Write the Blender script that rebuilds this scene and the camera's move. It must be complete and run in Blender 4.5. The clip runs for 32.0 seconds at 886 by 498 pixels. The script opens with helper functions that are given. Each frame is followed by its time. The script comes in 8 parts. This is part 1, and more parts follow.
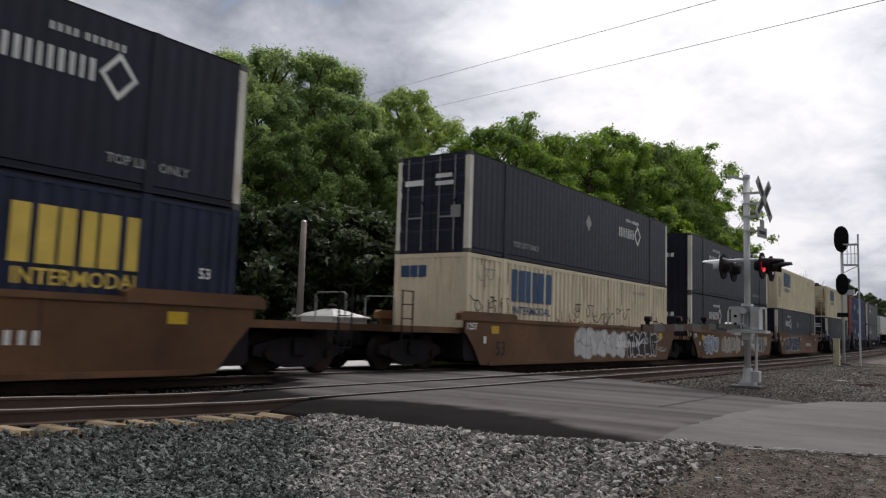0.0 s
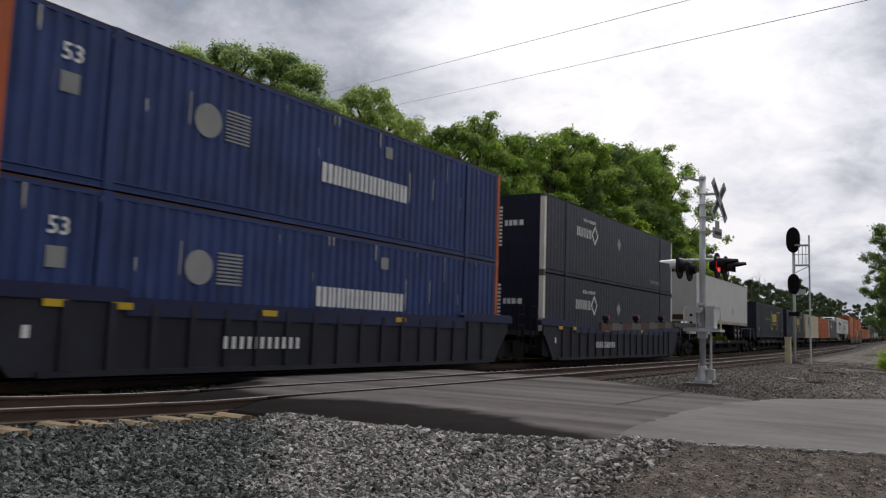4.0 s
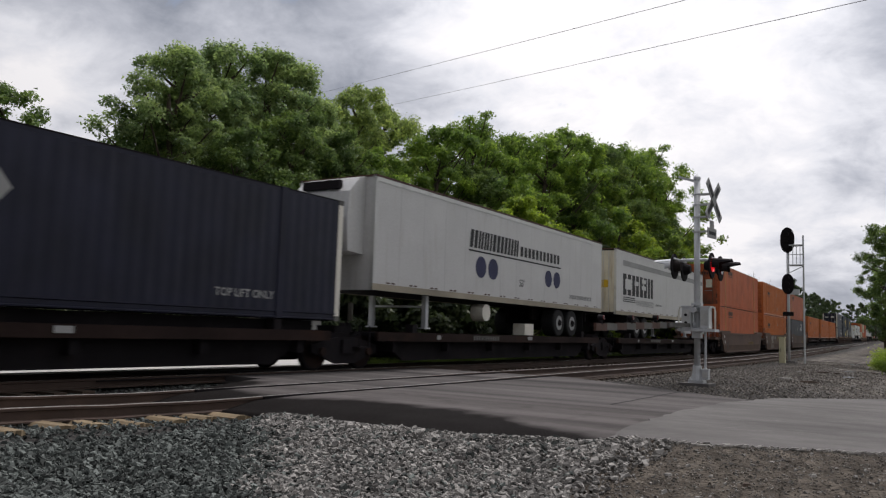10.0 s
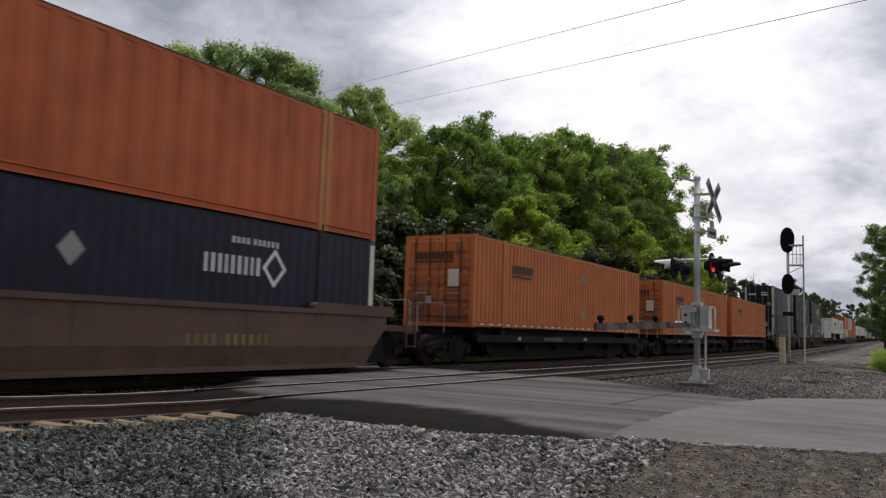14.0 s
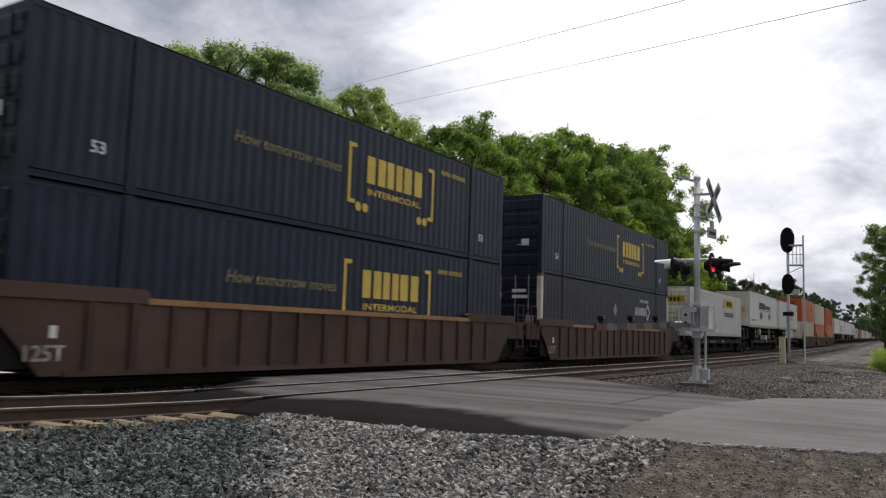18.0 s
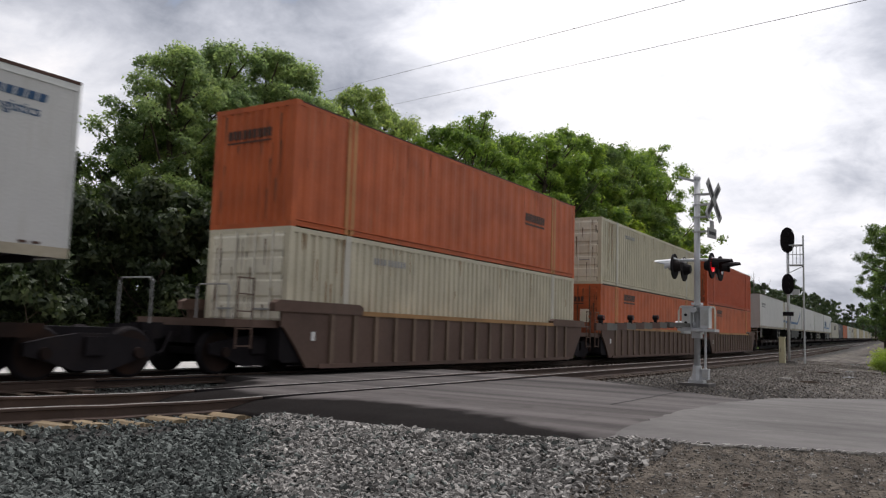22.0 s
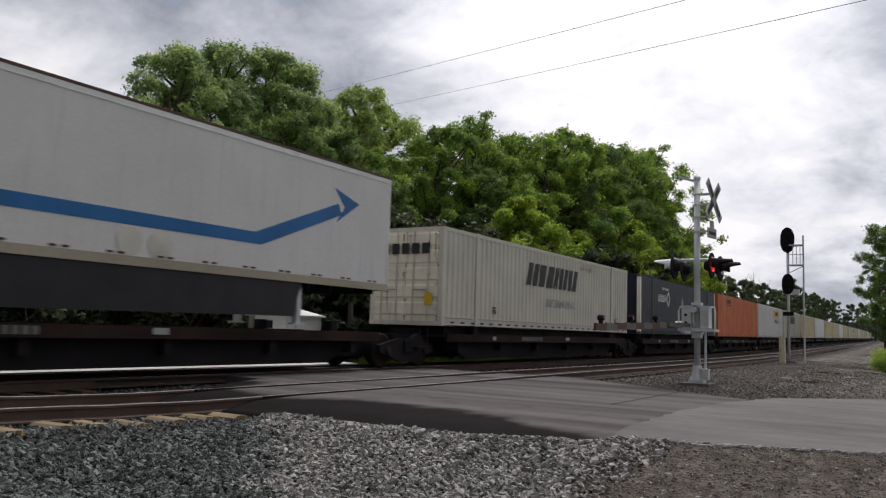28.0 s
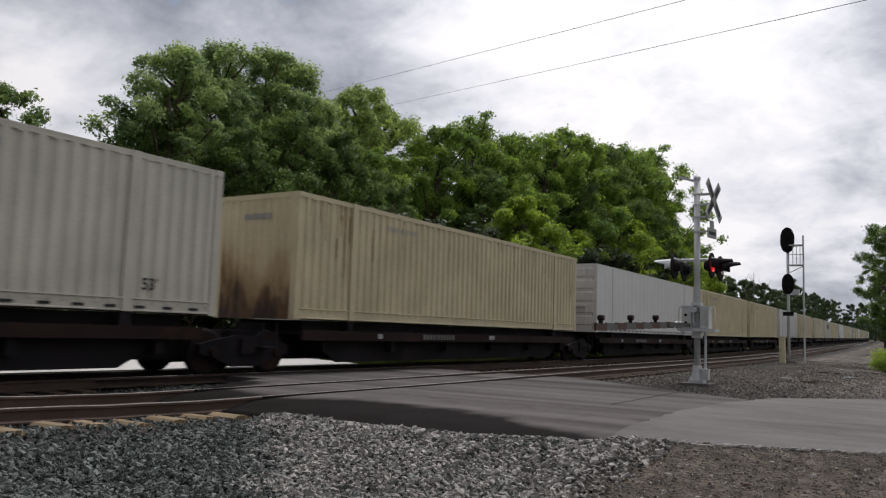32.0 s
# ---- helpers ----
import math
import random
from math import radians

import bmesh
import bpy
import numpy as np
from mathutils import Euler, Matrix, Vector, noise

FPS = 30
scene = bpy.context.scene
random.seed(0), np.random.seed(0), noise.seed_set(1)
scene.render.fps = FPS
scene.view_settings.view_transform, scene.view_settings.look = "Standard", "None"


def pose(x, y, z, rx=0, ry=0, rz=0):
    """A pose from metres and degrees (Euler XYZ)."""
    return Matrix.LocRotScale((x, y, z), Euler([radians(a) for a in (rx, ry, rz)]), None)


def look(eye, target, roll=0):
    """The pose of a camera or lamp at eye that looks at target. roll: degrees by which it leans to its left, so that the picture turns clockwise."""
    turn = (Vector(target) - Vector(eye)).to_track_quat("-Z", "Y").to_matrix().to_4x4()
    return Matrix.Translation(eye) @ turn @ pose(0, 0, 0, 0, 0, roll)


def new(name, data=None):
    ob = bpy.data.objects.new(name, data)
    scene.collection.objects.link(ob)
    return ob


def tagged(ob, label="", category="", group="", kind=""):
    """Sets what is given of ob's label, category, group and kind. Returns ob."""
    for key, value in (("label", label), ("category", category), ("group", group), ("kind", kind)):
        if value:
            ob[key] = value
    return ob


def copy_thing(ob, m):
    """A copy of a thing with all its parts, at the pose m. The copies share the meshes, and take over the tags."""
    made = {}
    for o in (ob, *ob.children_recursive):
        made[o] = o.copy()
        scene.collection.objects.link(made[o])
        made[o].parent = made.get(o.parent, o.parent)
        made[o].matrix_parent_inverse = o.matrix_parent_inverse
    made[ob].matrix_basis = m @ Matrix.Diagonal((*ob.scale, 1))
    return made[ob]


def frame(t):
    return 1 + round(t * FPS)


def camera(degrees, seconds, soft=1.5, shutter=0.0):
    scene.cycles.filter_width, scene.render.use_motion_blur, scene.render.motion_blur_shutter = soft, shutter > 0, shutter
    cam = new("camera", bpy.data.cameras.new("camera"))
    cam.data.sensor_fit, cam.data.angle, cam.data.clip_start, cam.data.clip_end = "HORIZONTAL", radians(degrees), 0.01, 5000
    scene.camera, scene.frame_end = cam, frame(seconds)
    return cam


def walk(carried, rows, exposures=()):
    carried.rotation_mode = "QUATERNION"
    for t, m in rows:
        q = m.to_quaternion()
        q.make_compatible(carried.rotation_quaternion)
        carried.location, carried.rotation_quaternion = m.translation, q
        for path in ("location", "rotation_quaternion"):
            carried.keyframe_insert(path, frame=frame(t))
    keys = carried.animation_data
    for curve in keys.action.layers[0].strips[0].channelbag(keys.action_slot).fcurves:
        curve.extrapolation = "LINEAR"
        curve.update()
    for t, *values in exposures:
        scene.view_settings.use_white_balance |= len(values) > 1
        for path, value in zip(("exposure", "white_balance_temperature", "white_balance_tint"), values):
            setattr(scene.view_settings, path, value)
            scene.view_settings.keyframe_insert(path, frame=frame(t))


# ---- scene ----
SPEED = 23.5          # train, metres per second
TRACK_NEAR = 9.32     # centre lines, metres from the camera
TRACK_FAR = 13.39
CL = 16.154           # container length
CH = 2.896
HW = 1.295


def ease(x):
    return (math.sqrt((x - 48) ** 2 + 400) + (x - 48)) / 2


def side(x):
    """How far the line has bent away at x."""
    return 0.0415 * ease(x) - 0.0415 * ease(0)


def rise(x):
    return 0.0078 * ease(x) - 0.0078 * ease(0)


def spline(table, x):
    """A smooth value between the rows of a short table."""
    if x <= table[0][0]:
        return table[0][1]
    for (xa, va), (xb, vb) in zip(table, table[1:]):
        if x <= xb:
            u = (x - xa) / (xb - xa)
            return va + (vb - va) * u * u * (3 - 2 * u)
    return table[-1][1]


def dip(x):
    """The near track settles where it meets the road and climbs again beyond."""
    return spline(((1.0, 0.15), (3.0, 0.10), (5.0, 0.045), (6.2, 0.006), (7.5, -0.022), (13.0, -0.022), (18.0, 0.0)), x)


# ---- camera ----
cam = camera(58.93, 32.0, soft=1.25, shutter=0.12)
EYE = Vector((0, 0, 1.037))


def aim(shift):
    yaw, pitch = 1.00518 - shift / 1555.0, 0.10408
    way = Vector((math.sin(yaw) * math.cos(pitch), math.cos(yaw) * math.cos(pitch), math.sin(pitch)))
    return look(EYE, EYE + way * 10, 1.877)


walk(cam, [(0, aim(88)), (0.5, aim(85.5)), (1.0, aim(83)), (1.2, aim(80)), (1.5, aim(68)), (2.0, aim(39)), (2.4, aim(12)), (2.6, aim(9)), (3.0, aim(9)),
           (3.5, aim(9)), (4.5, aim(11)), (5.5, aim(12.5)), (6.0, aim(3)), (6.5, aim(0)), (7.0, aim(0)), (31.0, aim(0)), (32.0, aim(0))],
     exposures=[(0, 0.04, 6500, 14), (13.0, 0.04, 6500, 14), (17.0, 0.24, 6500, 14), (21.5, 0.24, 6500, 14), (25.5, 0.12, 6500, 14), (29.0, 0.08, 6500, 14), (32, 0.04, 6500, 14)])

# ---- world and sun ----
SUN_EL, SUN_AZ = radians(60), radians(88)   # azimuth from +y towards +x


CLOUDS = [(45, 19, 9, -0.14), (34, 24, 9, -0.10), (53, 19, 5, -0.09), (29, 16, 5, 0.30), (41, 22, 3, 0.12), (64, 21, 11, 0.34), (58, 14, 4, 0.10), (70, 12, 7, 0.10), (86, 12, 5, -0.13), (77, 13, 4, -0.05), (82, 17, 4, 0.14),
          (79, 4, 6, 0.10), (81, 9, 4, -0.04), (72, 13, 4, -0.03), (77, 21, 5, 0.06), (88, 19, 3, -0.10), (61, 12, 3, -0.05)]


def make_world():
    w = bpy.data.worlds.new("world")
    scene.world = w
    w.use_nodes = True
    nt = w.node_tree
    nt.nodes.clear()
    out = nt.nodes.new("ShaderNodeOutputWorld")
    sky = nt.nodes.new("ShaderNodeTexSky")
    sky.sky_type = 'NISHITA'
    sky.sun_disc = False
    sky.sun_elevation, sky.sun_rotation = SUN_EL, SUN_AZ
    b1 = nt.nodes.new("ShaderNodeBackground")
    b1.inputs[1].default_value = 0.12
    nt.links.new(sky.outputs[0], b1.inputs[0])
    tc = nt.nodes.new("ShaderNodeTexCoord")
    sep = nt.nodes.new("ShaderNodeSeparateXYZ")
    nt.links.new(tc.outputs["Generated"], sep.inputs[0])

    def mathn(op, a, b=None, clamp=False):
        n = nt.nodes.new("ShaderNodeMath")
        n.operation, n.use_clamp = op, clamp
        for i, v in enumerate((a, b)):
            if v is None:
                continue
            if isinstance(v, (int, float)):
                n.inputs[i].default_value = v
            else:
                nt.links.new(v, n.inputs[i])
        return n.outputs[0]
    up = mathn('MAXIMUM', sep.outputs[2], 0.0)
    den = mathn('ADD', up, 0.34)
    cx, cy = mathn('DIVIDE', sep.outputs[0], den), mathn('DIVIDE', sep.outputs[1], den)
    comb = nt.nodes.new("ShaderNodeCombineXYZ")
    nt.links.new(cx, comb.inputs[0])
    nt.links.new(cy, comb.inputs[1])
    comb.inputs[2].default_value = 3.7

    def noise_tex(scale, detail, rough, off):
        mp = nt.nodes.new("ShaderNodeMapping")
        mp.inputs["Location"].default_value = off
        nt.links.new(comb.outputs[0], mp.inputs[0])
        n = nt.nodes.new("ShaderNodeTexNoise")
        n.inputs["Scale"].default_value, n.inputs["Detail"].default_value, n.inputs["Roughness"].default_value = scale, detail, rough
        n.inputs["Distortion"].default_value = 0.35
        nt.links.new(mp.outputs[0], n.inputs["Vector"])
        return n.outputs[0]
    big = noise_tex(0.55, 3, 0.5, (1.3, 0.4, 0))
    mid = noise_tex(1.7, 7, 0.56, (4.1, 2.2, 0))
    # brighter towards the veiled sun
    dot = nt.nodes.new("ShaderNodeVectorMath")
    dot.operation = 'DOT_PRODUCT'
    nt.links.new(tc.outputs["Generated"], dot.inputs[0])
    dot.inputs[1].default_value = (math.sin(SUN_AZ) * math.cos(SUN_EL), math.cos(SUN_AZ) * math.cos(SUN_EL), math.sin(SUN_EL))
    facing = mathn('MAXIMUM', dot.outputs["Value"], 0.0)
    tiny = noise_tex(5.5, 6, 0.6, (2.0, 7.0, 0))
    tone = mathn('ADD', mathn('ADD', mathn('MULTIPLY', big, 0.5), mathn('SUBTRACT', mathn('MULTIPLY', mid, 1.3), 0.13)), mathn('MULTIPLY', mathn('SUBTRACT', tiny, 0.5), 0.65))
    level = mathn('ADD', mathn('ADD', mathn('MULTIPLY', facing, 0.73), 0.485), mathn('MULTIPLY', mathn('POWER', facing, 26.0), 2.0))
    # broad banks of darker and brighter cloud: bearing, height, width in degrees, tone
    for az, elv, wide, amt in CLOUDS:
        az, elv = radians(az), radians(elv)
        d = nt.nodes.new("ShaderNodeVectorMath")
        d.operation = 'DOT_PRODUCT'
        nt.links.new(tc.outputs["Generated"], d.inputs[0])
        d.inputs[1].default_value = (math.sin(az) * math.cos(elv), math.cos(az) * math.cos(elv), math.sin(elv))
        k = 1.0 / (1.0 - math.cos(radians(wide)))
        bank = mathn('EXPONENT', mathn('MULTIPLY', mathn('SUBTRACT', d.outputs["Value"], 1.0), k))
        tone = mathn('ADD', tone, mathn('MULTIPLY', bank, amt))
    ramp = nt.nodes.new("ShaderNodeValToRGB")
    nt.links.new(tone, ramp.inputs[0])
    el = ramp.color_ramp.elements
    el[0].position, el[0].color = 0.44, (0.30, 0.33, 0.385, 1)
    el[1].position, el[1].color = 1.02, (1.0, 1.0, 1.0, 1)
    e = el.new(0.66)
    e.color = (0.54, 0.57, 0.625, 1)
    e = el.new(0.83)
    e.color = (0.80, 0.825, 0.865, 1)
    b2 = nt.nodes.new("ShaderNodeBackground")
    nt.links.new(level, b2.inputs[1])
    nt.links.new(ramp.outputs[0], b2.inputs[0])
    cover = mathn('MULTIPLY', mathn('SUBTRACT', mid, 0.24), 9.0, clamp=True)
    mix = nt.nodes.new("ShaderNodeMixShader")
    nt.links.new(cover, mix.inputs[0])
    nt.links.new(b1.outputs[0], mix.inputs[1])
    nt.links.new(b2.outputs[0], mix.inputs[2])
    nt.links.new(mix.outputs[0], out.inputs[0])


make_world()
sun_data = bpy.data.lights.new("sun", 'SUN')
sun_data.energy, sun_data.angle, sun_data.color = 2.1, radians(14), (1.0, 0.98, 0.96)
sun = new("sun", sun_data)
sun.matrix_world = look((0, 0, 0), (-math.sin(SUN_AZ) * math.cos(SUN_EL), -math.cos(SUN_AZ) * math.cos(SUN_EL), -math.sin(SUN_EL)))
sun.location = (60, 40, 90)

# ---- materials ----
MATS = {}


def mat(name, col, rough=0.6, metal=0.0, var=0.18, scale=3.0, stain=None, stain_amt=0.0, stain_stretch=(1, 1, 1), base_stretch=(1, 1, 1), bump=0.0, bump_scale=40.0,
        spec=0.25, stain_at=0.56, island=0.0, emit=None, objvar=0.0):
    """A painted, weathered surface: grain, broad patches and optional stains."""
    if name in MATS:
        return MATS[name]
    m = bpy.data.materials.new(name)
    m.use_nodes = True
    nt = m.node_tree
    b = nt.nodes["Principled BSDF"]
    L = nt.links.new
    tc = nt.nodes.new("ShaderNodeTexCoord")
    info = nt.nodes.new("ShaderNodeObjectInfo")

    def noise_tex(sc, det, stretch=(1, 1, 1)):
        mp = nt.nodes.new("ShaderNodeMapping")
        mp.inputs["Scale"].default_value = stretch
        L(tc.outputs["Object"], mp.inputs[0])
        n = nt.nodes.new("ShaderNodeTexNoise")
        n.noise_dimensions = '4D'
        n.inputs["Scale"].default_value, n.inputs["Detail"].default_value = sc, det
        mul = nt.nodes.new("ShaderNodeMath")
        mul.operation = 'MULTIPLY'
        mul.inputs[1].default_value = 37.0
        L(info.outputs["Random"], mul.inputs[0])
        L(mul.outputs[0], n.inputs["W"])
        L(mp.outputs[0], n.inputs["Vector"])
        return n.outputs[0]

    def ramp(src, p0, p1, c0, c1):
        r = nt.nodes.new("ShaderNodeValToRGB")
        e = r.color_ramp.elements
        e[0].position, e[0].color, e[1].position, e[1].color = p0, (*c0, 1), p1, (*c1, 1)
        L(src, r.inputs[0])
        return r.outputs[0]

    def mix(mode, fac, a, c):
        n = nt.nodes.new("ShaderNodeMix")
        n.data_type, n.blend_type = 'RGBA', mode
        for sock, v in ((n.inputs[0], fac), (n.inputs[6], a), (n.inputs[7], c)):
            if hasattr(v, "is_output"):
                L(v, sock)
            elif isinstance(v, (int, float)):
                sock.default_value = v
            else:
                sock.default_value = (*v, 1)
        return n.outputs[2]
    lo, hi = tuple(c * (1 - var) for c in col), tuple(min(1, c * (1 + var)) for c in col)
    colr = ramp(noise_tex(scale * 0.35, 4, base_stretch), 0.3, 0.7, lo, hi)
    fine = ramp(noise_tex(scale * 9, 5), 0.3, 0.75, (0.86,) * 3, (1.08,) * 3)
    colr = mix('MULTIPLY', 0.8, colr, fine)
    if stain:
        sm = ramp(noise_tex(scale * 0.7, 6, stain_stretch), stain_at, stain_at + 0.18, (0, 0, 0), (stain_amt,) * 3)
        colr = mix('MIX', sm, colr, stain)
    if island or objvar:
        geo = nt.nodes.new("ShaderNodeNewGeometry")
        amt = island or objvar
        src = geo.outputs["Random Per Island"] if island else info.outputs["Random"]
        colr = mix('MULTIPLY', 1.0, colr, ramp(src, 0, 1, (1 - amt,) * 3, (1 + amt,) * 3))
    L(colr, b.inputs["Base Color"])
    rr = nt.nodes.new("ShaderNodeMapRange")
    L(noise_tex(scale * 2, 4), rr.inputs[0])
    rr.inputs[3].default_value, rr.inputs[4].default_value = max(0.02, rough - 0.12), min(1, rough + 0.12)
    L(rr.outputs[0], b.inputs["Roughness"])
    b.inputs["Metallic"].default_value = metal
    b.inputs["Specular IOR Level"].default_value = spec
    if bump:
        bn = nt.nodes.new("ShaderNodeBump")
        bn.inputs["Strength"].default_value, bn.inputs["Distance"].default_value = 1.0, bump
        L(noise_tex(bump_scale, 5), bn.inputs["Height"])
        L(bn.outputs[0], b.inputs["Normal"])
    if emit:
        b.inputs["Emission Color"].default_value = (*emit[:3], 1)
        b.inputs["Emission Strength"].default_value = emit[3]
    MATS[name] = m
    return m


RUST = (0.16, 0.065, 0.03)
VERT = (3, 3, 0.35)
M_NAVY = mat("navy_paint", (0.009, 0.010, 0.024), 0.5, var=0.3, stain=(0.035, 0.036, 0.05), stain_amt=0.25, stain_stretch=VERT, bump=0.004, bump_scale=1.3)
M_BLUE = mat("dark_blue_paint", (0.011, 0.017, 0.033), 0.5, var=0.3, stain=(0.05, 0.05, 0.05), stain_amt=0.4, stain_stretch=VERT, bump=0.004, bump_scale=1.3)
M_BLUE_DEEP = mat("deep_blue_paint", (0.011, 0.017, 0.044), 0.5, var=0.3, stain=(0.05, 0.05, 0.05), stain_amt=0.4, stain_stretch=VERT, bump=0.004, bump_scale=1.3)
M_MIDBLUE = mat("faded_blue_paint", (0.025, 0.045, 0.14), 0.55, var=0.25, stain=(0.08, 0.09, 0.14), stain_amt=0.5, stain_stretch=VERT)
M_BEIGE = mat("beige_paint", (0.66, 0.575, 0.42), 0.55, var=0.12, stain=(0.32, 0.24, 0.14), stain_amt=0.45, stain_stretch=VERT, bump=0.005, bump_scale=1.3)
M_CREAM = mat("cream_paint", (0.50, 0.435, 0.29), 0.55, var=0.12, stain=(0.36, 0.26, 0.12), stain_amt=0.4, stain_stretch=VERT, bump=0.005, bump_scale=1.3)
M_CREAMGREY = mat("cream_grey_paint", (0.51, 0.465, 0.35), 0.55, var=0.12, stain=(0.36, 0.30, 0.2), stain_amt=0.5, stain_stretch=VERT)
M_SLOGAN = mat("dull_ochre_marking", (0.20, 0.175, 0.085), 0.6, var=0.15, scale=5)
M_GREY = mat("pale_grey_paint", (0.475, 0.45, 0.385), 0.55, var=0.10, stain=(0.34, 0.31, 0.25), stain_amt=0.4, stain_stretch=VERT)
M_WHITE = mat("white_paint", (0.52, 0.515, 0.505), 0.45, var=0.05, stain=(0.40, 0.38, 0.345), stain_amt=0.45, stain_stretch=VERT, bump=0.0035, bump_scale=1.3)
M_DOORWHITE = mat("dirty_white_door", (0.62, 0.58, 0.47), 0.55, var=0.15, stain=(0.3, 0.22, 0.12), stain_amt=0.7, stain_stretch=VERT)
M_RUSTY = mat("rust_streaked_beige", (0.54, 0.44, 0.28), 0.65, var=0.2, stain=(0.12, 0.062, 0.03), stain_amt=0.95, stain_at=0.49, stain_stretch=(2.4, 2.4, 0.3))
M_ORANGE = mat("orange_paint", (0.42, 0.094, 0.029), 0.55, var=0.2, stain=(0.29, 0.11, 0.05), stain_amt=0.6, stain_stretch=VERT, bump=0.005, bump_scale=1.3)
M_ORANGE2 = mat("faded_orange_paint", (0.475, 0.145, 0.042), 0.55, var=0.14, stain=(0.4, 0.12, 0.05), stain_amt=0.6, stain_stretch=VERT, bump=0.005, bump_scale=1.3)
M_RED = mat("red_orange_paint", (0.40, 0.07, 0.025), 0.55, var=0.14, stain=(0.25, 0.07, 0.04), stain_amt=0.5, stain_stretch=VERT, bump=0.005, bump_scale=1.3)
M_TANPOST = mat("worn_tan_post", (0.43, 0.20, 0.075), 0.6, var=0.2, stain=RUST, stain_amt=0.5)
M_WHITEPOST = mat("white_corner_post", (0.66, 0.63, 0.55), 0.6, var=0.12, stain=(0.35, 0.2, 0.08), stain_amt=0.6, stain_stretch=(1, 1, 0.3))
M_ALU = mat("dull_aluminium", (0.52, 0.52, 0.50), 0.45, 0.5, var=0.1, stain=(0.25, 0.24, 0.22), stain_amt=0.5)
M_GALV = mat("galvanised_steel", (0.52, 0.53, 0.54), 0.5, 0.35, var=0.12, scale=6)
M_STEEL = mat("polished_rail_steel", (0.42, 0.40, 0.37), 0.35, 0.9, var=0.1, scale=2)
M_RAILRUST = mat("rusty_rail", (0.06, 0.04, 0.031), 0.8, var=0.25, scale=4, bump=0.002)
M_BLACK = mat("grimy_black_steel", (0.015, 0.013, 0.0145), 0.8, var=0.4, stain=(0.022, 0.017, 0.016), stain_amt=0.7, scale=2, spec=0.07)
M_RUBBER = mat("tyre_rubber", (0.014, 0.014, 0.014), 0.85, var=0.2)
M_BROWN = mat("brown_car_paint", (0.125, 0.062, 0.028), 0.65, var=0.5, stain=(0.045, 0.028, 0.022), stain_amt=0.95, scale=1.2, bump=0.012, bump_scale=1.3)
M_DKBROWN = mat("dark_brown_car_paint", (0.105, 0.066, 0.05), 0.7, var=0.25, stain=(0.055, 0.04, 0.032), stain_amt=0.8, scale=1.2, bump=0.012, bump_scale=1.3)
M_RIBBROWN = mat("weathered_red_brown_paint", (0.072, 0.043, 0.033), 0.7, var=0.35, stain=(0.045, 0.032, 0.027), stain_amt=0.8, scale=1.2, bump=0.01, bump_scale=1.3)
M_TANSILL = mat("tan_sill_edge", (0.30, 0.17, 0.07), 0.65, var=0.25, stain=RUST, stain_amt=0.6)
M_CARBLUE = mat("dark_blue_car_paint", (0.016, 0.020, 0.06), 0.6, var=0.3, stain=(0.04, 0.04, 0.05), stain_amt=0.6, scale=1.2)
M_CARGREY = mat("grimy_grey_side", (0.022, 0.023, 0.032), 0.7, var=0.3, stain=(0.02, 0.02, 0.025), stain_amt=0.6, scale=1.2)
M_DECK = mat("rusty_deck_edge", (0.022, 0.014, 0.012), 0.8, var=0.45, stain=(0.04, 0.02, 0.012), stain_amt=0.7, scale=1.5, spec=0.08)
M_YELLOW = mat("yellow_paint", (0.52, 0.34, 0.02), 0.5, var=0.1)
M_LOGOYEL = mat("yellow_marking", (0.62, 0.45, 0.09), 0.6, var=0.14, scale=5)
M_LOGOWHT = mat("white_marking", (0.68, 0.68, 0.66), 0.6, var=0.12, scale=5)
M_LOGOBLU = mat("blue_marking", (0.027, 0.072, 0.15), 0.6, var=0.18, scale=5)
M_LOGOTEAL = mat("bright_blue_marking", (0.012, 0.10, 0.27), 0.45, var=0.2, scale=2)
M_LOGOBLK = mat("black_marking", (0.018, 0.018, 0.02), 0.6, var=0.2, scale=5)
M_LOGOBRN = mat("dark_brown_marking", (0.07, 0.035, 0.025), 0.6, var=0.2, scale=5)
M_LOGOGRY = mat("grey_marking", (0.27, 0.27, 0.265), 0.6, var=0.15, scale=5)
M_LOGONVY = mat("indigo_marking", (0.02, 0.022, 0.07), 0.55, var=0.15, scale=5)
M_SPRAYW = mat("white_spray_paint", (0.5, 0.5, 0.5), 0.7, var=0.25, scale=6)
M_SPRAYB = mat("blue_spray_paint", (0.019, 0.028, 0.062), 0.7, var=0.3, scale=6)
M_SPRAYK = mat("black_spray_paint", (0.03, 0.025, 0.025), 0.7, var=0.3, scale=6)
M_SPRAYR = mat("red_brown_spray_paint", (0.28, 0.09, 0.06), 0.7, var=0.3, scale=6)
M_SPRAYW2 = mat("faded_white_spray_paint", (0.33, 0.31, 0.28), 0.75, var=0.25, scale=4, stain=(0.16, 0.10, 0.06), stain_amt=0.6)
M_SPRAYFADE = mat("faint_grey_spray_paint", (0.15, 0.125, 0.10), 0.75, var=0.25, scale=4, stain=(0.08, 0.055, 0.04), stain_amt=0.5)
M_SPRAYLB = mat("pale_blue_spray_paint", (0.20, 0.24, 0.30), 0.75, var=0.25, scale=4, stain=(0.16, 0.10, 0.06), stain_amt=0.4)
M_SPRAYT = mat("dark_green_spray_paint", (0.05, 0.075, 0.075), 0.75, var=0.3, scale=4)
M_SPRAYY = mat("faded_yellow_spray_paint", (0.22, 0.16, 0.06), 0.75, var=0.3, scale=4)
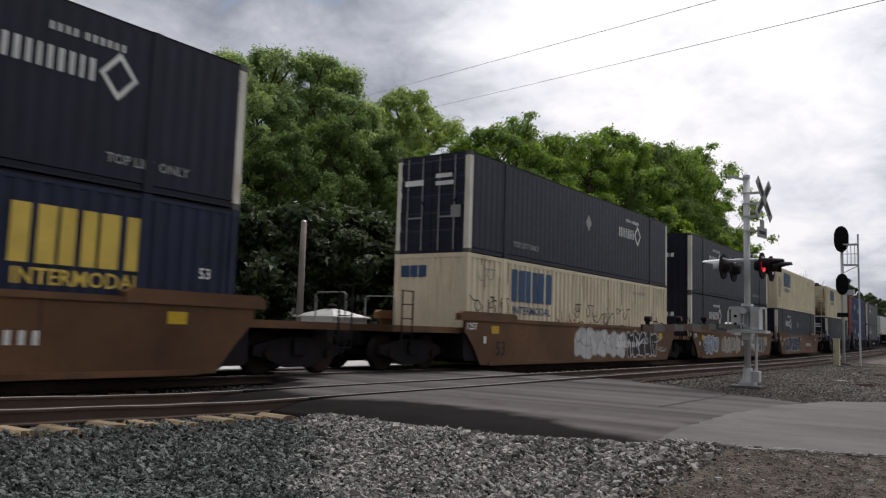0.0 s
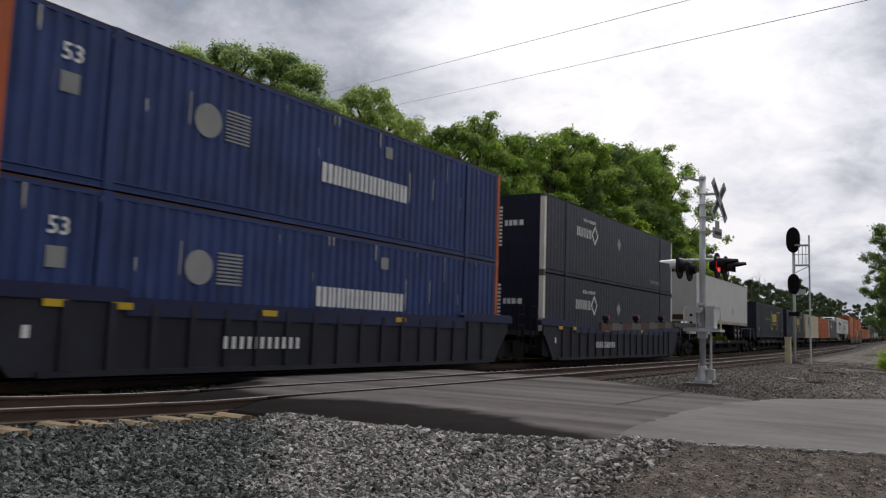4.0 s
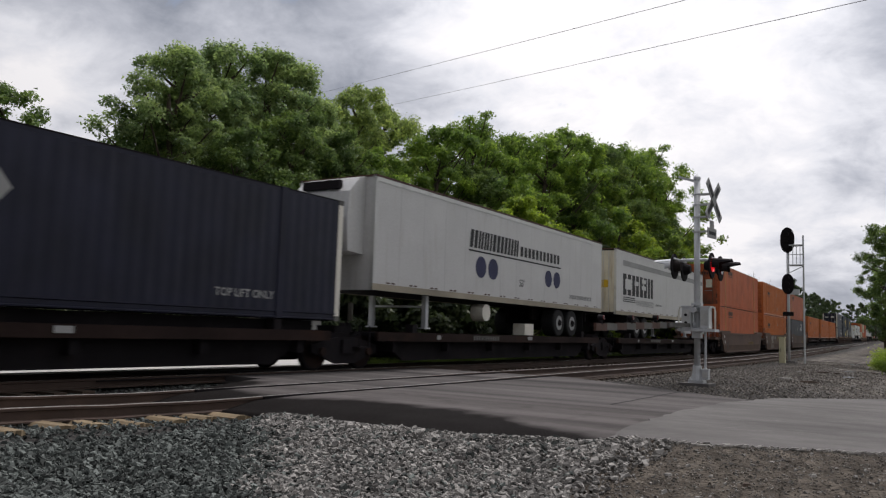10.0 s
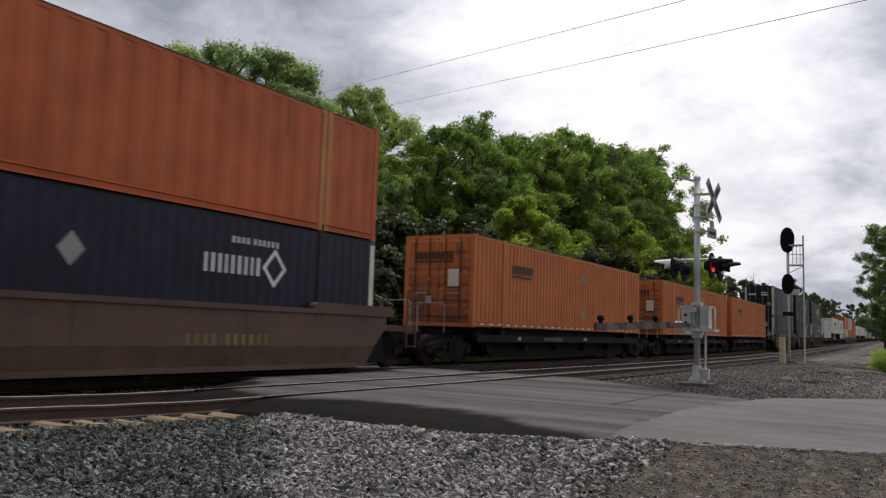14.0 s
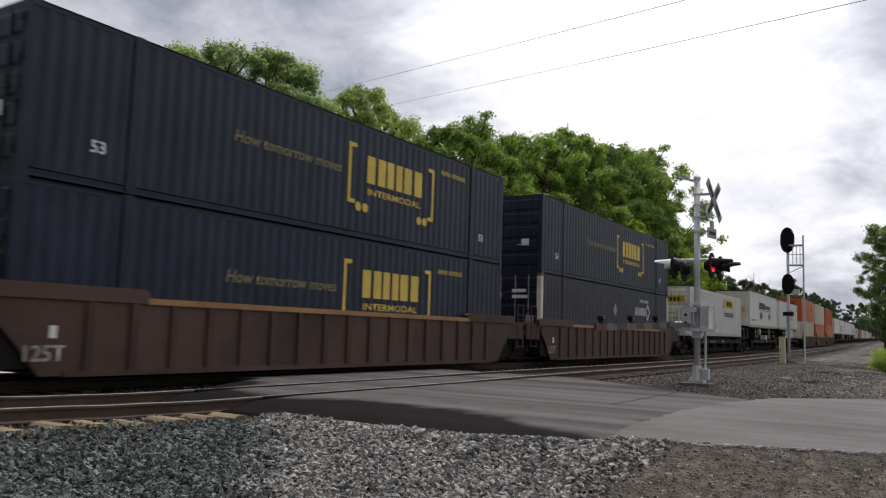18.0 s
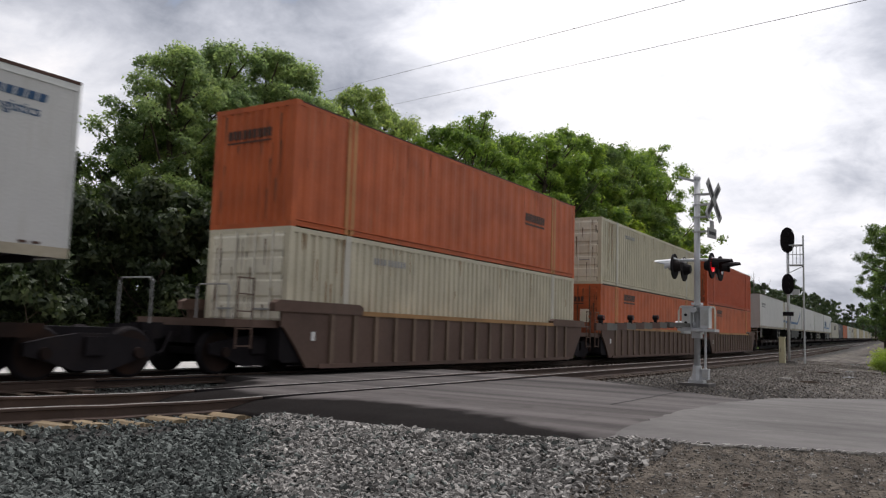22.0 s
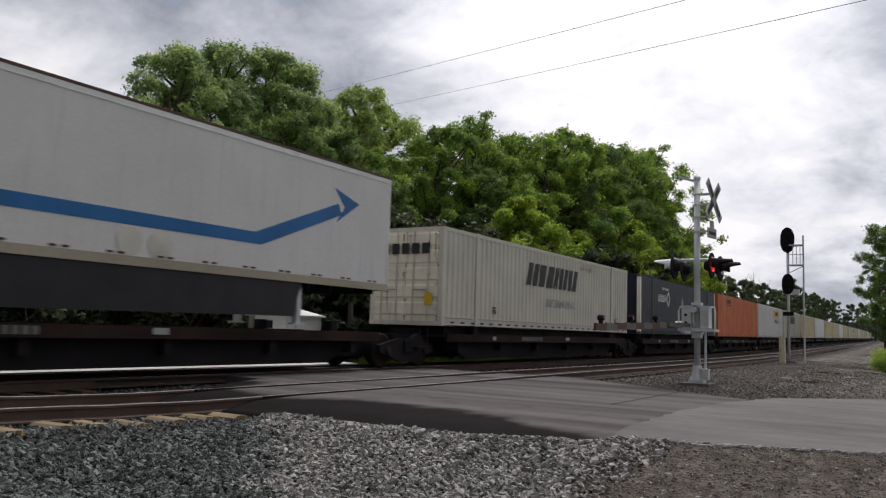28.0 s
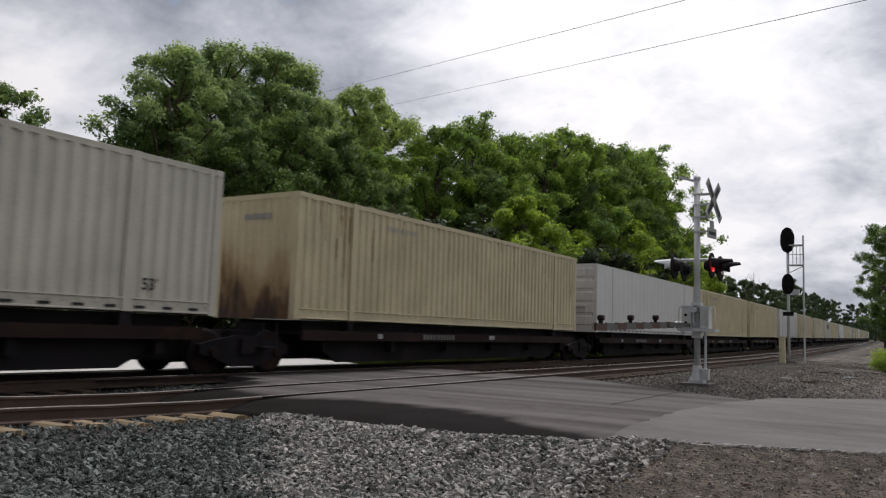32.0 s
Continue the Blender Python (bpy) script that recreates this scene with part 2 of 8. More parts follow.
M_RUSTRUN = mat("rust_runs", (0.24, 0.145, 0.07), 0.8, var=0.35, scale=5)
M_GRIME = mat("grime_runs", (0.075, 0.045, 0.03), 0.8, var=0.3, scale=5)
M_GRIMEOR = mat("dull_red_runs", (0.33, 0.085, 0.03), 0.7, var=0.25, scale=5)
M_ENDDIRT = mat("dark_end_dirt", (0.10, 0.055, 0.033), 0.8, var=0.35, scale=5)
M_GRIMEPALE = mat("pale_grime_runs", (0.45, 0.43, 0.38), 0.7, var=0.2, scale=5)
M_RED_GLOW = mat("red_lens_lit", (0.5, 0.01, 0.01), 0.2, emit=(1.0, 0.02, 0.03, 0.55))
M_REDLENS = mat("red_lens", (0.09, 0.006, 0.006), 0.2)
M_ASPHALT = mat("worn_asphalt", (0.084, 0.076, 0.073), 0.9, var=0.6, base_stretch=(4.5, 0.22, 1), scale=0.9, stain=(0.040, 0.036, 0.035), stain_amt=0.8, stain_stretch=(1.9, 0.09, 1), bump=0.006, bump_scale=60, spec=0.1)
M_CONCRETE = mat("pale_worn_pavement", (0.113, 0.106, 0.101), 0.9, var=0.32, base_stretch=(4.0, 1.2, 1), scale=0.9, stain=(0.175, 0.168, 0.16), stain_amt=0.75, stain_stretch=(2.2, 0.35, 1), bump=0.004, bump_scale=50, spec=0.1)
# far concrete: its sunlit brightness is put into the pale colour
M_CONC_FAR = mat("sun_bright_concrete", (0.46, 0.45, 0.43), 0.85, var=0.12, scale=0.9, stain=(0.36, 0.35, 0.33), stain_amt=0.6, bump=0.004, bump_scale=50)
M_RIM = mat("bleached_pavement_lip", (0.145, 0.137, 0.13), 0.9, var=0.25, scale=5, stain=(0.12, 0.115, 0.11), stain_amt=0.8)
M_CRUMB = mat("broken_pale_concrete", (0.27, 0.255, 0.235), 0.9, var=0.2, scale=5, island=0.45)
M_HUT = mat("pale_grey_sheet_metal", (0.46, 0.46, 0.45), 0.5, var=0.08, scale=2, stain=(0.3, 0.28, 0.25), stain_amt=0.4, stain_stretch=VERT)
M_WORNPATCH = mat("scuffed_grey_primer", (0.33, 0.285, 0.21), 0.75, var=0.25, scale=6)
M_DIRTYRAIL = mat("road_stained_rail", (0.31, 0.275, 0.21), 0.65, var=0.25, scale=1.2, stain=(0.15, 0.12, 0.085), stain_amt=0.7, stain_stretch=(0.5, 1, 3))
M_PUDDLE = mat("rain_puddle", (0.06, 0.055, 0.048), 0.13, var=0.1, spec=0.5)
# worn ribs, paler than their sheet: the rib highlights are in the colour
M_TANRIB = mat("tan_worn_lit_rib", (0.15, 0.105, 0.075), 0.7, var=0.25, stain=(0.07, 0.045, 0.035), stain_amt=0.7, scale=1.5)
M_LANESTONE = mat("brown_grey_stone", (0.15, 0.135, 0.118), 0.9, var=0.15, scale=4, island=0.65)
M_TIE = mat("weathered_tie", (0.22, 0.165, 0.10), 0.85, var=0.3, scale=4, stain=(0.09, 0.06, 0.04), stain_amt=0.8, bump=0.006, bump_scale=30)
M_BARK = mat("bark", (0.075, 0.058, 0.042), 0.9, var=0.3, scale=4, bump=0.02, bump_scale=12)
M_STONE = mat("ballast_stone", (0.078, 0.086, 0.079), 0.85, var=0.15, scale=4, island=0.85)
M_STONE_PALE = mat("pale_crushed_stone", (0.200, 0.189, 0.174), 0.85, var=0.15, scale=4, island=0.6)
M_OLDTIE = mat("dark_oiled_tie", (0.06, 0.042, 0.03), 0.9, var=0.3, scale=4)
M_SOILSTONE = mat("brown_pebble", (0.15, 0.132, 0.112), 0.9, var=0.15, scale=4, island=0.5)
M_GATE = mat("grimy_gate_stripe", (0.10, 0.097, 0.088), 0.6, var=0.25, scale=5)
M_CASE = mat("pale_green_grey_cabinet", (0.50, 0.46, 0.30), 0.6, var=0.12, scale=4)
M_WIRE = mat("grey_cable", (0.24, 0.24, 0.25), 0.7)
M_WOODPOLE = mat("grey_wood_pole", (0.17, 0.15, 0.13), 0.9, var=0.2, scale=4)


def leaf_mat(name, col, trans=0.35, patch=0.4):
    """Leaves: each its own tone, and boughs that run lighter or darker."""
    m = bpy.data.materials.new(name)
    m.use_nodes = True
    nt = m.node_tree
    nt.nodes.clear()
    out = nt.nodes.new("ShaderNodeOutputMaterial")
    geo = nt.nodes.new("ShaderNodeNewGeometry")
    r = nt.nodes.new("ShaderNodeValToRGB")
    e = r.color_ramp.elements
    e[0].color = (col[0] * 0.6, col[1] * 0.65, col[2] * 0.65, 1)
    e[1].color = (col[0] * 1.45, col[1] * 1.3, col[2] * 1.2, 1)
    nt.links.new(geo.outputs["Random Per Island"], r.inputs[0])
    tc = nt.nodes.new("ShaderNodeTexCoord")
    n = nt.nodes.new("ShaderNodeTexNoise")
    n.inputs["Scale"].default_value, n.inputs["Detail"].default_value = 0.55, 3
    nt.links.new(tc.outputs["Object"], n.inputs["Vector"])
    r2 = nt.nodes.new("ShaderNodeValToRGB")
    e = r2.color_ramp.elements
    e[0].position, e[0].color = 0.36, (1 - patch, 1 - patch * 0.85, 1 - patch * 0.6, 1)
    e[1].position, e[1].color = 0.66, (1 + patch * 0.9, 1 + patch * 0.7, 1 + patch * 0.2, 1)
    nt.links.new(n.outputs[0], r2.inputs[0])
    mul = nt.nodes.new("ShaderNodeMix")
    mul.data_type, mul.blend_type = 'RGBA', 'MULTIPLY'
    mul.inputs[0].default_value = 1.0
    nt.links.new(r.outputs[0], mul.inputs[6])
    nt.links.new(r2.outputs[0], mul.inputs[7])
    d, t, g = (nt.nodes.new("ShaderNodeBsdf" + k) for k in ("Diffuse", "Translucent", "Glossy"))
    g.inputs["Roughness"].default_value = 0.55
    mx, mx2 = nt.nodes.new("ShaderNodeMixShader"), nt.nodes.new("ShaderNodeMixShader")
    mx.inputs[0].default_value, mx2.inputs[0].default_value = trans, 0.03 if col[1] > 0.06 else 0.012
    for s in (d, t):
        nt.links.new(mul.outputs[2], s.inputs[0])
    nt.links.new(d.outputs[0], mx.inputs[1])
    nt.links.new(t.outputs[0], mx.inputs[2])
    nt.links.new(mx.outputs[0], mx2.inputs[1])
    nt.links.new(g.outputs[0], mx2.inputs[2])
    nt.links.new(mx2.outputs[0], out.inputs[0])
    return m


M_LEAF = leaf_mat("leaves_mid_green", (0.19, 0.31, 0.05), 0.55)
M_LEAF_DARK = leaf_mat("leaves_dark_green", (0.13, 0.21, 0.055), 0.5)
M_LEAF_PALE = leaf_mat("leaves_silvery_green", (0.235, 0.34, 0.125), 0.58, 0.3)
M_LEAF_YEL = leaf_mat("leaves_yellow_green", (0.26, 0.38, 0.04), 0.55)
M_LEAF_LIME = leaf_mat("leaves_pale_lime", (0.27, 0.37, 0.11), 0.55, 0.3)
# thicket leaves: the undergrowth's shade is put into this low colour
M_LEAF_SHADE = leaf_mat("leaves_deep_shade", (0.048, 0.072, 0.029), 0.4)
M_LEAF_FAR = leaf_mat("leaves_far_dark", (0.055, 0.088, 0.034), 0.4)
M_GRASS = leaf_mat("grass_blades", (0.11, 0.17, 0.03), 0.35)


def ground_mat():
    m = bpy.data.materials.new("stony_ground")
    m.use_nodes = True
    nt = m.node_tree
    b = nt.nodes["Principled BSDF"]
    L = nt.links.new
    tc = nt.nodes.new("ShaderNodeTexCoord")

    def noise_tex(sc, det):
        n = nt.nodes.new("ShaderNodeTexNoise")
        n.inputs["Scale"].default_value, n.inputs["Detail"].default_value = sc, det
        L(tc.outputs["Object"], n.inputs["Vector"])
        return n.outputs[0]

    def ramp(src, pts):
        r = nt.nodes.new("ShaderNodeValToRGB")
        e = r.color_ramp.elements
        e[0].position, e[0].color = pts[0][0], (*pts[0][1], 1)
        e[1].position, e[1].color = pts[-1][0], (*pts[-1][1], 1)
        for pos, c in pts[1:-1]:
            k = e.new(pos)
            k.color = (*c, 1)
        L(src, r.inputs[0])
        return r.outputs[0]

    def mix(fac, a, c, mode='MIX'):
        n = nt.nodes.new("ShaderNodeMix")
        n.data_type, n.blend_type = 'RGBA', mode
        L(fac, n.inputs[0])
        L(a, n.inputs[6])
        L(c, n.inputs[7])
        return n.outputs[2]
    vor = nt.nodes.new("ShaderNodeTexVoronoi")
    vor.inputs["Scale"].default_value = 22
    L(tc.outputs["Object"], vor.inputs["Vector"])
    # stone tones kept dark: shade between the loose stones is in this colour
    stones = ramp(vor.outputs["Color"], [(0.0, (0.014, 0.013, 0.012)), (0.5, (0.036, 0.034, 0.032)), (1.0, (0.085, 0.081, 0.076))])
    soil = ramp(noise_tex(5.5, 9), [(0.28, (0.036, 0.030, 0.024)), (0.52, (0.074, 0.062, 0.050)), (0.75, (0.14, 0.12, 0.097))])
    # grass away from the line: attribute "green", crushed stone: "stone"
    at = nt.nodes.new("ShaderNodeAttribute")
    at.attribute_name = "stone"
    ag = nt.nodes.new("ShaderNodeAttribute")
    ag.attribute_name = "green"
    grass = ramp(noise_tex(1.2, 8), [(0.3, (0.045, 0.075, 0.02)), (0.6, (0.09, 0.13, 0.035)), (0.8, (0.15, 0.17, 0.06))])
    # the lane past the crossing: trodden brown dirt between the stones
    al = nt.nodes.new("ShaderNodeAttribute")
    al.attribute_name = "lane"
    dirt = ramp(noise_tex(2.2, 10), [(0.36, (0.045, 0.038, 0.032)), (0.5, (0.115, 0.102, 0.088)), (0.64, (0.24, 0.22, 0.195))])
    worn = ramp(noise_tex(0.45, 6), [(0.40, (0.45,) * 3), (0.58, (1.0,) * 3)])
    lm = nt.nodes.new("ShaderNodeMath")
    lm.operation = 'MULTIPLY'
    L(al.outputs["Fac"], lm.inputs[0])
    L(worn, lm.inputs[1])
    stones = mix(lm.outputs[0], stones, dirt)
    c = mix(at.outputs["Fac"], soil, stones)
    c = mix(ag.outputs["Fac"], c, grass)
    L(c, b.inputs["Base Color"])
    b.inputs["Roughness"].default_value = 0.95
    b.inputs["Specular IOR Level"].default_value = 0.08
    bn = nt.nodes.new("ShaderNodeBump")
    bn.inputs["Distance"].default_value = 0.02
    L(vor.outputs["Distance"], bn.inputs["Height"])
    L(bn.outputs[0], b.inputs["Normal"])
    return m


def bleeding(paint, name, ochre, dark, lo, hi, fall=-0.25):
    """A paint with rust and dirt that have bled upwards from the sill in broad, soft-edged stains."""
    m = paint.copy()
    m.name = name
    nt = m.node_tree
    b = nt.nodes["Principled BSDF"]
    L = nt.links.new
    old = b.inputs["Base Color"].links[0].from_socket
    tc = nt.nodes.new("ShaderNodeTexCoord")
    sep = nt.nodes.new("ShaderNodeSeparateXYZ")
    L(tc.outputs["Object"], sep.inputs[0])
    n = nt.nodes.new("ShaderNodeTexNoise")
    mp = nt.nodes.new("ShaderNodeMapping")
    mp.inputs["Scale"].default_value = (1, 1.3, 0.55)
    L(tc.outputs["Object"], mp.inputs[0])
    L(mp.outputs[0], n.inputs["Vector"])
    n.inputs["Scale"].default_value, n.inputs["Detail"].default_value, n.inputs["Roughness"].default_value = 1.1, 8, 0.62
    ma = nt.nodes.new("ShaderNodeMath")
    ma.operation = 'MULTIPLY_ADD'
    L(sep.outputs[2], ma.inputs[0])
    ma.inputs[1].default_value = fall
    L(n.outputs[0], ma.inputs[2])
    r = nt.nodes.new("ShaderNodeValToRGB")
    e = r.color_ramp.elements
    e[0].position, e[0].color, e[1].position, e[1].color = lo, (0, 0, 0, 1), hi, (1, 1, 1, 1)
    L(ma.outputs[0], r.inputs[0])
    r2 = nt.nodes.new("ShaderNodeValToRGB")
    e = r2.color_ramp.elements
    e[0].position, e[0].color, e[1].position, e[1].color = lo + 0.3 * (hi - lo), (*ochre, 1), hi + 0.12, (*dark, 1)
    L(ma.outputs[0], r2.inputs[0])
    mx = nt.nodes.new("ShaderNodeMix")
    mx.data_type = 'RGBA'
    L(r.outputs[0], mx.inputs[0])
    L(old, mx.inputs[6])
    L(r2.outputs[0], mx.inputs[7])
    L(mx.outputs[2], b.inputs["Base Color"])
    return m


M_BLEED = bleeding(M_CREAM, "cream_paint_bleeding_rust", (0.36, 0.20, 0.075), (0.05, 0.033, 0.027), -0.12, 0.40, -0.27)
M_RUSTDOOR = bleeding(M_BEIGE, "beige_doors_bleeding_rust", (0.25, 0.14, 0.07), (0.045, 0.028, 0.022), -0.02, 0.42, -0.20)
M_ORANGEDOOR = bleeding(M_ORANGE, "orange_doors_with_dark_dirt", (0.20, 0.06, 0.03), (0.06, 0.03, 0.025), -0.05, 0.55, -0.16)
M_ORANGE2DOOR = bleeding(M_ORANGE2, "faded_orange_doors_with_dirt", (0.26, 0.085, 0.035), (0.09, 0.04, 0.025), -0.05, 0.55, -0.16)
DOOR_PAINT = {'csxbeige': M_RUSTDOOR, 'beige': M_RUSTDOOR, 'orange': M_ORANGEDOOR, 'orangewide': M_ORANGEDOOR, 'red': M_ORANGEDOOR, 'orangerib': M_ORANGE2DOOR, 'jb': M_DOORWHITE, 'swift': M_DOORWHITE}


def edge_mat():
    """Asphalt that turns black and tarry towards its broken edge."""
    m = M_ASPHALT.copy()
    m.name = "tarry_asphalt_edge"
    nt = m.node_tree
    b = nt.nodes["Principled BSDF"]
    old = b.inputs["Base Color"].links[0].from_socket
    at = nt.nodes.new("ShaderNodeAttribute")
    at.attribute_name = "tar"
    tc = nt.nodes.new("ShaderNodeTexCoord")
    n = nt.nodes.new("ShaderNodeTexNoise")
    n.inputs["Scale"].default_value, n.inputs["Detail"].default_value = 1.4, 6
    nt.links.new(tc.outputs["Object"], n.inputs["Vector"])
    add = nt.nodes.new("ShaderNodeMath")
    add.operation = 'ADD'
    nt.links.new(at.outputs["Fac"], add.inputs[0])
    nt.links.new(n.outputs[0], add.inputs[1])
    r = nt.nodes.new("ShaderNodeValToRGB")
    e = r.color_ramp.elements
    e[0].position, e[0].color, e[1].position, e[1].color = 0.55, (0, 0, 0, 1), 1.3, (1, 1, 1, 1)
    nt.links.new(add.outputs[0], r.inputs[0])
    mx = nt.nodes.new("ShaderNodeMix")
    mx.data_type = 'RGBA'
    nt.links.new(r.outputs[0], mx.inputs[0])
    nt.links.new(old, mx.inputs[6])
    b.inputs["Specular IOR Level"].default_value = 0.04
    mx.inputs[7].default_value = (0.010, 0.0085, 0.008, 1)
    nt.links.new(mx.outputs[2], b.inputs["Base Color"])
    return m


# ---- mesh helpers ----
class Shape:
    """Collects boxes, tubes and plates into one mesh."""

    def __init__(self):
        self.v, self.f = [], []

    def poly(self, pts):
        k = len(self.v)
        self.v += [tuple(q) for q in pts]
        self.f.append(tuple(range(k, k + len(pts))))
        return self

    def box(self, x0, x1, y0, y1, z0, z1):
        k = len(self.v)
        self.v += [(x, y, z) for z in (z0, z1) for x, y in ((x0, y0), (x1, y0), (x1, y1), (x0, y1))]
        for q in ((0, 3, 2, 1), (4, 5, 6, 7), (0, 1, 5, 4), (1, 2, 6, 5), (2, 3, 7, 6), (3, 0, 4, 7)):
            self.f.append(tuple(k + i for i in q))
        return self

    def bar(self, a, b, w, h=None, up=(0, 0, 1)):
        """A square bar from a to b."""
        a, b = Vector(a), Vector(b)
        d = (b - a).normalized()
        u = Vector(up)
        if abs(d.dot(u)) > 0.95:
            u = Vector((1, 0, 0))
        s = d.cross(u).normalized()
        u = s.cross(d)
        h = w if h is None else h
        k = len(self.v)
        for q in (a, b):
            for i, j in ((-1, -1), (1, -1), (1, 1), (-1, 1)):
                self.v.append(tuple(q + s * (i * w / 2) + u * (j * h / 2)))
        for q in ((0, 1, 2, 3), (7, 6, 5, 4), (0, 4, 5, 1), (1, 5, 6, 2), (2, 6, 7, 3), (3, 7, 4, 0)):
            self.f.append(tuple(k + i for i in q))
        return self

    def tube(self, pts, radii, n=8, caps=True):
        """A tapering tube through points."""
        k = len(self.v)
        m = len(pts)
        for i, q in enumerate(pts):
            q = Vector(q)
            d = (Vector(pts[min(i + 1, m - 1)]) - Vector(pts[max(i - 1, 0)])).normalized()
            u = Vector((0, 0, 1)) if abs(d.z) < 0.9 else Vector((1, 0, 0))
            s = d.cross(u).normalized()
            u = s.cross(d)
            r = radii[i] if isinstance(radii, (list, tuple)) else radii
            for j in range(n):
                a = 2 * math.pi * j / n
                self.v.append(tuple(q + s * (r * math.cos(a)) + u * (r * math.sin(a))))
        for i in range(m - 1):
            for j in range(n):
                self.f.append((k + i * n + j, k + i * n + (j + 1) % n, k + (i + 1) * n + (j + 1) % n, k + (i + 1) * n + j))
        if caps:
            self.f.append(tuple(k + j for j in reversed(range(n))))
            self.f.append(tuple(k + (m - 1) * n + j for j in range(n)))
        return self

    def prism_y(self, outline, y0, y1):
        """An outline in x, z pushed from y0 to y1 (y0 < y1); outline counter-clockwise seen from -y."""
        k, n = len(self.v), len(outline)
        self.v += [(x, y0, z) for x, z in outline] + [(x, y1, z) for x, z in outline]
        self.f.append(tuple(k + i for i in range(n)))
        self.f.append(tuple(k + n + i for i in reversed(range(n))))
        for i in range(n):
            j = (i + 1) % n
            self.f.append((k + j, k + i, k + n + i, k + n + j))
        return self

    def mesh(self, name, material, smooth=False):
        me = bpy.data.meshes.new(name)
        me.from_pydata(self.v, [], self.f)
        me.materials.append(material)
        if smooth:
            me.polygons.foreach_set("use_smooth", [True] * len(me.polygons))
        me.update()
        return me


def part(name, shape, material, parent, label="", smooth=False):
    """One mesh object under a thing or a part."""
    me = shape if isinstance(shape, bpy.types.Mesh) else shape.mesh(name, material, smooth)
    ob = new(name, me)
    ob.parent = parent
    if label:
        ob["label"] = label
    return ob


def thing(name, label, category, group="", kind="", m=None):
    ob = new(name)
    ob.empty_display_size = 0.3
    if m is not None:
        ob.matrix_basis = m
    return tagged(ob, label, category, group, kind)


TEXTS = {}


def text_mesh(body, height, material, slant=0.0):
    """Lettering as a flat mesh in the x, z plane, facing -y, its lower left at the origin."""
    key = (body, height, material.name, slant)
    if key not in TEXTS:
        cu = bpy.data.curves.new("lettering", 'FONT')
        cu.body, cu.size, cu.shear, cu.extrude = body, height * 1.38, slant, 0.0
        cu.offset = height * 0.022
        cu.resolution_u = 2
        tmp = bpy.data.objects.new("lettering", cu)
        me = bpy.data.meshes.new_from_object(tmp)
        me.transform(Matrix.Rotation(radians(90), 4, 'X'))
        me.materials.clear()
        me.materials.append(material)
        bpy.data.objects.remove(tmp)
        TEXTS[key] = me
    return TEXTS[key]


def words(name, body, height, material, parent, x, y, z, slant=0.0, turn=0, width=None):
    me = text_mesh(body, height, material, slant)
    ob = part(name, me, material, parent)
    sx = 1.0
    if width:
        span = max(v.co.x for v in me.vertices) - min(v.co.x for v in me.vertices)
        sx = width / span
    ob.matrix_basis = pose(x, y, z, 0, 0, turn) @ Matrix.Diagonal((sx, 1, 1, 1))
    return ob

# ---- ground, road and tracks ----
def step(a, b, x):
    u = min(1, max(0, (x - a) / (b - a)))
    return u * u * (3 - 2 * u)


def road_left(y):
    """Where the paving ends on the side of the crushed stone."""
    if y > 3.06:
        return 7.6 + 0.60 * (1 - step(3.0, 4.4, y)) + min(3.6, max(0.0, y - 10.2) * 1.9)
    return 8.2 + (3.06 - y) * 0.19 if y > 2 else 8.4 + (2.0 - y) * 0.43


def on_road(x, y):
    """1 on the paved crossing, falling to 0 just outside it."""
    if y > 3.0:
        right = 15.6 + (min(y, 7.6) - 3.2) * 0.72 if y < 7.6 else 18.8
    else:
        right = 15.6 + (3.2 - y) * 1.25
    left = road_left(y)
    return step(left - 0.05, left + 0.5, x) * (1 - step(right + 0.05, right + 0.9, x)) * (1 - step(60, 61, y))


def ground_z(x, y):
    v = y - side(x)
    bed = step(6.5, 7.9, v) * (1 - step(15.3, 16.9, v))
    z = -0.56 + 0.34 * bed
    z += 0.05 * noise.noise((x * 0.35, y * 0.35, 0.3)) * (1 - 0.6 * bed)
    d = road_left(y) - x
    if 0 < d + 0.4 < 6 and y < 8.2:
        # crushed stone heaped along the road's edge, bare soil sloping from the pavement
        soil = -0.032 - 0.13 * max(0, d)
        lump = 0.035 * noise.noise((x * 1.3, y * 1.3, 7.0))
        heap = -0.16 + 0.10 * step(0.0, 0.5, d) - 0.19 * max(0, d - 0.55) + lump
        u = step(2.7, 3.6, y)
        w = soil * (1 - u) + heap * u
        fade = 1 - step(6.9, 7.7, y)
        z = z * (1 - fade) + max(z, w) * fade
    z += dip(x) * step(5.8, 7.4, v) * (1 - step(10.6, 12.0, v))
    z += (0.50 - 0.22 * step(22, 45, x)) * step(14.5, 18, x) * (1 - bed) * (1 - step(60, 140, x)) * step(0.5, 3.5, y) * (1 - step(8.5, 10, v))
    r = on_road(x, y)
    low = -0.075 - 0.13 * (1 - step(0.2, 1.5, x - road_left(y))) * step(3.0, 4.0, y) * (x < 12)
    z = z * (1 - r) + low * r
    return z + rise(x)


def spaced(near, far, lo, hi):
    """Coordinates that are close near the camera and wide far off."""
    out, x, d = [], near, far
    while x < hi:
        out.append(x)
        x += d
        if x > 24:
            d *= 1.13
    x, d = near - far, far
    while x > lo:
        out.append(x)
        x -= d
        if x < -6:
            d *= 1.25
    return sorted(out + [lo, hi])


def bare(x, y):
    """Soil left open before the heaped stone."""
    return x > 3.9 and y < 4.40 - 0.86 * (x - 4.1) + 0.25 * noise.noise((x * 1.1, y * 1.1, 2.0))


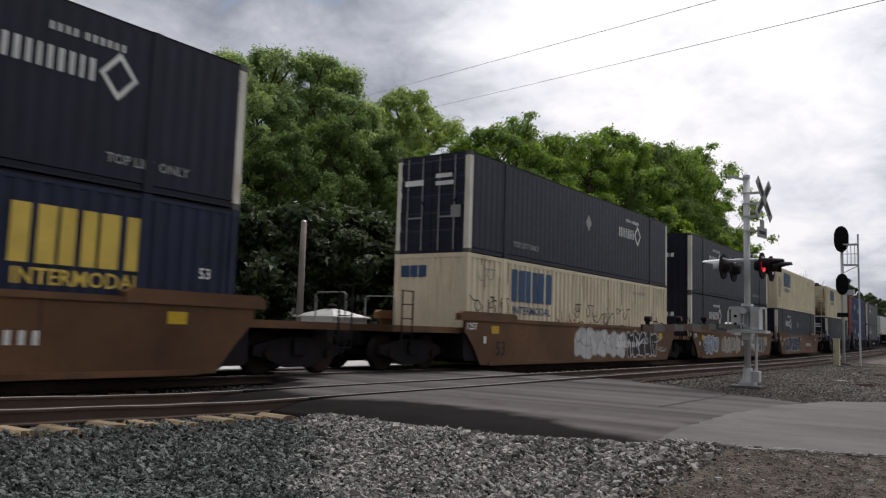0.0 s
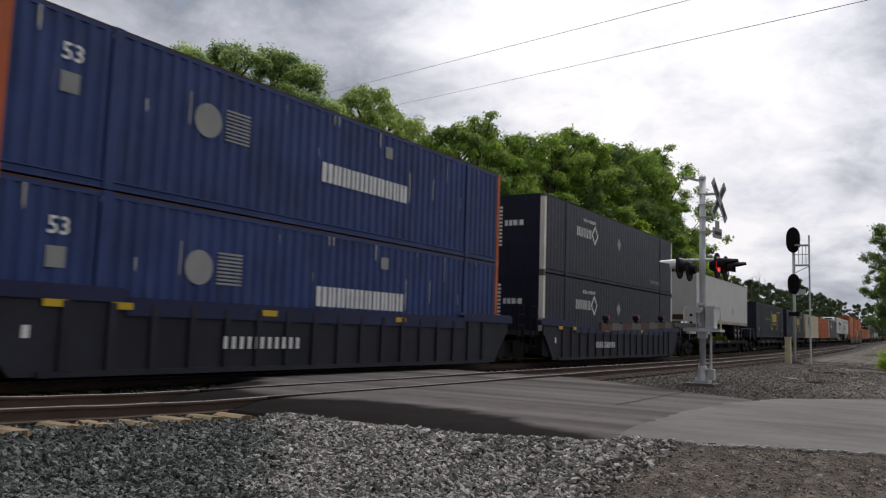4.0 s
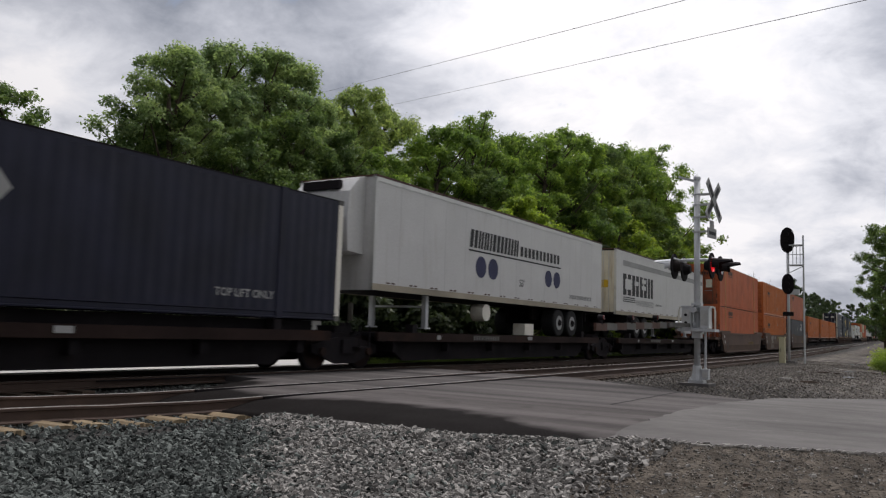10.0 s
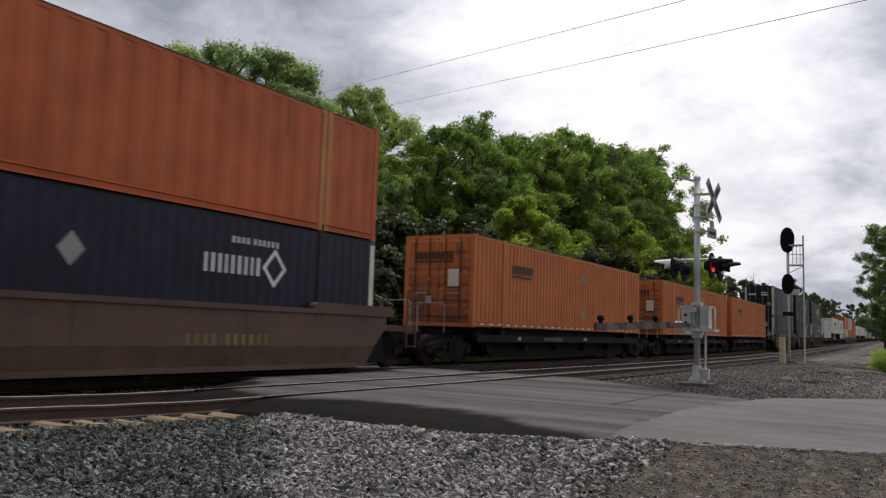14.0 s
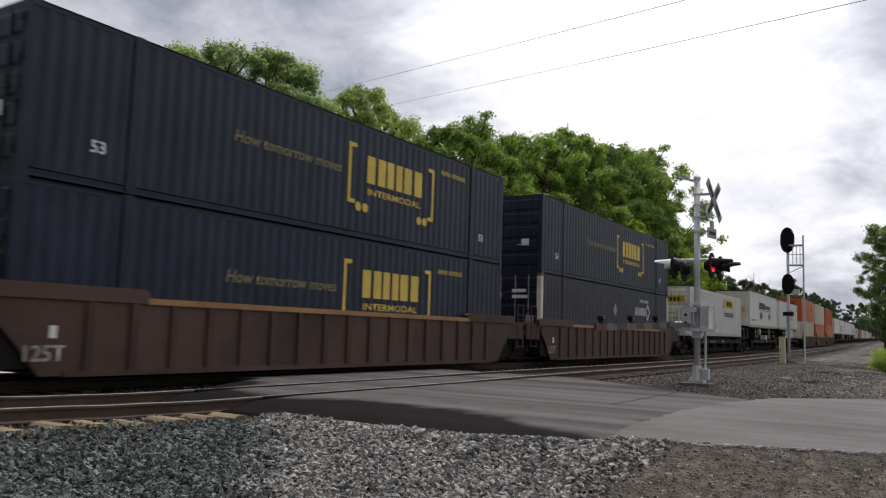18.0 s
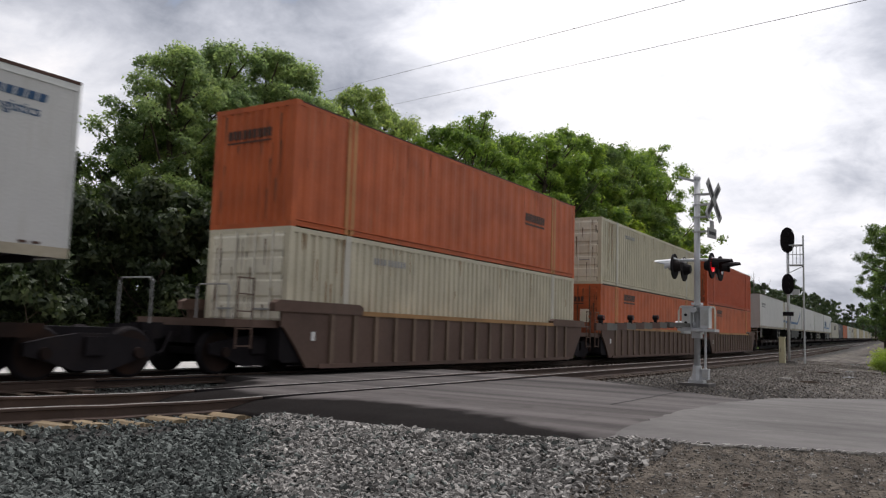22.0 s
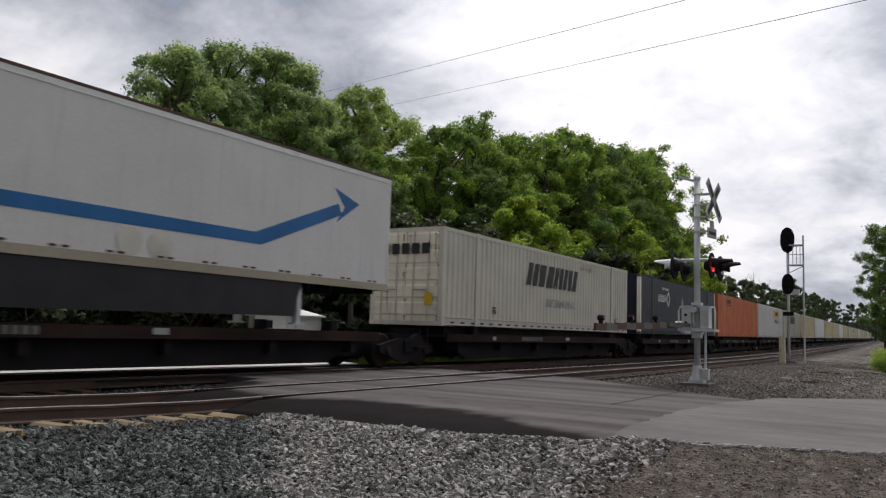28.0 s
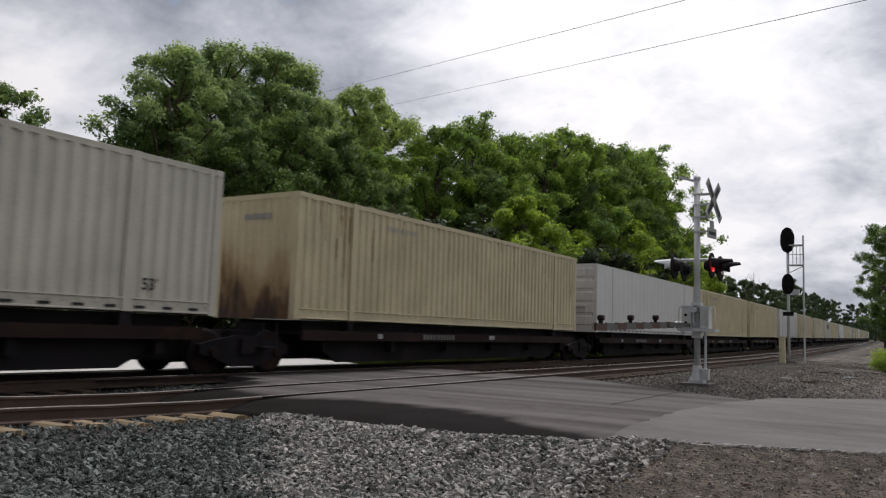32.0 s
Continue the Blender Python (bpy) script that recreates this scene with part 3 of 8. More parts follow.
def make_ground():
    xs, ys = spaced(2, 0.2, -900, 1600), spaced(2, 0.2, -900, 1200)
    nx, ny = len(xs), len(ys)
    verts = [(x, y, ground_z(x, y)) for y in ys for x in xs]
    faces = [(j * nx + i, j * nx + i + 1, (j + 1) * nx + i + 1, (j + 1) * nx + i) for j in range(ny - 1) for i in range(nx - 1)]
    me = bpy.data.meshes.new("ground")
    me.from_pydata(verts, [], faces)
    a, g = me.attributes.new("stone", 'FLOAT', 'POINT'), me.attributes.new("green", 'FLOAT', 'POINT')
    st, gr = [], []
    for x, y, z in verts:
        v = y - side(x)
        s = step(5.4, 6.8, v) * (1 - step(16.5, 18, v)) + math.exp(-((x - 6.2) / 2.0) ** 2) * step(2.6, 3.6, y) + 0.9 * step(14, 17, x) * (1 - step(90, 140, x)) * step(-2.0, 0.5, y)
        if 4 < x < 8 and 2 < y < 6 and bare(x, y):
            s *= 0.15
        st.append(min(1, s))
        n = noise.noise((x * 0.2, y * 0.2, 4.0))
        gr.append(min(1, step(16.8, 18.5, v + n) * (1 - on_road(x, y)) * (1 - 0.0) + step(30, 45, x) * (1 - step(0.2, 1.8, y - side(x) * 0.9 + n))) if y > -3 else 0.7)
    me.attributes.new("lane", 'FLOAT', 'POINT').data.foreach_set("value", [step(19, 26, x) * (1 - step(6.6, 7.6, y - side(x))) for x, y, z in verts])
    a.data.foreach_set("value", st)
    g.data.foreach_set("value", gr)
    me.materials.append(ground_mat())
    me.polygons.foreach_set("use_smooth", [True] * len(me.polygons))
    tagged(new("ground", me), "grey-brown stony ground with crushed stone and grass edges", "ground", kind="structure")


make_ground()


def plate(name, outline, z, material, label, category, thick=0.12, tilt=None):
    s = Shape()
    n = len(outline)
    zz = [z if tilt is None else tilt(x, y) for x, y in outline]
    top = [(x, y, q) for (x, y), q in zip(outline, zz)]
    s.poly(top)
    for i in range(n):
        j = (i + 1) % n
        s.poly([top[i], (top[i][0], top[i][1], zz[i] - thick), (top[j][0], top[j][1], zz[j] - thick), top[j]])
    return tagged(new(name, s.mesh(name, material)), label, category, kind="structure")


def worn_edge(a, b, n, amp, seed):
    """Points from a to b with a ragged, crumbling line."""
    r = random.Random(seed)
    return [(a[0] + (b[0] - a[0]) * i / n + (r.uniform(-amp, amp) if 0 < i < n else 0), a[1] + (b[1] - a[1]) * i / n + (r.uniform(-amp, amp) if 0 < i < n else 0)) for i in range(n)]


asphalt = [(11.6, 14.9), (11.6, 3.02), (15.4, 3.02)] + worn_edge((15.6, 3.3), (18.7, 7.7), 14, 0.06, 3) + [(18.9, 7.9), (18.9, 14.9)]
plate("road", asphalt, -0.038, M_ASPHALT, "dark worn asphalt road surface over the level crossing", "road")
TARRED = ((3.1, 8.15), (3.6, 8.3), (4.0, 8.4), (4.9, 8.8), (6.1, 9.25), (7.1, 9.25), (7.8, 9.0), (8.4, 8.65), (10.1, 9.1), (10.7, 10.5), (12.0, 11.2), (14.9, 11.5))


def shoulder():
    """The road's side: level paving that blackens and slumps towards the crushed stone."""
    r = random.Random(12)
    rows = [14.9 - 0.12 * i for i in range(100)]
    n = 26
    v, tar = [], []
    for y in rows:
        edge = road_left(y) + (0.2 if y > 7.7 else 0.0) + r.uniform(-0.05, 0.05)
        flat = step(3.1, 4.2, y)
        black = spline(TARRED, y) + 0.18 * noise.noise((y * 1.7, 3.0, 0.0)) + 0.10 * noise.noise((y * 5.0, 9.0, 0.0))
        for j in range(n):
            u = j / (n - 1)
            x = 11.6 + (edge - 11.6) * u
            d = x - edge
            z = -0.0382 - 0.045 * (1 - step(0.0, 1.6, d)) - (0.01 + 0.075 * flat) * (1 - step(0.0, 0.7, d)) + 0.006 * noise.noise((x * 2, y * 2, 1.0)) * (1 - step(10.8, 11.5, x))
            v.append((x, y, z))
            tar.append(step(-0.7, 0.5, black - x))
        v.append((edge - 0.06, y, -0.3))
        tar.append(1.0)
    n += 1
    f = [(i * n + j, i * n + j + 1, i * n + n + 1 + j, i * n + n + j) for i in range(len(rows) - 1) for j in range(n - 1)]
    me = bpy.data.meshes.new("road_shoulder")
    me.from_pydata(v, [], f)
    me.attributes.new("tar", 'FLOAT', 'POINT').data.foreach_set("value", tar)
    me.materials.append(edge_mat())
    me.polygons.foreach_set("use_smooth", [True] * len(f))
    tagged(new("road_shoulder", me), "black tarry asphalt edge sloping down to the stone", "road", kind="structure")


shoulder()
apron = worn_edge((8.20, 3.02), (8.40, 2.0), 10, 0.03, 5) + worn_edge((8.40, 2.0), (9.05, 0.48), 16, 0.035, 15) + worn_edge((9.05, 0.48), (13.4, -9), 10, 0.08, 6) + [(13.4, -9), (34, -9)] + worn_edge((34, -9), (18.3, 0.9), 10, 0.1, 7) \
    + worn_edge((18.3, 0.9), (16.2, 2.7), 8, 0.05, 8) + worn_edge((16.2, 2.7), (14.4, 3.16), 8, 0.04, 19) + worn_edge((14.4, 3.16), (11.8, 3.32), 12, 0.04, 9) + worn_edge((11.8, 3.32), (9.5, 3.22), 10, 0.04, 10) + worn_edge((9.5, 3.22), (8.20, 3.02), 6, 0.03, 20)
plate("pavement", apron, -0.030, M_CONCRETE, "pale worn grey road pavement with a crumbling edge", "pavement", 0.09)


def pale_rim():
    """Pale scuffs on the pavement."""
    r = random.Random(52)
    s = Shape()
    for _ in range(46):
        x, y = r.uniform(9.6, 17.0), r.uniform(1.2, 3.0)
        if y > 3.1 - max(0, x - 13.5) * 0.2:
            continue
        ln, w = r.uniform(0.05, 0.45), r.uniform(0.008, 0.03)
        s.poly([(x, y, -0.0262), (x + w, y - ln * 0.1, -0.0262), (x + w + ln * 0.25, y - ln, -0.0262), (x + ln * 0.2, y - ln * 0.9, -0.0262)])
    tagged(new("pavement_scuffs", s.mesh("pavement_scuffs", M_RIM)), "pale scuffs worn into the dark pavement", "pavement wear", kind="stuff")


pale_rim()
beyond = [(7.2, 14.92), (18.9, 14.92), (20.5, 19.2), (19.8, 21.6), (6.4, 21.6), (6.4, 19.3)]
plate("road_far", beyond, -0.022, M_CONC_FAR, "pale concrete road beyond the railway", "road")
apron_far = [(-22, 17.2), (6.2, 17.2), (6.2, 21.6), (-22, 21.6)]
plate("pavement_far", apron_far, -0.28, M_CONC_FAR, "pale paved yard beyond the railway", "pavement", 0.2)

# broken lighter crumbs along the pavement's edge
crumbs = Shape()
rr = random.Random(11)
for i in range(190):
    u = rr.random()
    off = rr.uniform(-0.09, 0.03)
    y = 3.0 - 2.7 * u
    x = (8.40 - 0.2 * (y - 2.0) if y > 2 else 8.40 + (2.0 - y) * 0.43) + off
    w, ln = rr.uniform(0.003, 0.014), rr.uniform(0.015, 0.09) * rr.choice((0.5, 1, 1.3))
    z = ground_z(x, y)
    crumbs.bar((x, y, z + 0.005), (x + ln * 0.3, y - ln * 0.9, z + rr.uniform(0.0, 0.02)), w * 2, w * 1.6)
tagged(new("pavement_crumbs", crumbs.mesh("pavement_crumbs", M_CRUMB)), "broken pale crumbs along the pavement edge", "rubble", kind="stuff")


def rail_xs():
    xs = [-70 + 4 * i for i in range(18)] + [0.5 * i for i in range(0, 41)][1:] + [24 + 4 * i for i in range(17)]
    while xs[-1] < 520:
        xs.append(xs[-1] + 8)
    return xs


def make_rail(name, v, label, near):
    prof = [(-0.065, -0.172), (0.065, -0.172), (0.065, -0.155), (0.012, -0.135), (0.012, -0.045), (0.036, -0.035), (0.036, -0.009), (0.026, -0.003), (-0.026, -0.003), (-0.036, -0.009), (-0.036, -0.035), (-0.012, -0.045),
            (-0.012, -0.135), (-0.065, -0.155)]
    head = [(-0.018, -0.0035), (0.018, -0.0035), (0.016, 0.0), (-0.016, 0.0)]
    rail = tagged(new(name), label, "rail", group="railway rails", kind="structure")
    for nm, pr, mt in (("rail_web", prof, M_RAILRUST), ("rail_head", head, M_STEEL)):
        s = Shape()
        n = len(pr)
        for x in rail_xs():
            s.v += [(x, v + side(x) + q[0], rise(x) + q[1] + (dip(x) if near else 0.0)) for q in pr]
        for i in range(len(rail_xs()) - 1):
            for j in range(n):
                s.f.append((i * n + j, i * n + (j + 1) % n, (i + 1) * n + (j + 1) % n, (i + 1) * n + j))
        part(nm, s, mt, rail)


for nm, v in (("rail_1", TRACK_NEAR - 0.75), ("rail_2", TRACK_NEAR + 0.75), ("rail_3", TRACK_FAR - 0.75), ("rail_4", TRACK_FAR + 0.75)):
    make_rail(nm, v, "worn steel rail with a bright running surface", v < 11)

# flangeway gaps beside the rails in the crossing
gaps = Shape()
for v in (TRACK_NEAR - 0.75, TRACK_NEAR + 0.75, TRACK_FAR - 0.75, TRACK_FAR + 0.75):
    for off in (-0.10, 0.045):
        gaps.box(8.6, 18.8, v + off + side(12), v + off + 0.055 + side(12), -0.05, -0.017 if off < 0 and v < 11 else -0.034)
tagged(new("flangeway", gaps.mesh("flangeway", M_BLACK)), "black rubber flangeway strips beside the rails", "crossing", kind="structure")


def make_ties():
    kinds = []
    r = random.Random(5)
    for k in range(6):
        # hewn timber with split, rounded ends
        base = Shape()
        n = 7
        front, back = [], []
        for side_y, row in ((-1.32, front), (1.32, back)):
            for i in range(n):
                u = i / (n - 1)
                row.append((-0.125 + 0.25 * u, side_y + r.uniform(-0.05, 0.04) * (1 if side_y < 0 else -1), -0.165 - 0.028 * (abs(2 * u - 1) ** 4) + r.uniform(-0.008, 0.006)))
        k0 = len(base.v)
        base.v += front + back + [(x, y, -0.31) for x, y, z in front] + [(x, y, -0.31) for x, y, z in back]
        for i in range(n - 1):
            base.f.append((k0 + i, k0 + i + 1, k0 + n + i + 1, k0 + n + i))
            base.f.append((k0 + 2 * n + i, k0 + 2 * n + i + 1, k0 + i + 1, k0 + i))
        base.f += [(k0, k0 + n, k0 + 3 * n, k0 + 2 * n), (k0 + n - 1, k0 + 3 * n - 1, k0 + 4 * n - 1, k0 + 2 * n - 1)]
        kinds.append(base.mesh("tie", M_TIE))
    bed = tagged(new("tie_bed"), "row of weathered tan wooden ties under the near track", "railway tie", kind="structure")
    for i in range(39):
        x = 7.68 - 0.515 * i
        ob = part("tie", kinds[r.randrange(6)], M_TIE, bed)
        ob.matrix_basis = pose(x, TRACK_NEAR + side(x) + r.uniform(-0.09, 0.05), rise(x) + dip(x) + 0.006 + r.uniform(-0.010, 0.006), 0, r.uniform(-2, 2), r.uniform(-2.5, 2.5))
    rest = Shape()
    for v, x0, x1 in ((TRACK_NEAR, 19.3, 130), (TRACK_FAR, -30, 8.2), (TRACK_FAR, 19.3, 130), (TRACK_NEAR, -40, -12.5)):
        x = x0
        while x < x1:
            yo = v + side(x) + r.uniform(-0.05, 0.05)
            rest.box(x - 0.115, x + 0.115, yo - 1.3, yo + 1.3, rise(x) - 0.3, rise(x) - 0.168)
            x += 0.53
    tagged(part("ties", rest, M_OLDTIE, bed), kind="stuff")


make_ties()

def scatter_stones(name, count, area, size, material, label, seed, keep, flat=(0.35, 0.75), tilt=0.4, heap=0.0, n=3):
    """Loose angular stones, each a split block with its own facets, resting on the ground."""
    r = random.Random(seed)
    nv, nf = [], []
    made = 0
    tries = 0
    while made < count and tries < count * 8:
        tries += 1
        x, y = area(r)
        if not keep(x, y, r):
            continue
        s = size(r)
        a = r.random() * 6.28
        ex, ey, ez = r.uniform(0.8, 1.55) * s, r.uniform(0.55, 1.05) * s, r.uniform(*flat) * s
        z = ground_z(x, y) + heap * r.random()
        tx, ty = r.uniform(-tilt, tilt), r.uniform(-tilt, tilt)
        k = len(nv)
        ca, sa = math.cos(a), math.sin(a)
        for level, shrink in ((-0.5, 1.0), (1.0, 0.72)):
            for q in range(n):
                b = 6.283 / n * q + r.uniform(-0.42, 0.42)
                px, py = math.cos(b) * ex * shrink, math.sin(b) * ey * shrink
                pz = level * ez * r.uniform(0.75, 1.2)
                nv.append((x + px * ca - py * sa, y + px * sa + py * ca, z + pz + tx * px + ty * py))
        nf.append(tuple(range(k + n, k + 2 * n)))
        nf += [(k + q, k + (q + 1) % n, k + n + (q + 1) % n, k + n + q) for q in range(n)]
        made += 1
    me = bpy.data.meshes.new(name)
    me.from_pydata(nv, [], nf)
    me.materials.append(material)
    tagged(new(name, me), label, "gravel", kind="stuff")


def before_track(r):
    """A place in the stone shoulder between the lane and the near rail."""
    while True:
        x, y = r.uniform(1.6, 8.8), r.uniform(2.3, 9.2)
        if 0.40 * y < x and x * x + y * y > 25:
            return x, y


def heaped(x, y, r):
    """Whether a spot belongs to the pale crushed stone rather than the dark ballast."""
    return x - y + 0.35 * noise.noise((x * 1.4, y * 1.4, 6.0)) + r.uniform(-0.35, 0.35) > 0.1


scatter_stones("ballast", 23000, before_track, lambda r: r.uniform(0.015, 0.036) if r.random() < 0.9 else r.uniform(0.034, 0.048), M_STONE, "grey angular ballast stones heaped beside the track", 21,
               lambda x, y, r: x < road_left(y) - 0.15 and not (bare(x, y) and r.random() < 0.93) and 2.6 + r.random() < y and (y < 7.55 or r.random() < 0.12) and not (heaped(x, y, r) and r.random() < 0.88), heap=0.03, flat=(0.35, 0.7), tilt=0.6, n=4)
scatter_stones("crushed_stone", 17000, before_track, lambda r: r.uniform(0.014, 0.036) if r.random() < 0.92 else r.uniform(0.036, 0.054), M_STONE_PALE, "pale crushed stone heaped along the road edge", 22,
               lambda x, y, r: x < road_left(y) - 0.02 and not (bare(x, y) and r.random() < 0.88) and y > 2.2 + r.random() * 1.2 and heaped(x, y, r), heap=0.03, flat=(0.25, 0.55), tilt=0.5, n=4)
scatter_stones("pebbles", 20000, lambda r: (r.uniform(4.2, 11), r.uniform(-1.2, 5.2)), lambda r: r.uniform(0.004, 0.012) if r.random() < 0.85 else r.uniform(0.012, 0.022), M_SOILSTONE, "brown pebbles scattered over bare soil", 23,
               lambda x, y, r: x < road_left(y) + 0.02 and (y < 3.2 or bare(x, y)))
scatter_stones("pale_pebbles", 6500, lambda r: (r.uniform(4.2, 11), r.uniform(-1.2, 4.6)), lambda r: r.uniform(0.005, 0.016) if r.random() < 0.9 else r.uniform(0.016, 0.032), M_STONE_PALE, "pale pebbles scattered over bare soil", 27,
               lambda x, y, r: x < road_left(y) + 0.02 and (y < 3.3 or bare(x, y)))
scatter_stones("far_ballast", 26000, lambda r: (15.2 + 42 * r.random() ** 1.7, r.uniform(0.2, 9.0)), lambda r: r.uniform(0.013, 0.036), M_LANESTONE, "brown-grey ballast stones around the crossing mast", 24,
               lambda x, y, r: on_road(x, y) < 0.5 and y - side(x) < 8.0 and (y > 3.4 or r.random() < 0.25 + 0.22 * y), flat=(0.4, 0.8), tilt=0.6)
scatter_stones("track_ballast", 10000, lambda r: (r.uniform(-4, 60) if r.random() < 0.5 else r.uniform(3, 11.5), r.uniform(8.0, 16.5)), lambda r: r.uniform(0.02, 0.04), M_STONE, "dark ballast between the rails", 25,
               lambda x, y, r: on_road(x, y) < 0.3)

# ---- crossing mast with signals and gate ----
def disc(s, c, r, t, n=18, axis='y'):
    k = []
    pts = [(c[0], c[1] - t / 2, c[2]), (c[0], c[1] + t / 2, c[2])] if axis == 'y' else [(c[0] - t / 2, c[1], c[2]), (c[0] + t / 2, c[1], c[2])]
    return s.tube(pts, r, n)


def crossing_mast():
    mx, my = 19.0, 4.86
    gz = ground_z(mx, my)
    mast = thing("crossing_mast", "grey galvanised railway crossing mast with flashing lights and a crossbuck", "crossing signal", m=pose(mx, my, 0))
    part("foundation", Shape().box(-0.34, 0.34, -0.34, 0.34, gz - 0.3, gz + 0.07), M_CONCRETE, mast, "pale concrete foundation")
    part("base_casting", Shape().box(-0.17, 0.17, -0.17, 0.17, gz + 0.07, gz + 0.14).tube([(0, 0, gz + 0.14), (0, 0, gz + 0.30), (0, 0, 0.42)], [0.15, 0.115, 0.10], 12), M_GALV, mast)
    part("pole", Shape().tube([(0, 0, 0.38), (0, 0, 4.86)], 0.075, 12), M_GALV, mast, smooth=True)
    part("finial", Shape().tube([(0, 0, 4.86), (0, 0, 4.93), (0, 0, 5.0)], [0.085, 0.085, 0.02], 12), M_GALV, mast)
    part("bell_arm", Shape().bar((0, 0.0, 4.82), (-0.02, 0.43, 4.96), 0.09, 0.05), M_GALV, mast)
    for z in (4.5, 4.25, 3.95, 3.6):
        part("bracket", Shape().box(-0.09, 0.09, -0.30, 0.09, z - 0.015, z + 0.015), M_GALV, mast)
    # crossbuck: two boards crossed, facing along the road
    y = -0.40
    for a in (1, -1):
        c, sn = math.cos(radians(45)), math.sin(radians(45))
        bd = part("crossbuck_board", Shape().bar((-0.6 * c, y + 0.012 * a, 4.32 - 0.6 * sn * a), (0.6 * c, y + 0.012 * a, 4.32 + 0.6 * sn * a), 0.02, 0.21, up=(-sn * a, 0, c)), M_LOGOGRY, mast,
                  "grey-white reflective board with dark lettering bars")
        bd.matrix_basis = pose(0, 0, 0, 0, 0, -7)
        for u in (-0.42, -0.3, -0.18, 0.18, 0.3, 0.42):
            k = Shape().bar((u * c - 0.04, y + 0.012 * a - 0.013, 4.32 + u * sn * a - 0.04 * a), (u * c + 0.04, y + 0.012 * a - 0.013, 4.32 + u * sn * a + 0.04 * a), 0.004, 0.12, up=(-sn * a, 0, c))
            part("lettering_bar", k, M_LOGOBLK, bd)
    sg = part("track_count_sign", Shape().box(-0.24, 0.24, -0.375, -0.355, 3.42, 3.66).box(-0.1, 0.1, -0.375, -0.355, 3.66, 3.84), M_LOGOGRY, mast, "small grey-white plate below the crossbuck")
    sg.matrix_basis = pose(0, 0, 0, 0, 0, -10)
    part("lettering_bar", Shape().box(-0.18, 0.18, -0.378, -0.375, 3.5, 3.58), M_LOGOBLK, sg)
    # light pairs on cross arms
    for face, yy, lit in ((-1, -0.44, True), (1, 0.42, False)):
        part("cross_arm", Shape().tube([(-0.55, yy + 0.0, 2.92), (0.55, yy + 0.0, 2.92)], 0.03, 8).tube([(0, 0, 2.92), (0, yy, 2.92)], 0.035, 8), M_GALV, mast)
        for i, xx in enumerate((-0.42, 0.42)):
            zz = 2.74
            lamp = part("flashing_light", disc(Shape(), (xx, yy, zz), 0.30, 0.03, 24), M_BLACK, mast, "black flashing light with a round backing")
            part("housing", Shape().tube([(xx, yy - face * 0.16, zz), (xx, yy, zz)], [0.10, 0.16], 14), M_BLACK, lamp)
            part("lens", disc(Shape(), (xx, yy + face * 0.025, zz), 0.145, 0.03, 18), M_RED_GLOW if (lit and i == 0) else M_REDLENS, lamp, "red lens")
            h = Shape()
            n = 10
            k = len(h.v)
            for q in range(n + 1):
                a = math.pi * (-0.08 + 1.16 * q / n)
                dx, dz = 0.18 * math.cos(a), 0.18 * math.sin(a)
                ln = 0.42 if 0.2 < q / n < 0.8 else 0.16
                for sc in (1.0, 0.93):
                    h.v += [(xx + dx * sc, yy + face * 0.03, zz + dz * sc), (xx + dx * sc, yy + face * (0.03 + ln), zz + dz * sc - 0.03)]
            for q in range(n):
                b = k + q * 4
                h.f += [(b, b + 4, b + 5, b + 1), (b + 2, b + 3, b + 7, b + 6), (b + 1, b + 5, b + 7, b + 3)]
            part("hood", h, M_BLACK if face < 0 else M_GALV, lamp)
    # gate mechanism, counterweights and arm
    mech = part("gate_mechanism", Shape().box(-0.24, 0.24, 0.09, 0.30, 1.28, 1.78).box(-0.26, 0.26, 0.07, 0.32, 1.78, 1.82), M_GALV, mast, "grey gate mechanism case")
    part("case_door", Shape().box(-0.255, -0.24, 0.11, 0.28, 1.34, 1.72), M_ALU, mech)
    for z in (1.42, 1.6):
        part("case_bolt", Shape().tube([(-0.275, 0.2, z), (-0.255, 0.2, z)], 0.035, 10), M_BLACK, mech)
    for y in (0.38, -0.46):
        hoop = [(-0.2, y, 1.28), (-0.2, y, 1.70), (-0.18, y - 0.02 * (1 if y > 0 else -1), 1.78), (-0.14, y - 0.07 * (1 if y > 0 else -1), 1.80)]
        part("guard_hoop", Shape().tube(hoop, 0.022, 8), M_WHITEPOST, mast, "white guard hoop")
    part("motor_cover", Shape().tube([(-0.02, 0.02, 1.72), (-0.30, 0.02, 1.72)], 0.07, 12), M_GALV, mech)
    jb = part("junction_box", Shape().box(-0.15, 0.15, -0.30, -0.10, 1.30, 1.78).box(-0.17, 0.17, -0.33, -0.08, 1.78, 1.82), M_GALV, mast)
    part("cover", Shape().box(-0.165, -0.15, -0.28, -0.12, 1.36, 1.72), M_ALU, jb)
    for z in (1.24, 1.84):
        part("clamp", Shape().box(-0.11, 0.11, -0.11, 0.11, z, z + 0.06), M_GALV, mast)
    part("lower_bracket", Shape().box(-0.24, 0.20, -0.46, 0.40, 1.22, 1.28).box(-0.10, 0.10, -0.10, 0.10, 1.06, 1.22), M_GALV, mast)
    part("conduit", Shape().tube([(0.0, -0.19, 0.35), (0.0, -0.19, 1.3)], 0.03, 8), M_GALV, mast)
    mb = part("meter_box", Shape().box(-0.09, 0.09, -0.27, -0.12, gz + 0.16, 0.33).box(-0.10, 0.10, -0.28, -0.11, 0.33, 0.35), M_GALV, mast)
    part("cover", Shape().box(-0.105, -0.09, -0.25, -0.14, gz + 0.20, 0.30), M_ALU, mb)
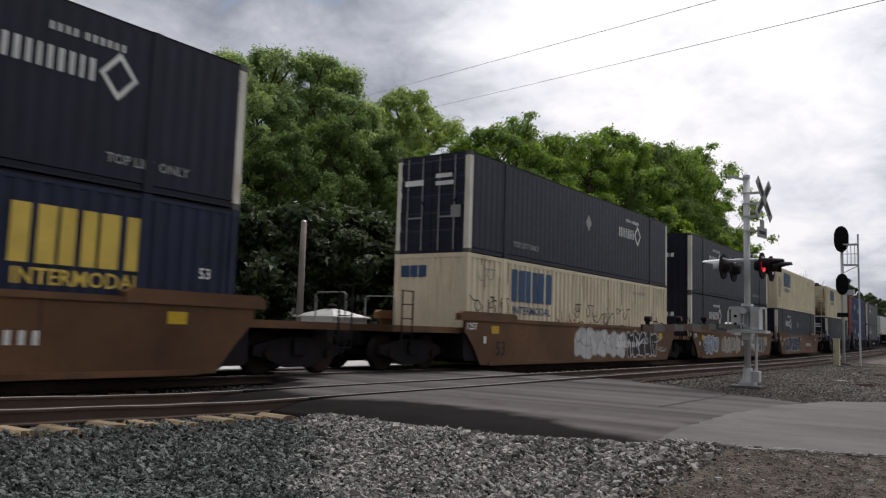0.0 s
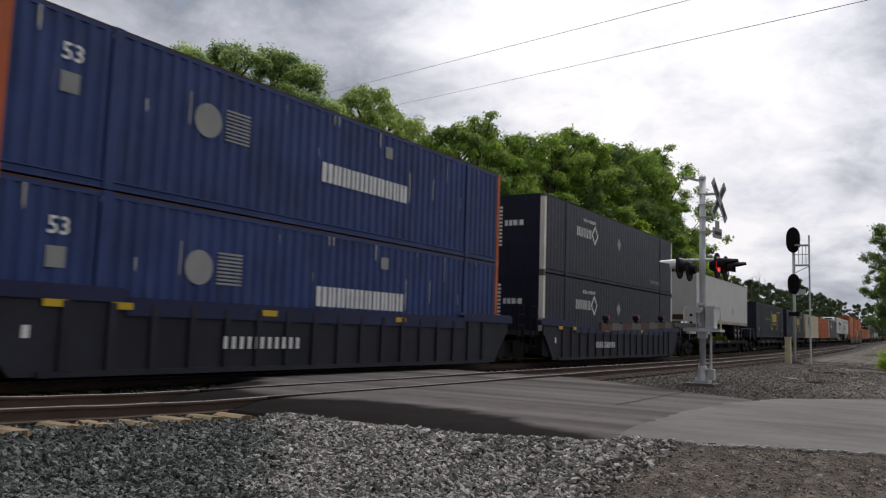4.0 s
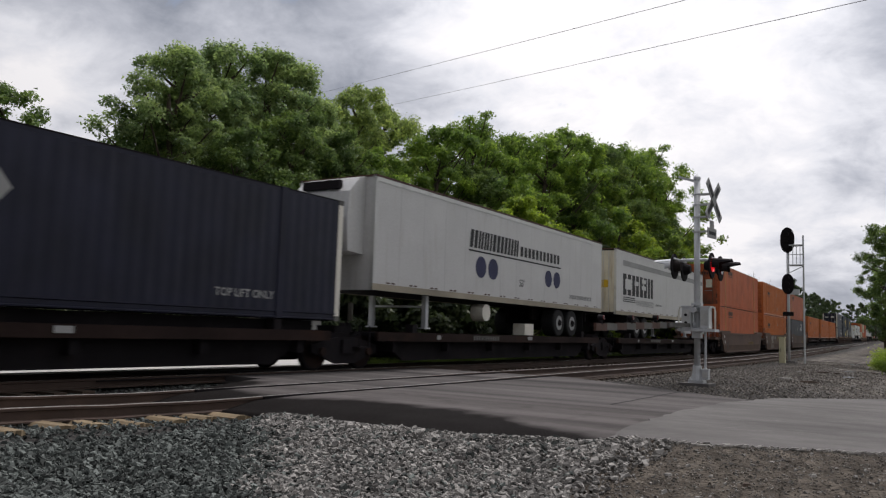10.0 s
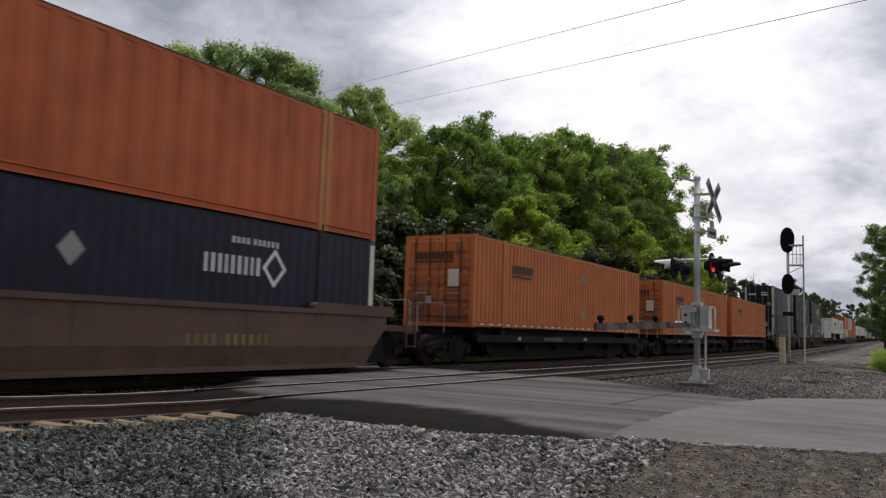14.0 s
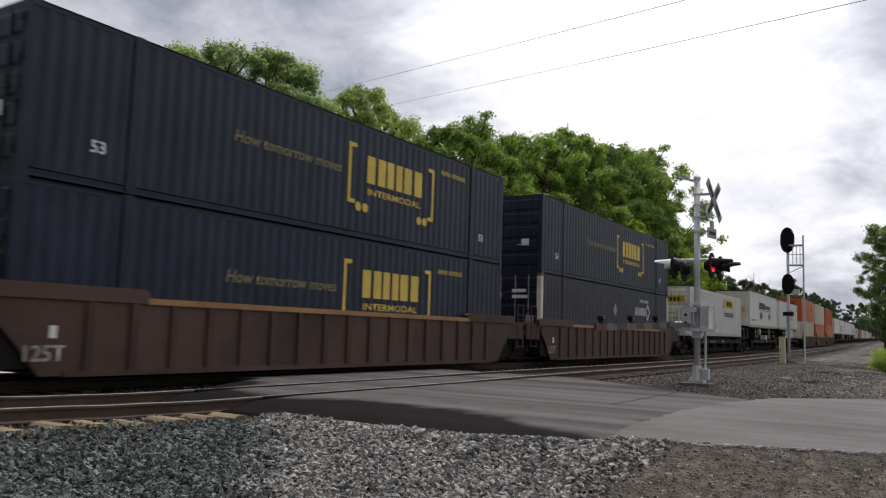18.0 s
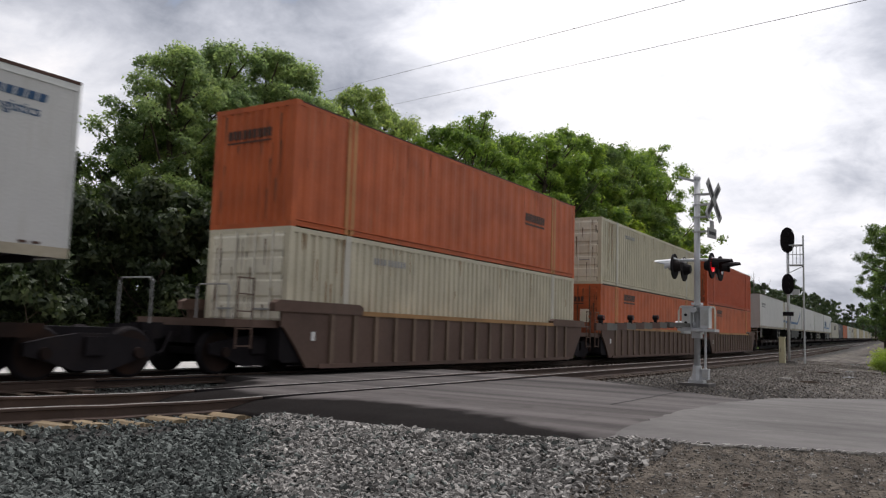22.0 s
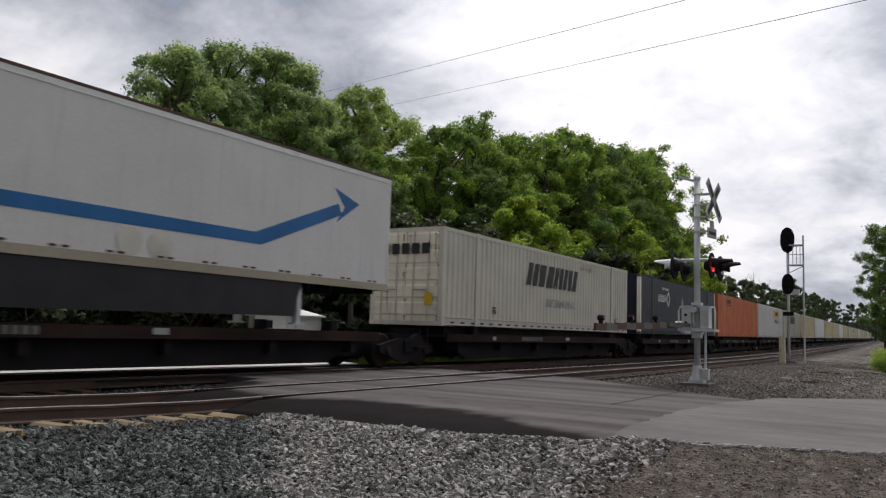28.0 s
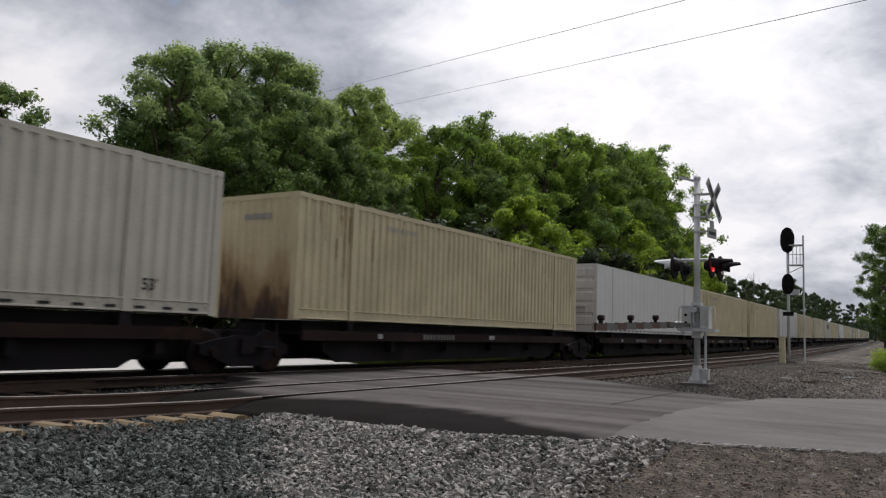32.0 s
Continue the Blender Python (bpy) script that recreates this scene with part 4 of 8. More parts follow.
    for q in (-0.13, 0.13):
        part("anchor_bolt", Shape().tube([(-0.13, q, gz + 0.07), (-0.13, q, gz + 0.20)], 0.018, 6), M_GALV, mast)
    gate = thing("crossing_gate", "lowered crossing gate arm with three lamps, striped pale grey and dark", "crossing gate", m=pose(mx, my + 0.26, 1.37))
    part("counterweight", Shape().box(0.35, 0.95, -0.22, -0.14, -0.20, 0.10).box(0.35, 0.95, 0.14, 0.22, -0.20, 0.10), M_GALV, gate)
    part("hub", Shape().tube([(0.0, -0.24, 0.0), (0.0, 0.24, 0.0)], 0.09, 10), M_GALV, gate)
    part("arm_support", Shape().bar((0.4, -0.18, 0), (-1.6, -0.05, -0.03), 0.05, 0.09).bar((0.4, 0.18, 0), (-1.6, 0.05, -0.03), 0.05, 0.09), M_GATE, gate)
    for i in range(9):
        x0 = -1.1 - i * 0.53
        part("arm_stripe", Shape().box(x0 - 0.53, x0, -0.025, 0.025, -0.10 - i * 0.017, 0.03 - i * 0.017), M_GATE if i % 2 else M_LOGOBRN, gate)
    for x0 in (-2.4, -4.0, -5.6):
        zo = 0.05 - (-x0 - 1.1) / 0.53 * 0.017
        lp = part("gate_lamp", Shape().box(x0 - 0.03, x0 + 0.03, -0.03, 0.03, zo - 0.03, zo + 0.06).tube([(x0, -0.05, zo + 0.09), (x0, 0.05, zo + 0.09)], 0.05, 12), M_BLACK, gate)
        part("lens", disc(Shape(), (x0, -0.055, zo + 0.09), 0.045, 0.02, 12), M_REDLENS, lp)


crossing_mast()


def block_signal():
    x, y = 51.0, 7.66
    gz = ground_z(x, y)
    sg = thing("block_signal", "railway colour-light signal with two black oval heads on a grey pole", "railway signal", m=pose(x, y, 0))
    part("footing", Shape().box(-0.4, 0.4, -0.4, 0.4, gz - 0.3, gz + 0.12), M_CONCRETE, sg)
    part("pole", Shape().tube([(0, 0, gz), (0, 0, 7.0)], 0.085, 10), M_GALV, sg, smooth=True)
    for z in (7.18, 4.52):
        oval = Shape()
        n = 24
        h = 0.66 if z > 6 else 0.5
        wd = 0.40 if z > 6 else 0.34
        out = [(wd * math.cos(2 * math.pi * i / n), (h if abs(math.sin(2 * math.pi * i / n)) > 0 else h) * math.sin(2 * math.pi * i / n)) for i in range(n)]
        k = len(oval.v)
        for xx in (-0.13, -0.095):
            oval.v += [(xx, a, z + b + (0.12 if b > 0 else -0.12)) for a, b in out]
        oval.f.append(tuple(k + i for i in range(n)))
        oval.f.append(tuple(k + n + i for i in reversed(range(n))))
        oval.f += [(k + i, k + n + i, k + n + (i + 1) % n, k + (i + 1) % n) for i in range(n)]
        hd = part("signal_head", oval, M_BLACK, sg, "black oval backing plate")
        part("lamp_case", Shape().box(-0.095, 0.24, -0.16, 0.16, z - 0.5, z + 0.5), M_BLACK, hd)
        for dz in (-0.36, 0, 0.36):
            part("lamp_hood", Shape().tube([(-0.13, 0, z + dz), (-0.38, 0, z + dz - 0.02)], [0.11, 0.12], 12), M_BLACK, hd)
    part("number_plate", Shape().box(-0.12, -0.09, -0.3, 0.3, 2.6, 2.85), M_BLACK, sg)
    part("aux_box", Shape().box(-0.1, 0.12, -0.62, -0.12, 3.9, 4.2), M_GALV, sg)
    ly = -0.86
    part("ladder_post", Shape().tube([(0.0, ly, gz), (0.0, ly, 7.45)], 0.05, 8), M_GALV, sg)
    for z in (5.65, 6.85):
        part("platform", Shape().box(-0.3, 0.3, ly + 0.04, -0.1, z - 0.03, z + 0.03), M_GALV, sg)
    for yy in (ly + 0.14, ly + 0.34, ly + 0.54):
        part("cage_bar", Shape().bar((-0.28, yy, 5.65), (-0.28, yy, 6.85), 0.035), M_GALV, sg)
    part("cage_rail", Shape().box(-0.3, -0.26, ly, -0.12, 6.25, 6.29), M_GALV, sg)
    part("brace", Shape().bar((0, ly, 5.6), (0, -0.08, 5.2), 0.04), M_GALV, sg)
    cab = thing("signal_case", "pale green-grey metal signal cabinet on gravel beside the track", "cabinet", m=pose(49.2, 7.75, ground_z(49.2, 7.75)))
    part("body", Shape().box(-0.18, 0.18, -0.15, 0.15, 0, 1.45), M_CASE, cab)
    part("lid", Shape().box(-0.21, 0.21, -0.18, 0.18, 1.45, 1.51), M_CASE, cab)
    part("door", Shape().box(-0.195, -0.18, -0.12, 0.12, 0.08, 1.38), M_CASE, cab)
    part("handle", Shape().box(-0.215, -0.195, 0.06, 0.08, 0.65, 0.85), M_BLACK, cab)


block_signal()


def overhead_wires():
    """Two slack lines that cross high above from the trees to beside the camera."""
    for i, (a, b) in enumerate((((42.61, 38.6, 18.18), (21.31, 5.74, 10.47)), ((46.19, 34.46, 17.74), (20.39, 1.42, 9.18)))):
        a, b = Vector(a), Vector(b)
        far, near = a + (a - b) * 0.6, b + (b - a) * 0.9
        pts = []
        for k in range(25):
            u = k / 24
            q = far.lerp(near, u)
            q.z -= 0.12 * (4 * u * (1 - u) - 0.9)
            pts.append(q)
        tagged(new("overhead_wire", Shape().tube(pts, 0.009, 6).mesh("overhead_wire", M_WIRE)), "thin grey overhead utility wire against the clouds", "wire", "overhead wires")


overhead_wires()


def utility_pole(x, y, h, label):
    p = thing("utility_pole", label, "pole", m=pose(x, y, ground_z(x, y) - 0.05))
    part("shaft", Shape().tube([(0, 0, 0), (0, 0, h)], [0.13, 0.10], 10), M_WOODPOLE, p, smooth=True)
    part("cap", Shape().tube([(0, 0, h), (0, 0, h + 0.05)], [0.11, 0.05], 10), M_GALV, p)


utility_pole(18.94, 19.5, 4.75, "grey wooden utility pole before the dark trees")
utility_pole(24.6, 19.9, 3.6, "short grey post beside the far road")


def equipment_hut(x, y):
    """A square sheet-metal relay hut with a low hipped roof, beyond the far track."""
    z0 = ground_z(x, y)
    h = thing("equipment_hut", "pale grey sheet-metal railway equipment hut with a hipped roof", "hut", m=pose(x, y, z0))
    w, top = 0.83, 1.40 - z0
    part("footing", Shape().box(-w - 0.08, w + 0.08, -w - 0.08, w + 0.08, -0.1, 0.12), M_CONC_FAR, h)
    for name, box in (("wall", (-w, w, -w, -w + 0.05)), ("wall", (-w, w, w - 0.05, w)), ("wall", (-w, -w + 0.05, -w + 0.05, w - 0.05)), ("wall", (w - 0.05, w, -w + 0.05, w - 0.05))):
        part(name, Shape().box(*box, 0.12, top), M_HUT, h)
    for q in (-w - 0.012, w - 0.028):
        for k in (-w - 0.012, w - 0.028):
            part("corner_trim", Shape().box(q, q + 0.04, k, k + 0.04, 0.12, top), M_ALU, h)
    d = part("door", Shape().box(-0.42, 0.42, -w - 0.03, -w, 0.16, top - 0.15), M_HUT, h)
    part("handle", Shape().box(0.28, 0.33, -w - 0.06, -w - 0.03, 0.95, 1.15), M_BLACK, d)
    part("vent", Shape().box(-w - 0.02, -w, -0.2, 0.2, top - 0.45, top - 0.2), M_BLACK, h)
    e = w + 0.12
    rf = Shape()
    rf.v += [(-e, -e, top), (e, -e, top), (e, e, top), (-e, e, top), (-0.16, -0.16, top + 0.27), (0.16, -0.16, top + 0.27), (0.16, 0.16, top + 0.27), (-0.16, 0.16, top + 0.27), (-e, -e, top - 0.05), (e, -e, top - 0.05), (e, e, top - 0.05), (-e, e, top - 0.05)]
    rf.f += [(0, 1, 5, 4), (1, 2, 6, 5), (2, 3, 7, 6), (3, 0, 4, 7), (4, 5, 6, 7), (8, 9, 1, 0), (9, 10, 2, 1), (10, 11, 3, 2), (11, 8, 0, 3), (11, 10, 9, 8)]
    r_ = part("roof", rf, M_ALU, h, "pale metal hipped roof")
    part("roof_vent", Shape().tube([(0, 0, top + 0.26), (0, 0, top + 0.36), (0, 0, top + 0.37), (0, 0, top + 0.46)], [0.09, 0.09, 0.2, 0.04], 12), M_BLACK, r_)


equipment_hut(19.75, 18.75)


# ---- trees ----
def leaf_cloud(r, centres, count, leaf, spread):
    """Leaves gathered in rounded, ragged sprays around the boughs' ends."""
    v, f = [], []
    total = sum(rad * rad for c, rad in centres)
    for c, rad in centres:
        flat = r.uniform(0.55, 0.95)
        tilt = Vector((r.uniform(-0.35, 0.35), r.uniform(-0.35, 0.35), 0))
        for _ in range(int(2 * count * rad * rad / total)):
            d = Vector((r.gauss(0, 1), r.gauss(0, 1), r.gauss(0.25, 1))).normalized()
            far = r.random() ** 0.5 * (1.0 if r.random() < 0.84 else 1.4)
            d = d * far * rad * spread
            q = Vector(c) + Vector((d.x, d.y, d.z * flat + tilt.dot(d)))
            up = (d.normalized() * 0.55 + Vector((r.uniform(-1, 1), r.uniform(-1, 1), r.uniform(-0.1, 1.2)))).normalized()
            s = up.cross(Vector((r.uniform(-1, 1), r.uniform(-1, 1), r.uniform(-1, 1)))).normalized()
            t = up.cross(s)
            a = leaf * r.uniform(0.55, 1.35)
            k = len(v)
            v += [tuple(q - s * a * 0.5 + t * a * 0.3), tuple(q - s * a * 0.4 - t * a * 0.34), tuple(q + s * a * 0.7)]
            f.append((k, k + 1, k + 2))
    return v, f


def tree(seed, h, rad, base, material, label, count=15000, leaf=0.165, clumps=80, fill=0.35):
    r = random.Random(seed)
    t = thing("tree", label, "tree", "trees behind the railway")
    lean = r.uniform(-0.4, 0.4)
    trunk = Shape()
    pts = [(lean * (k / 5) ** 2, 0.3 * math.sin(k + seed) * k / 5, h * 0.86 * k / 5) for k in range(6)]
    trunk.tube(pts, [0.26 * h / 14 * (1 - 0.8 * k / 5) + 0.03 for k in range(6)], 8)
    centres = []
    for i in range(clumps):
        u = (i + 0.5) / clumps
        zz = base * h + (h * 0.985 - base * h) * u ** 0.85
        w = rad * (math.sin(math.pi * (0.15 + 0.79 * ((zz - base * h) / (h - base * h)))) ** 0.7)
        a = i * 2.399 + r.uniform(-0.5, 0.5)
        lobe = 1 + 0.22 * math.sin(2 * a + seed) + 0.16 * math.sin(5 * a + zz)
        d = 1.08 * w * lobe * (r.uniform(0.1, 0.55) if r.random() < fill else r.uniform(0.72, 1.0))
        cr = r.uniform(0.45, 1.0) * (0.36 + 0.11 * rad)
        c = Vector((lean * (zz / h) ** 2 + d * math.cos(a), d * math.sin(a), zz + r.uniform(-0.4, 0.4)))
        centres.append((c, cr))
        if i % 3 == 0:
            z0 = max(base * h * 0.7, zz - d * r.uniform(0.5, 0.9) - 0.5)
            st = Vector((lean * (z0 / h) ** 2, 0, z0))
            mid = st.lerp(c, 0.5) + Vector((0, 0, -0.15 * d))
            trunk.tube([st, mid, c], [0.085 * h / 14, 0.05 * h / 14, 0.015], 5, caps=False)
    for k in range(3):
        centres.append((Vector((lean + r.uniform(-0.7, 0.7), r.uniform(-0.7, 0.7), h * r.uniform(0.95, 1.02))), 0.5))
    part("trunk", trunk, M_BARK, t, smooth=True)
    v, f = leaf_cloud(r, centres, count, leaf, 1.04)
    me = bpy.data.meshes.new("crown")
    me.from_pydata(v, [], f)
    me.materials.append(material)
    part("crown", me, material, t)
    return t


def plant_trees():
    kinds = [tree(1, 14, 3.3, 0.14, M_LEAF_DARK, "tall broadleaf tree with a dense dark green crown", clumps=92),
             tree(2, 14, 3.3, 0.14, M_LEAF, "tall broadleaf tree with a full mid-green crown", clumps=92),
             tree(3, 14, 2.7, 0.18, M_LEAF_PALE, "tall slender tree with pale silvery green leaves", leaf=0.135, count=18000, clumps=110),
             tree(4, 14, 3.8, 0.12, M_LEAF, "broad leafy tree with an uneven green crown", clumps=100),
             tree(5, 14, 3.3, 0.30, M_LEAF_DARK, "open-crowned dark tree with sky between its boughs", clumps=46, count=6500, fill=0.2, leaf=0.18),
             tree(6, 9, 2.9, 0.06, M_LEAF_YEL, "low bright yellow-green tree along the edge of the wood", clumps=50, count=11000, leaf=0.15),
             tree(7, 6, 2.7, 0.02, M_LEAF_SHADE, "shrub thicket at the foot of the wood, its leaves coloured for shade", clumps=40, count=6000, leaf=0.25),
             tree(8, 14, 3.2, 0.12, M_LEAF_LIME, "tall tree with pale lime-green foliage behind the others", clumps=110),
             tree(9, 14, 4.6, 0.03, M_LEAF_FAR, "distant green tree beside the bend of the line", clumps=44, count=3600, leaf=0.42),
             tree(10, 14, 4.8, 0.02, M_LEAF_FAR, "dark green tree in the distance, also filler behind the wood", clumps=44, count=3600, leaf=0.42)]
    used = set()
    rows = [
        # kind, x, y, height
        (4, 22.0, 42.0, 13.9), (0, 27.0, 44.0, 10.2),
        (0, 19.9, 27.6, 10.2), (2, 21.2, 27.0, 13.0), (2, 24.6, 28.2, 14.6), (2, 22.6, 28.6, 13.2), (2, 27.4, 28.4, 15.2), (2, 29.4, 28.6, 15.2), (2, 31.2, 28.2, 13.6), (0, 26.6, 25.2, 11.4), (0, 22.8, 24.6, 9.6), (0, 29.6, 25.0, 11.0),
        (7, 37.0, 30.4, 16.2), (7, 41.0, 31.0, 16.4), (7, 34.4, 30.0, 14.0), (1, 34.0, 25.5, 11.4), (1, 37.1, 24.4, 13.3), (3, 41.7, 24.2, 14.7), (0, 39.6, 22.6, 11.0), (0, 31.5, 23.6, 8.8),
        (1, 45.2, 23.2, 14.3), (3, 49.5, 23.0, 15.2), (1, 53.4, 22.6, 16.7), (0, 51.0, 21.4, 12.0), (0, 57.5, 22.2, 16.2), (3, 61.9, 22.2, 17.0), (1, 65.6, 22.2, 17.2), (3, 69.6, 22.2, 18.3), (1, 73.2, 22.0, 15.8),
        (1, 76.0, 22.4, 12.0), (0, 63.0, 20.6, 12.5), (0, 70.0, 20.8, 12.0), (5, 79.5, 21.6, 9.4), (0, 84.5, 22.5, 10.0), (0, 42.5, 28.0, 13.6), (0, 47.5, 27.5, 14.0), (0, 52.5, 27.0, 15.4), (0, 58.5, 26.5, 16.0), (0, 64.5, 26.5, 16.6), (0, 70.5, 26.0, 17.0),
        (5, 38.8, 19.6, 8.9), (5, 41.0, 20.0, 8.2), (5, 33.0, 23.4, 7.4), (6, 31.8, 20.4, 4.8), (5, 54.8, 20.0, 10.6), (5, 59.5, 19.8, 9.0), (5, 66.3, 19.8, 10.8), (5, 71.5, 20.0, 10.6), (5, 76.5, 20.4, 10.4), (5, 47.5, 19.8, 8.0),
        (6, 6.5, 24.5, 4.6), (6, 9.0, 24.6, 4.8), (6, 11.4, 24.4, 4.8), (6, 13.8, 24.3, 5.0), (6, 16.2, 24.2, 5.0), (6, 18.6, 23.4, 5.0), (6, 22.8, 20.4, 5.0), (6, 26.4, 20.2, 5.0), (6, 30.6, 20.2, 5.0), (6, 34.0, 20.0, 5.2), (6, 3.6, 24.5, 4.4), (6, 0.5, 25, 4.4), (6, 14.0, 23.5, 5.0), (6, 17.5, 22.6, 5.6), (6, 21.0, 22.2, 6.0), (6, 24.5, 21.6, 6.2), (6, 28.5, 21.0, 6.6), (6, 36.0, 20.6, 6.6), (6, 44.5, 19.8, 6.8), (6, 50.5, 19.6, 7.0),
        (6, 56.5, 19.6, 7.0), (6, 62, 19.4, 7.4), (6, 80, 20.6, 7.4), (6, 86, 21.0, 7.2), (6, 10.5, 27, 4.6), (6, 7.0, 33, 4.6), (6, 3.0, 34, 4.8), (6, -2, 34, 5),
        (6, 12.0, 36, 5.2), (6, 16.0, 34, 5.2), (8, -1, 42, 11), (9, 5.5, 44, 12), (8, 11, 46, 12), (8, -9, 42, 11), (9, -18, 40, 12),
        # first eight: dark trees added to close pale gaps behind the thicket
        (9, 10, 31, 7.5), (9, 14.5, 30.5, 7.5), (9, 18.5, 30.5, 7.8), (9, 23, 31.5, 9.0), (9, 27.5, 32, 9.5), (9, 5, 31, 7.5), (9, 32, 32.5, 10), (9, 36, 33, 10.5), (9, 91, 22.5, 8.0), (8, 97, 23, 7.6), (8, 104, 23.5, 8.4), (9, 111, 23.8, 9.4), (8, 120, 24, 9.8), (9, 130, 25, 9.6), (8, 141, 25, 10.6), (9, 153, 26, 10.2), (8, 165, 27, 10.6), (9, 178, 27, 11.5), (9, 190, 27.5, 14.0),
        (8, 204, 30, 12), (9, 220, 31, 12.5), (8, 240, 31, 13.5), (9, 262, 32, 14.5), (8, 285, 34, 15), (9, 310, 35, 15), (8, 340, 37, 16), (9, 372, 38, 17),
        # near side of the line, far off
        (0, 95, 4.7, 13.6), (3, 101, 2.6, 14.4), (1, 112, -1.5, 13.0), (1, 96, -4.5, 10.0), (9, 150, -8, 14), (8, 405, 34, 17), (9, 425, 31, 17.5), (8, 445, 27, 17), (9, 460, 22, 17), (8, 440, 15, 16), (9, 410, 8, 15), (9, 360, -6, 13), (8, 300, -14, 13), (9, 240, -16, 13),
    ]
    heights = [14, 14, 14, 14, 14, 9, 6, 14, 14, 14]
    r = random.Random(9)
    for k, x, y, h in rows:
        sc = h / heights[k]
        wide = sc * r.uniform(0.92, 1.12)
        m = pose(x, y, ground_z(x, y) - 0.08, 0, 0, r.uniform(0, 360)) @ Matrix.Diagonal((wide, wide, sc, 1))
        if k in used:
            copy_thing(kinds[k], m @ Matrix.Diagonal((1 / kinds[k].scale[0], 1 / kinds[k].scale[1], 1 / kinds[k].scale[2], 1)))
        else:
            used.add(k)
            kinds[k].matrix_basis = m


plant_trees()


def bush(x, y, h, material, label, seed):
    r = random.Random(seed)
    b = thing("bush", label, "bush", m=pose(x, y, ground_z(x, y) - 0.03))
    st = Shape()
    cs = []
    for i in range(12):
        a = i * 2.4
        c = Vector((math.cos(a) * h * 0.55 * r.random(), math.sin(a) * h * 0.8 * r.random(), h * r.uniform(0.3, 0.85)))
        st.tube([(0, 0, 0), tuple(c * 0.6), tuple(c)], [0.02, 0.015, 0.006], 5)
        cs.append((c, h * 0.30))
    part("stems", st, M_BARK, b)
    v, f = leaf_cloud(r, cs, 2600, 0.075, 1.15)
    me = bpy.data.meshes.new("foliage")
    me.from_pydata(v, [], f)
    me.materials.append(material)
    part("foliage", me, material, b)


bush(43.0, 2.1, 1.15, M_LEAF_YEL, "bright yellow-green bush at the edge of the gravel lane", 4)
bush(46.0, 1.7, 1.35, M_LEAF_YEL, "bright yellow-green bush at the edge of the gravel lane", 5)


def grass_tufts():
    r = random.Random(31)
    v, f = [], []
    for _ in range(5200):
        if r.random() < 0.75:
            x, y = r.uniform(19.5, 75), r.uniform(17.2, 20.0)
            hh = r.uniform(0.15, 0.5)
        else:
            x, y = r.uniform(4.0, 5.6), r.uniform(2.9, 4.6)
            hh = r.uniform(0.012, 0.035)
            if noise.noise((x * 2.2, y * 2.2, 5.0)) < 0.05 or not bare(x, y):
                continue
        y += side(x)
        z = ground_z(x, y)
        for _b in range(5):
            a = r.random() * 6.28
            w = hh * 0.06 + 0.004
            bx, by = x + r.uniform(-0.12, 0.12), y + r.uniform(-0.12, 0.12)
            tx, ty = bx + math.cos(a) * hh * 0.4, by + math.sin(a) * hh * 0.4
            k = len(v)
            v += [(bx - w, by, z - 0.02), (bx + w, by, z - 0.02), (tx, ty, z + hh * r.uniform(0.7, 1.2))]
            f.append((k, k + 1, k + 2))
    me = bpy.data.meshes.new("grass")
    me.from_pydata(v, [], f)
    me.materials.append(M_GRASS)
    tagged(new("grass", me), "tufts of green grass along the railway", "grass", kind="stuff")


grass_tufts()


def far_hills():
    s = Shape()
    n = 90
    r = random.Random(3)
    for i in range(n + 1):
        a = radians(-50 + 240 * i / n)
        d = 900
        h = 26 + 10 * noise.noise((i * 0.21, 0, 0)) + 5 * noise.noise((i * 0.9, 3, 0)) + r.uniform(-1.2, 1.2)
        s.v += [(d * math.sin(a), d * math.cos(a), -3), (d * 1.02 * math.sin(a), d * 1.02 * math.cos(a), h)]
    s.f = [(2 * i, 2 * i + 2, 2 * i + 3, 2 * i + 1) for i in range(n)]
    tagged(new("backdrop", s.mesh("backdrop", mat("far_wood", (0.035, 0.055, 0.035), 0.95, var=0.35, scale=0.08))), "dark green wooded horizon far away", "backdrop", kind="structure")


far_hills()


def trackside_signal():
    # added post and black discs stand in for a shaded hollow between tree trunks
    x, y = 43.5, 18.6
    z0 = ground_z(x, y)
    t = thing("trackside_signal", "added post with two black discs standing for a shaded hollow among trunks", "railway signal", m=pose(x, y, 0))
    part("post", Shape().tube([(0, 0, z0 - 0.1), (0, 0, 6.0)], 0.07, 8), M_GALV, t)
    for yy in (-0.35, 0.35):
        p_ = part("lamp_plate", Shape().tube([(-0.03, yy, 6.3), (0.0, yy, 6.3)], 0.33, 18), M_BLACK, t)
        part("lamp_case", Shape().tube([(0.0, yy, 6.3), (0.3, yy, 6.3)], [0.16, 0.1], 12), M_BLACK, p_)
    part("cross_arm", Shape().tube([(0.05, -0.4, 6.0), (0.05, 0.4, 6.0)], 0.04, 8), M_GALV, t)


trackside_signal()


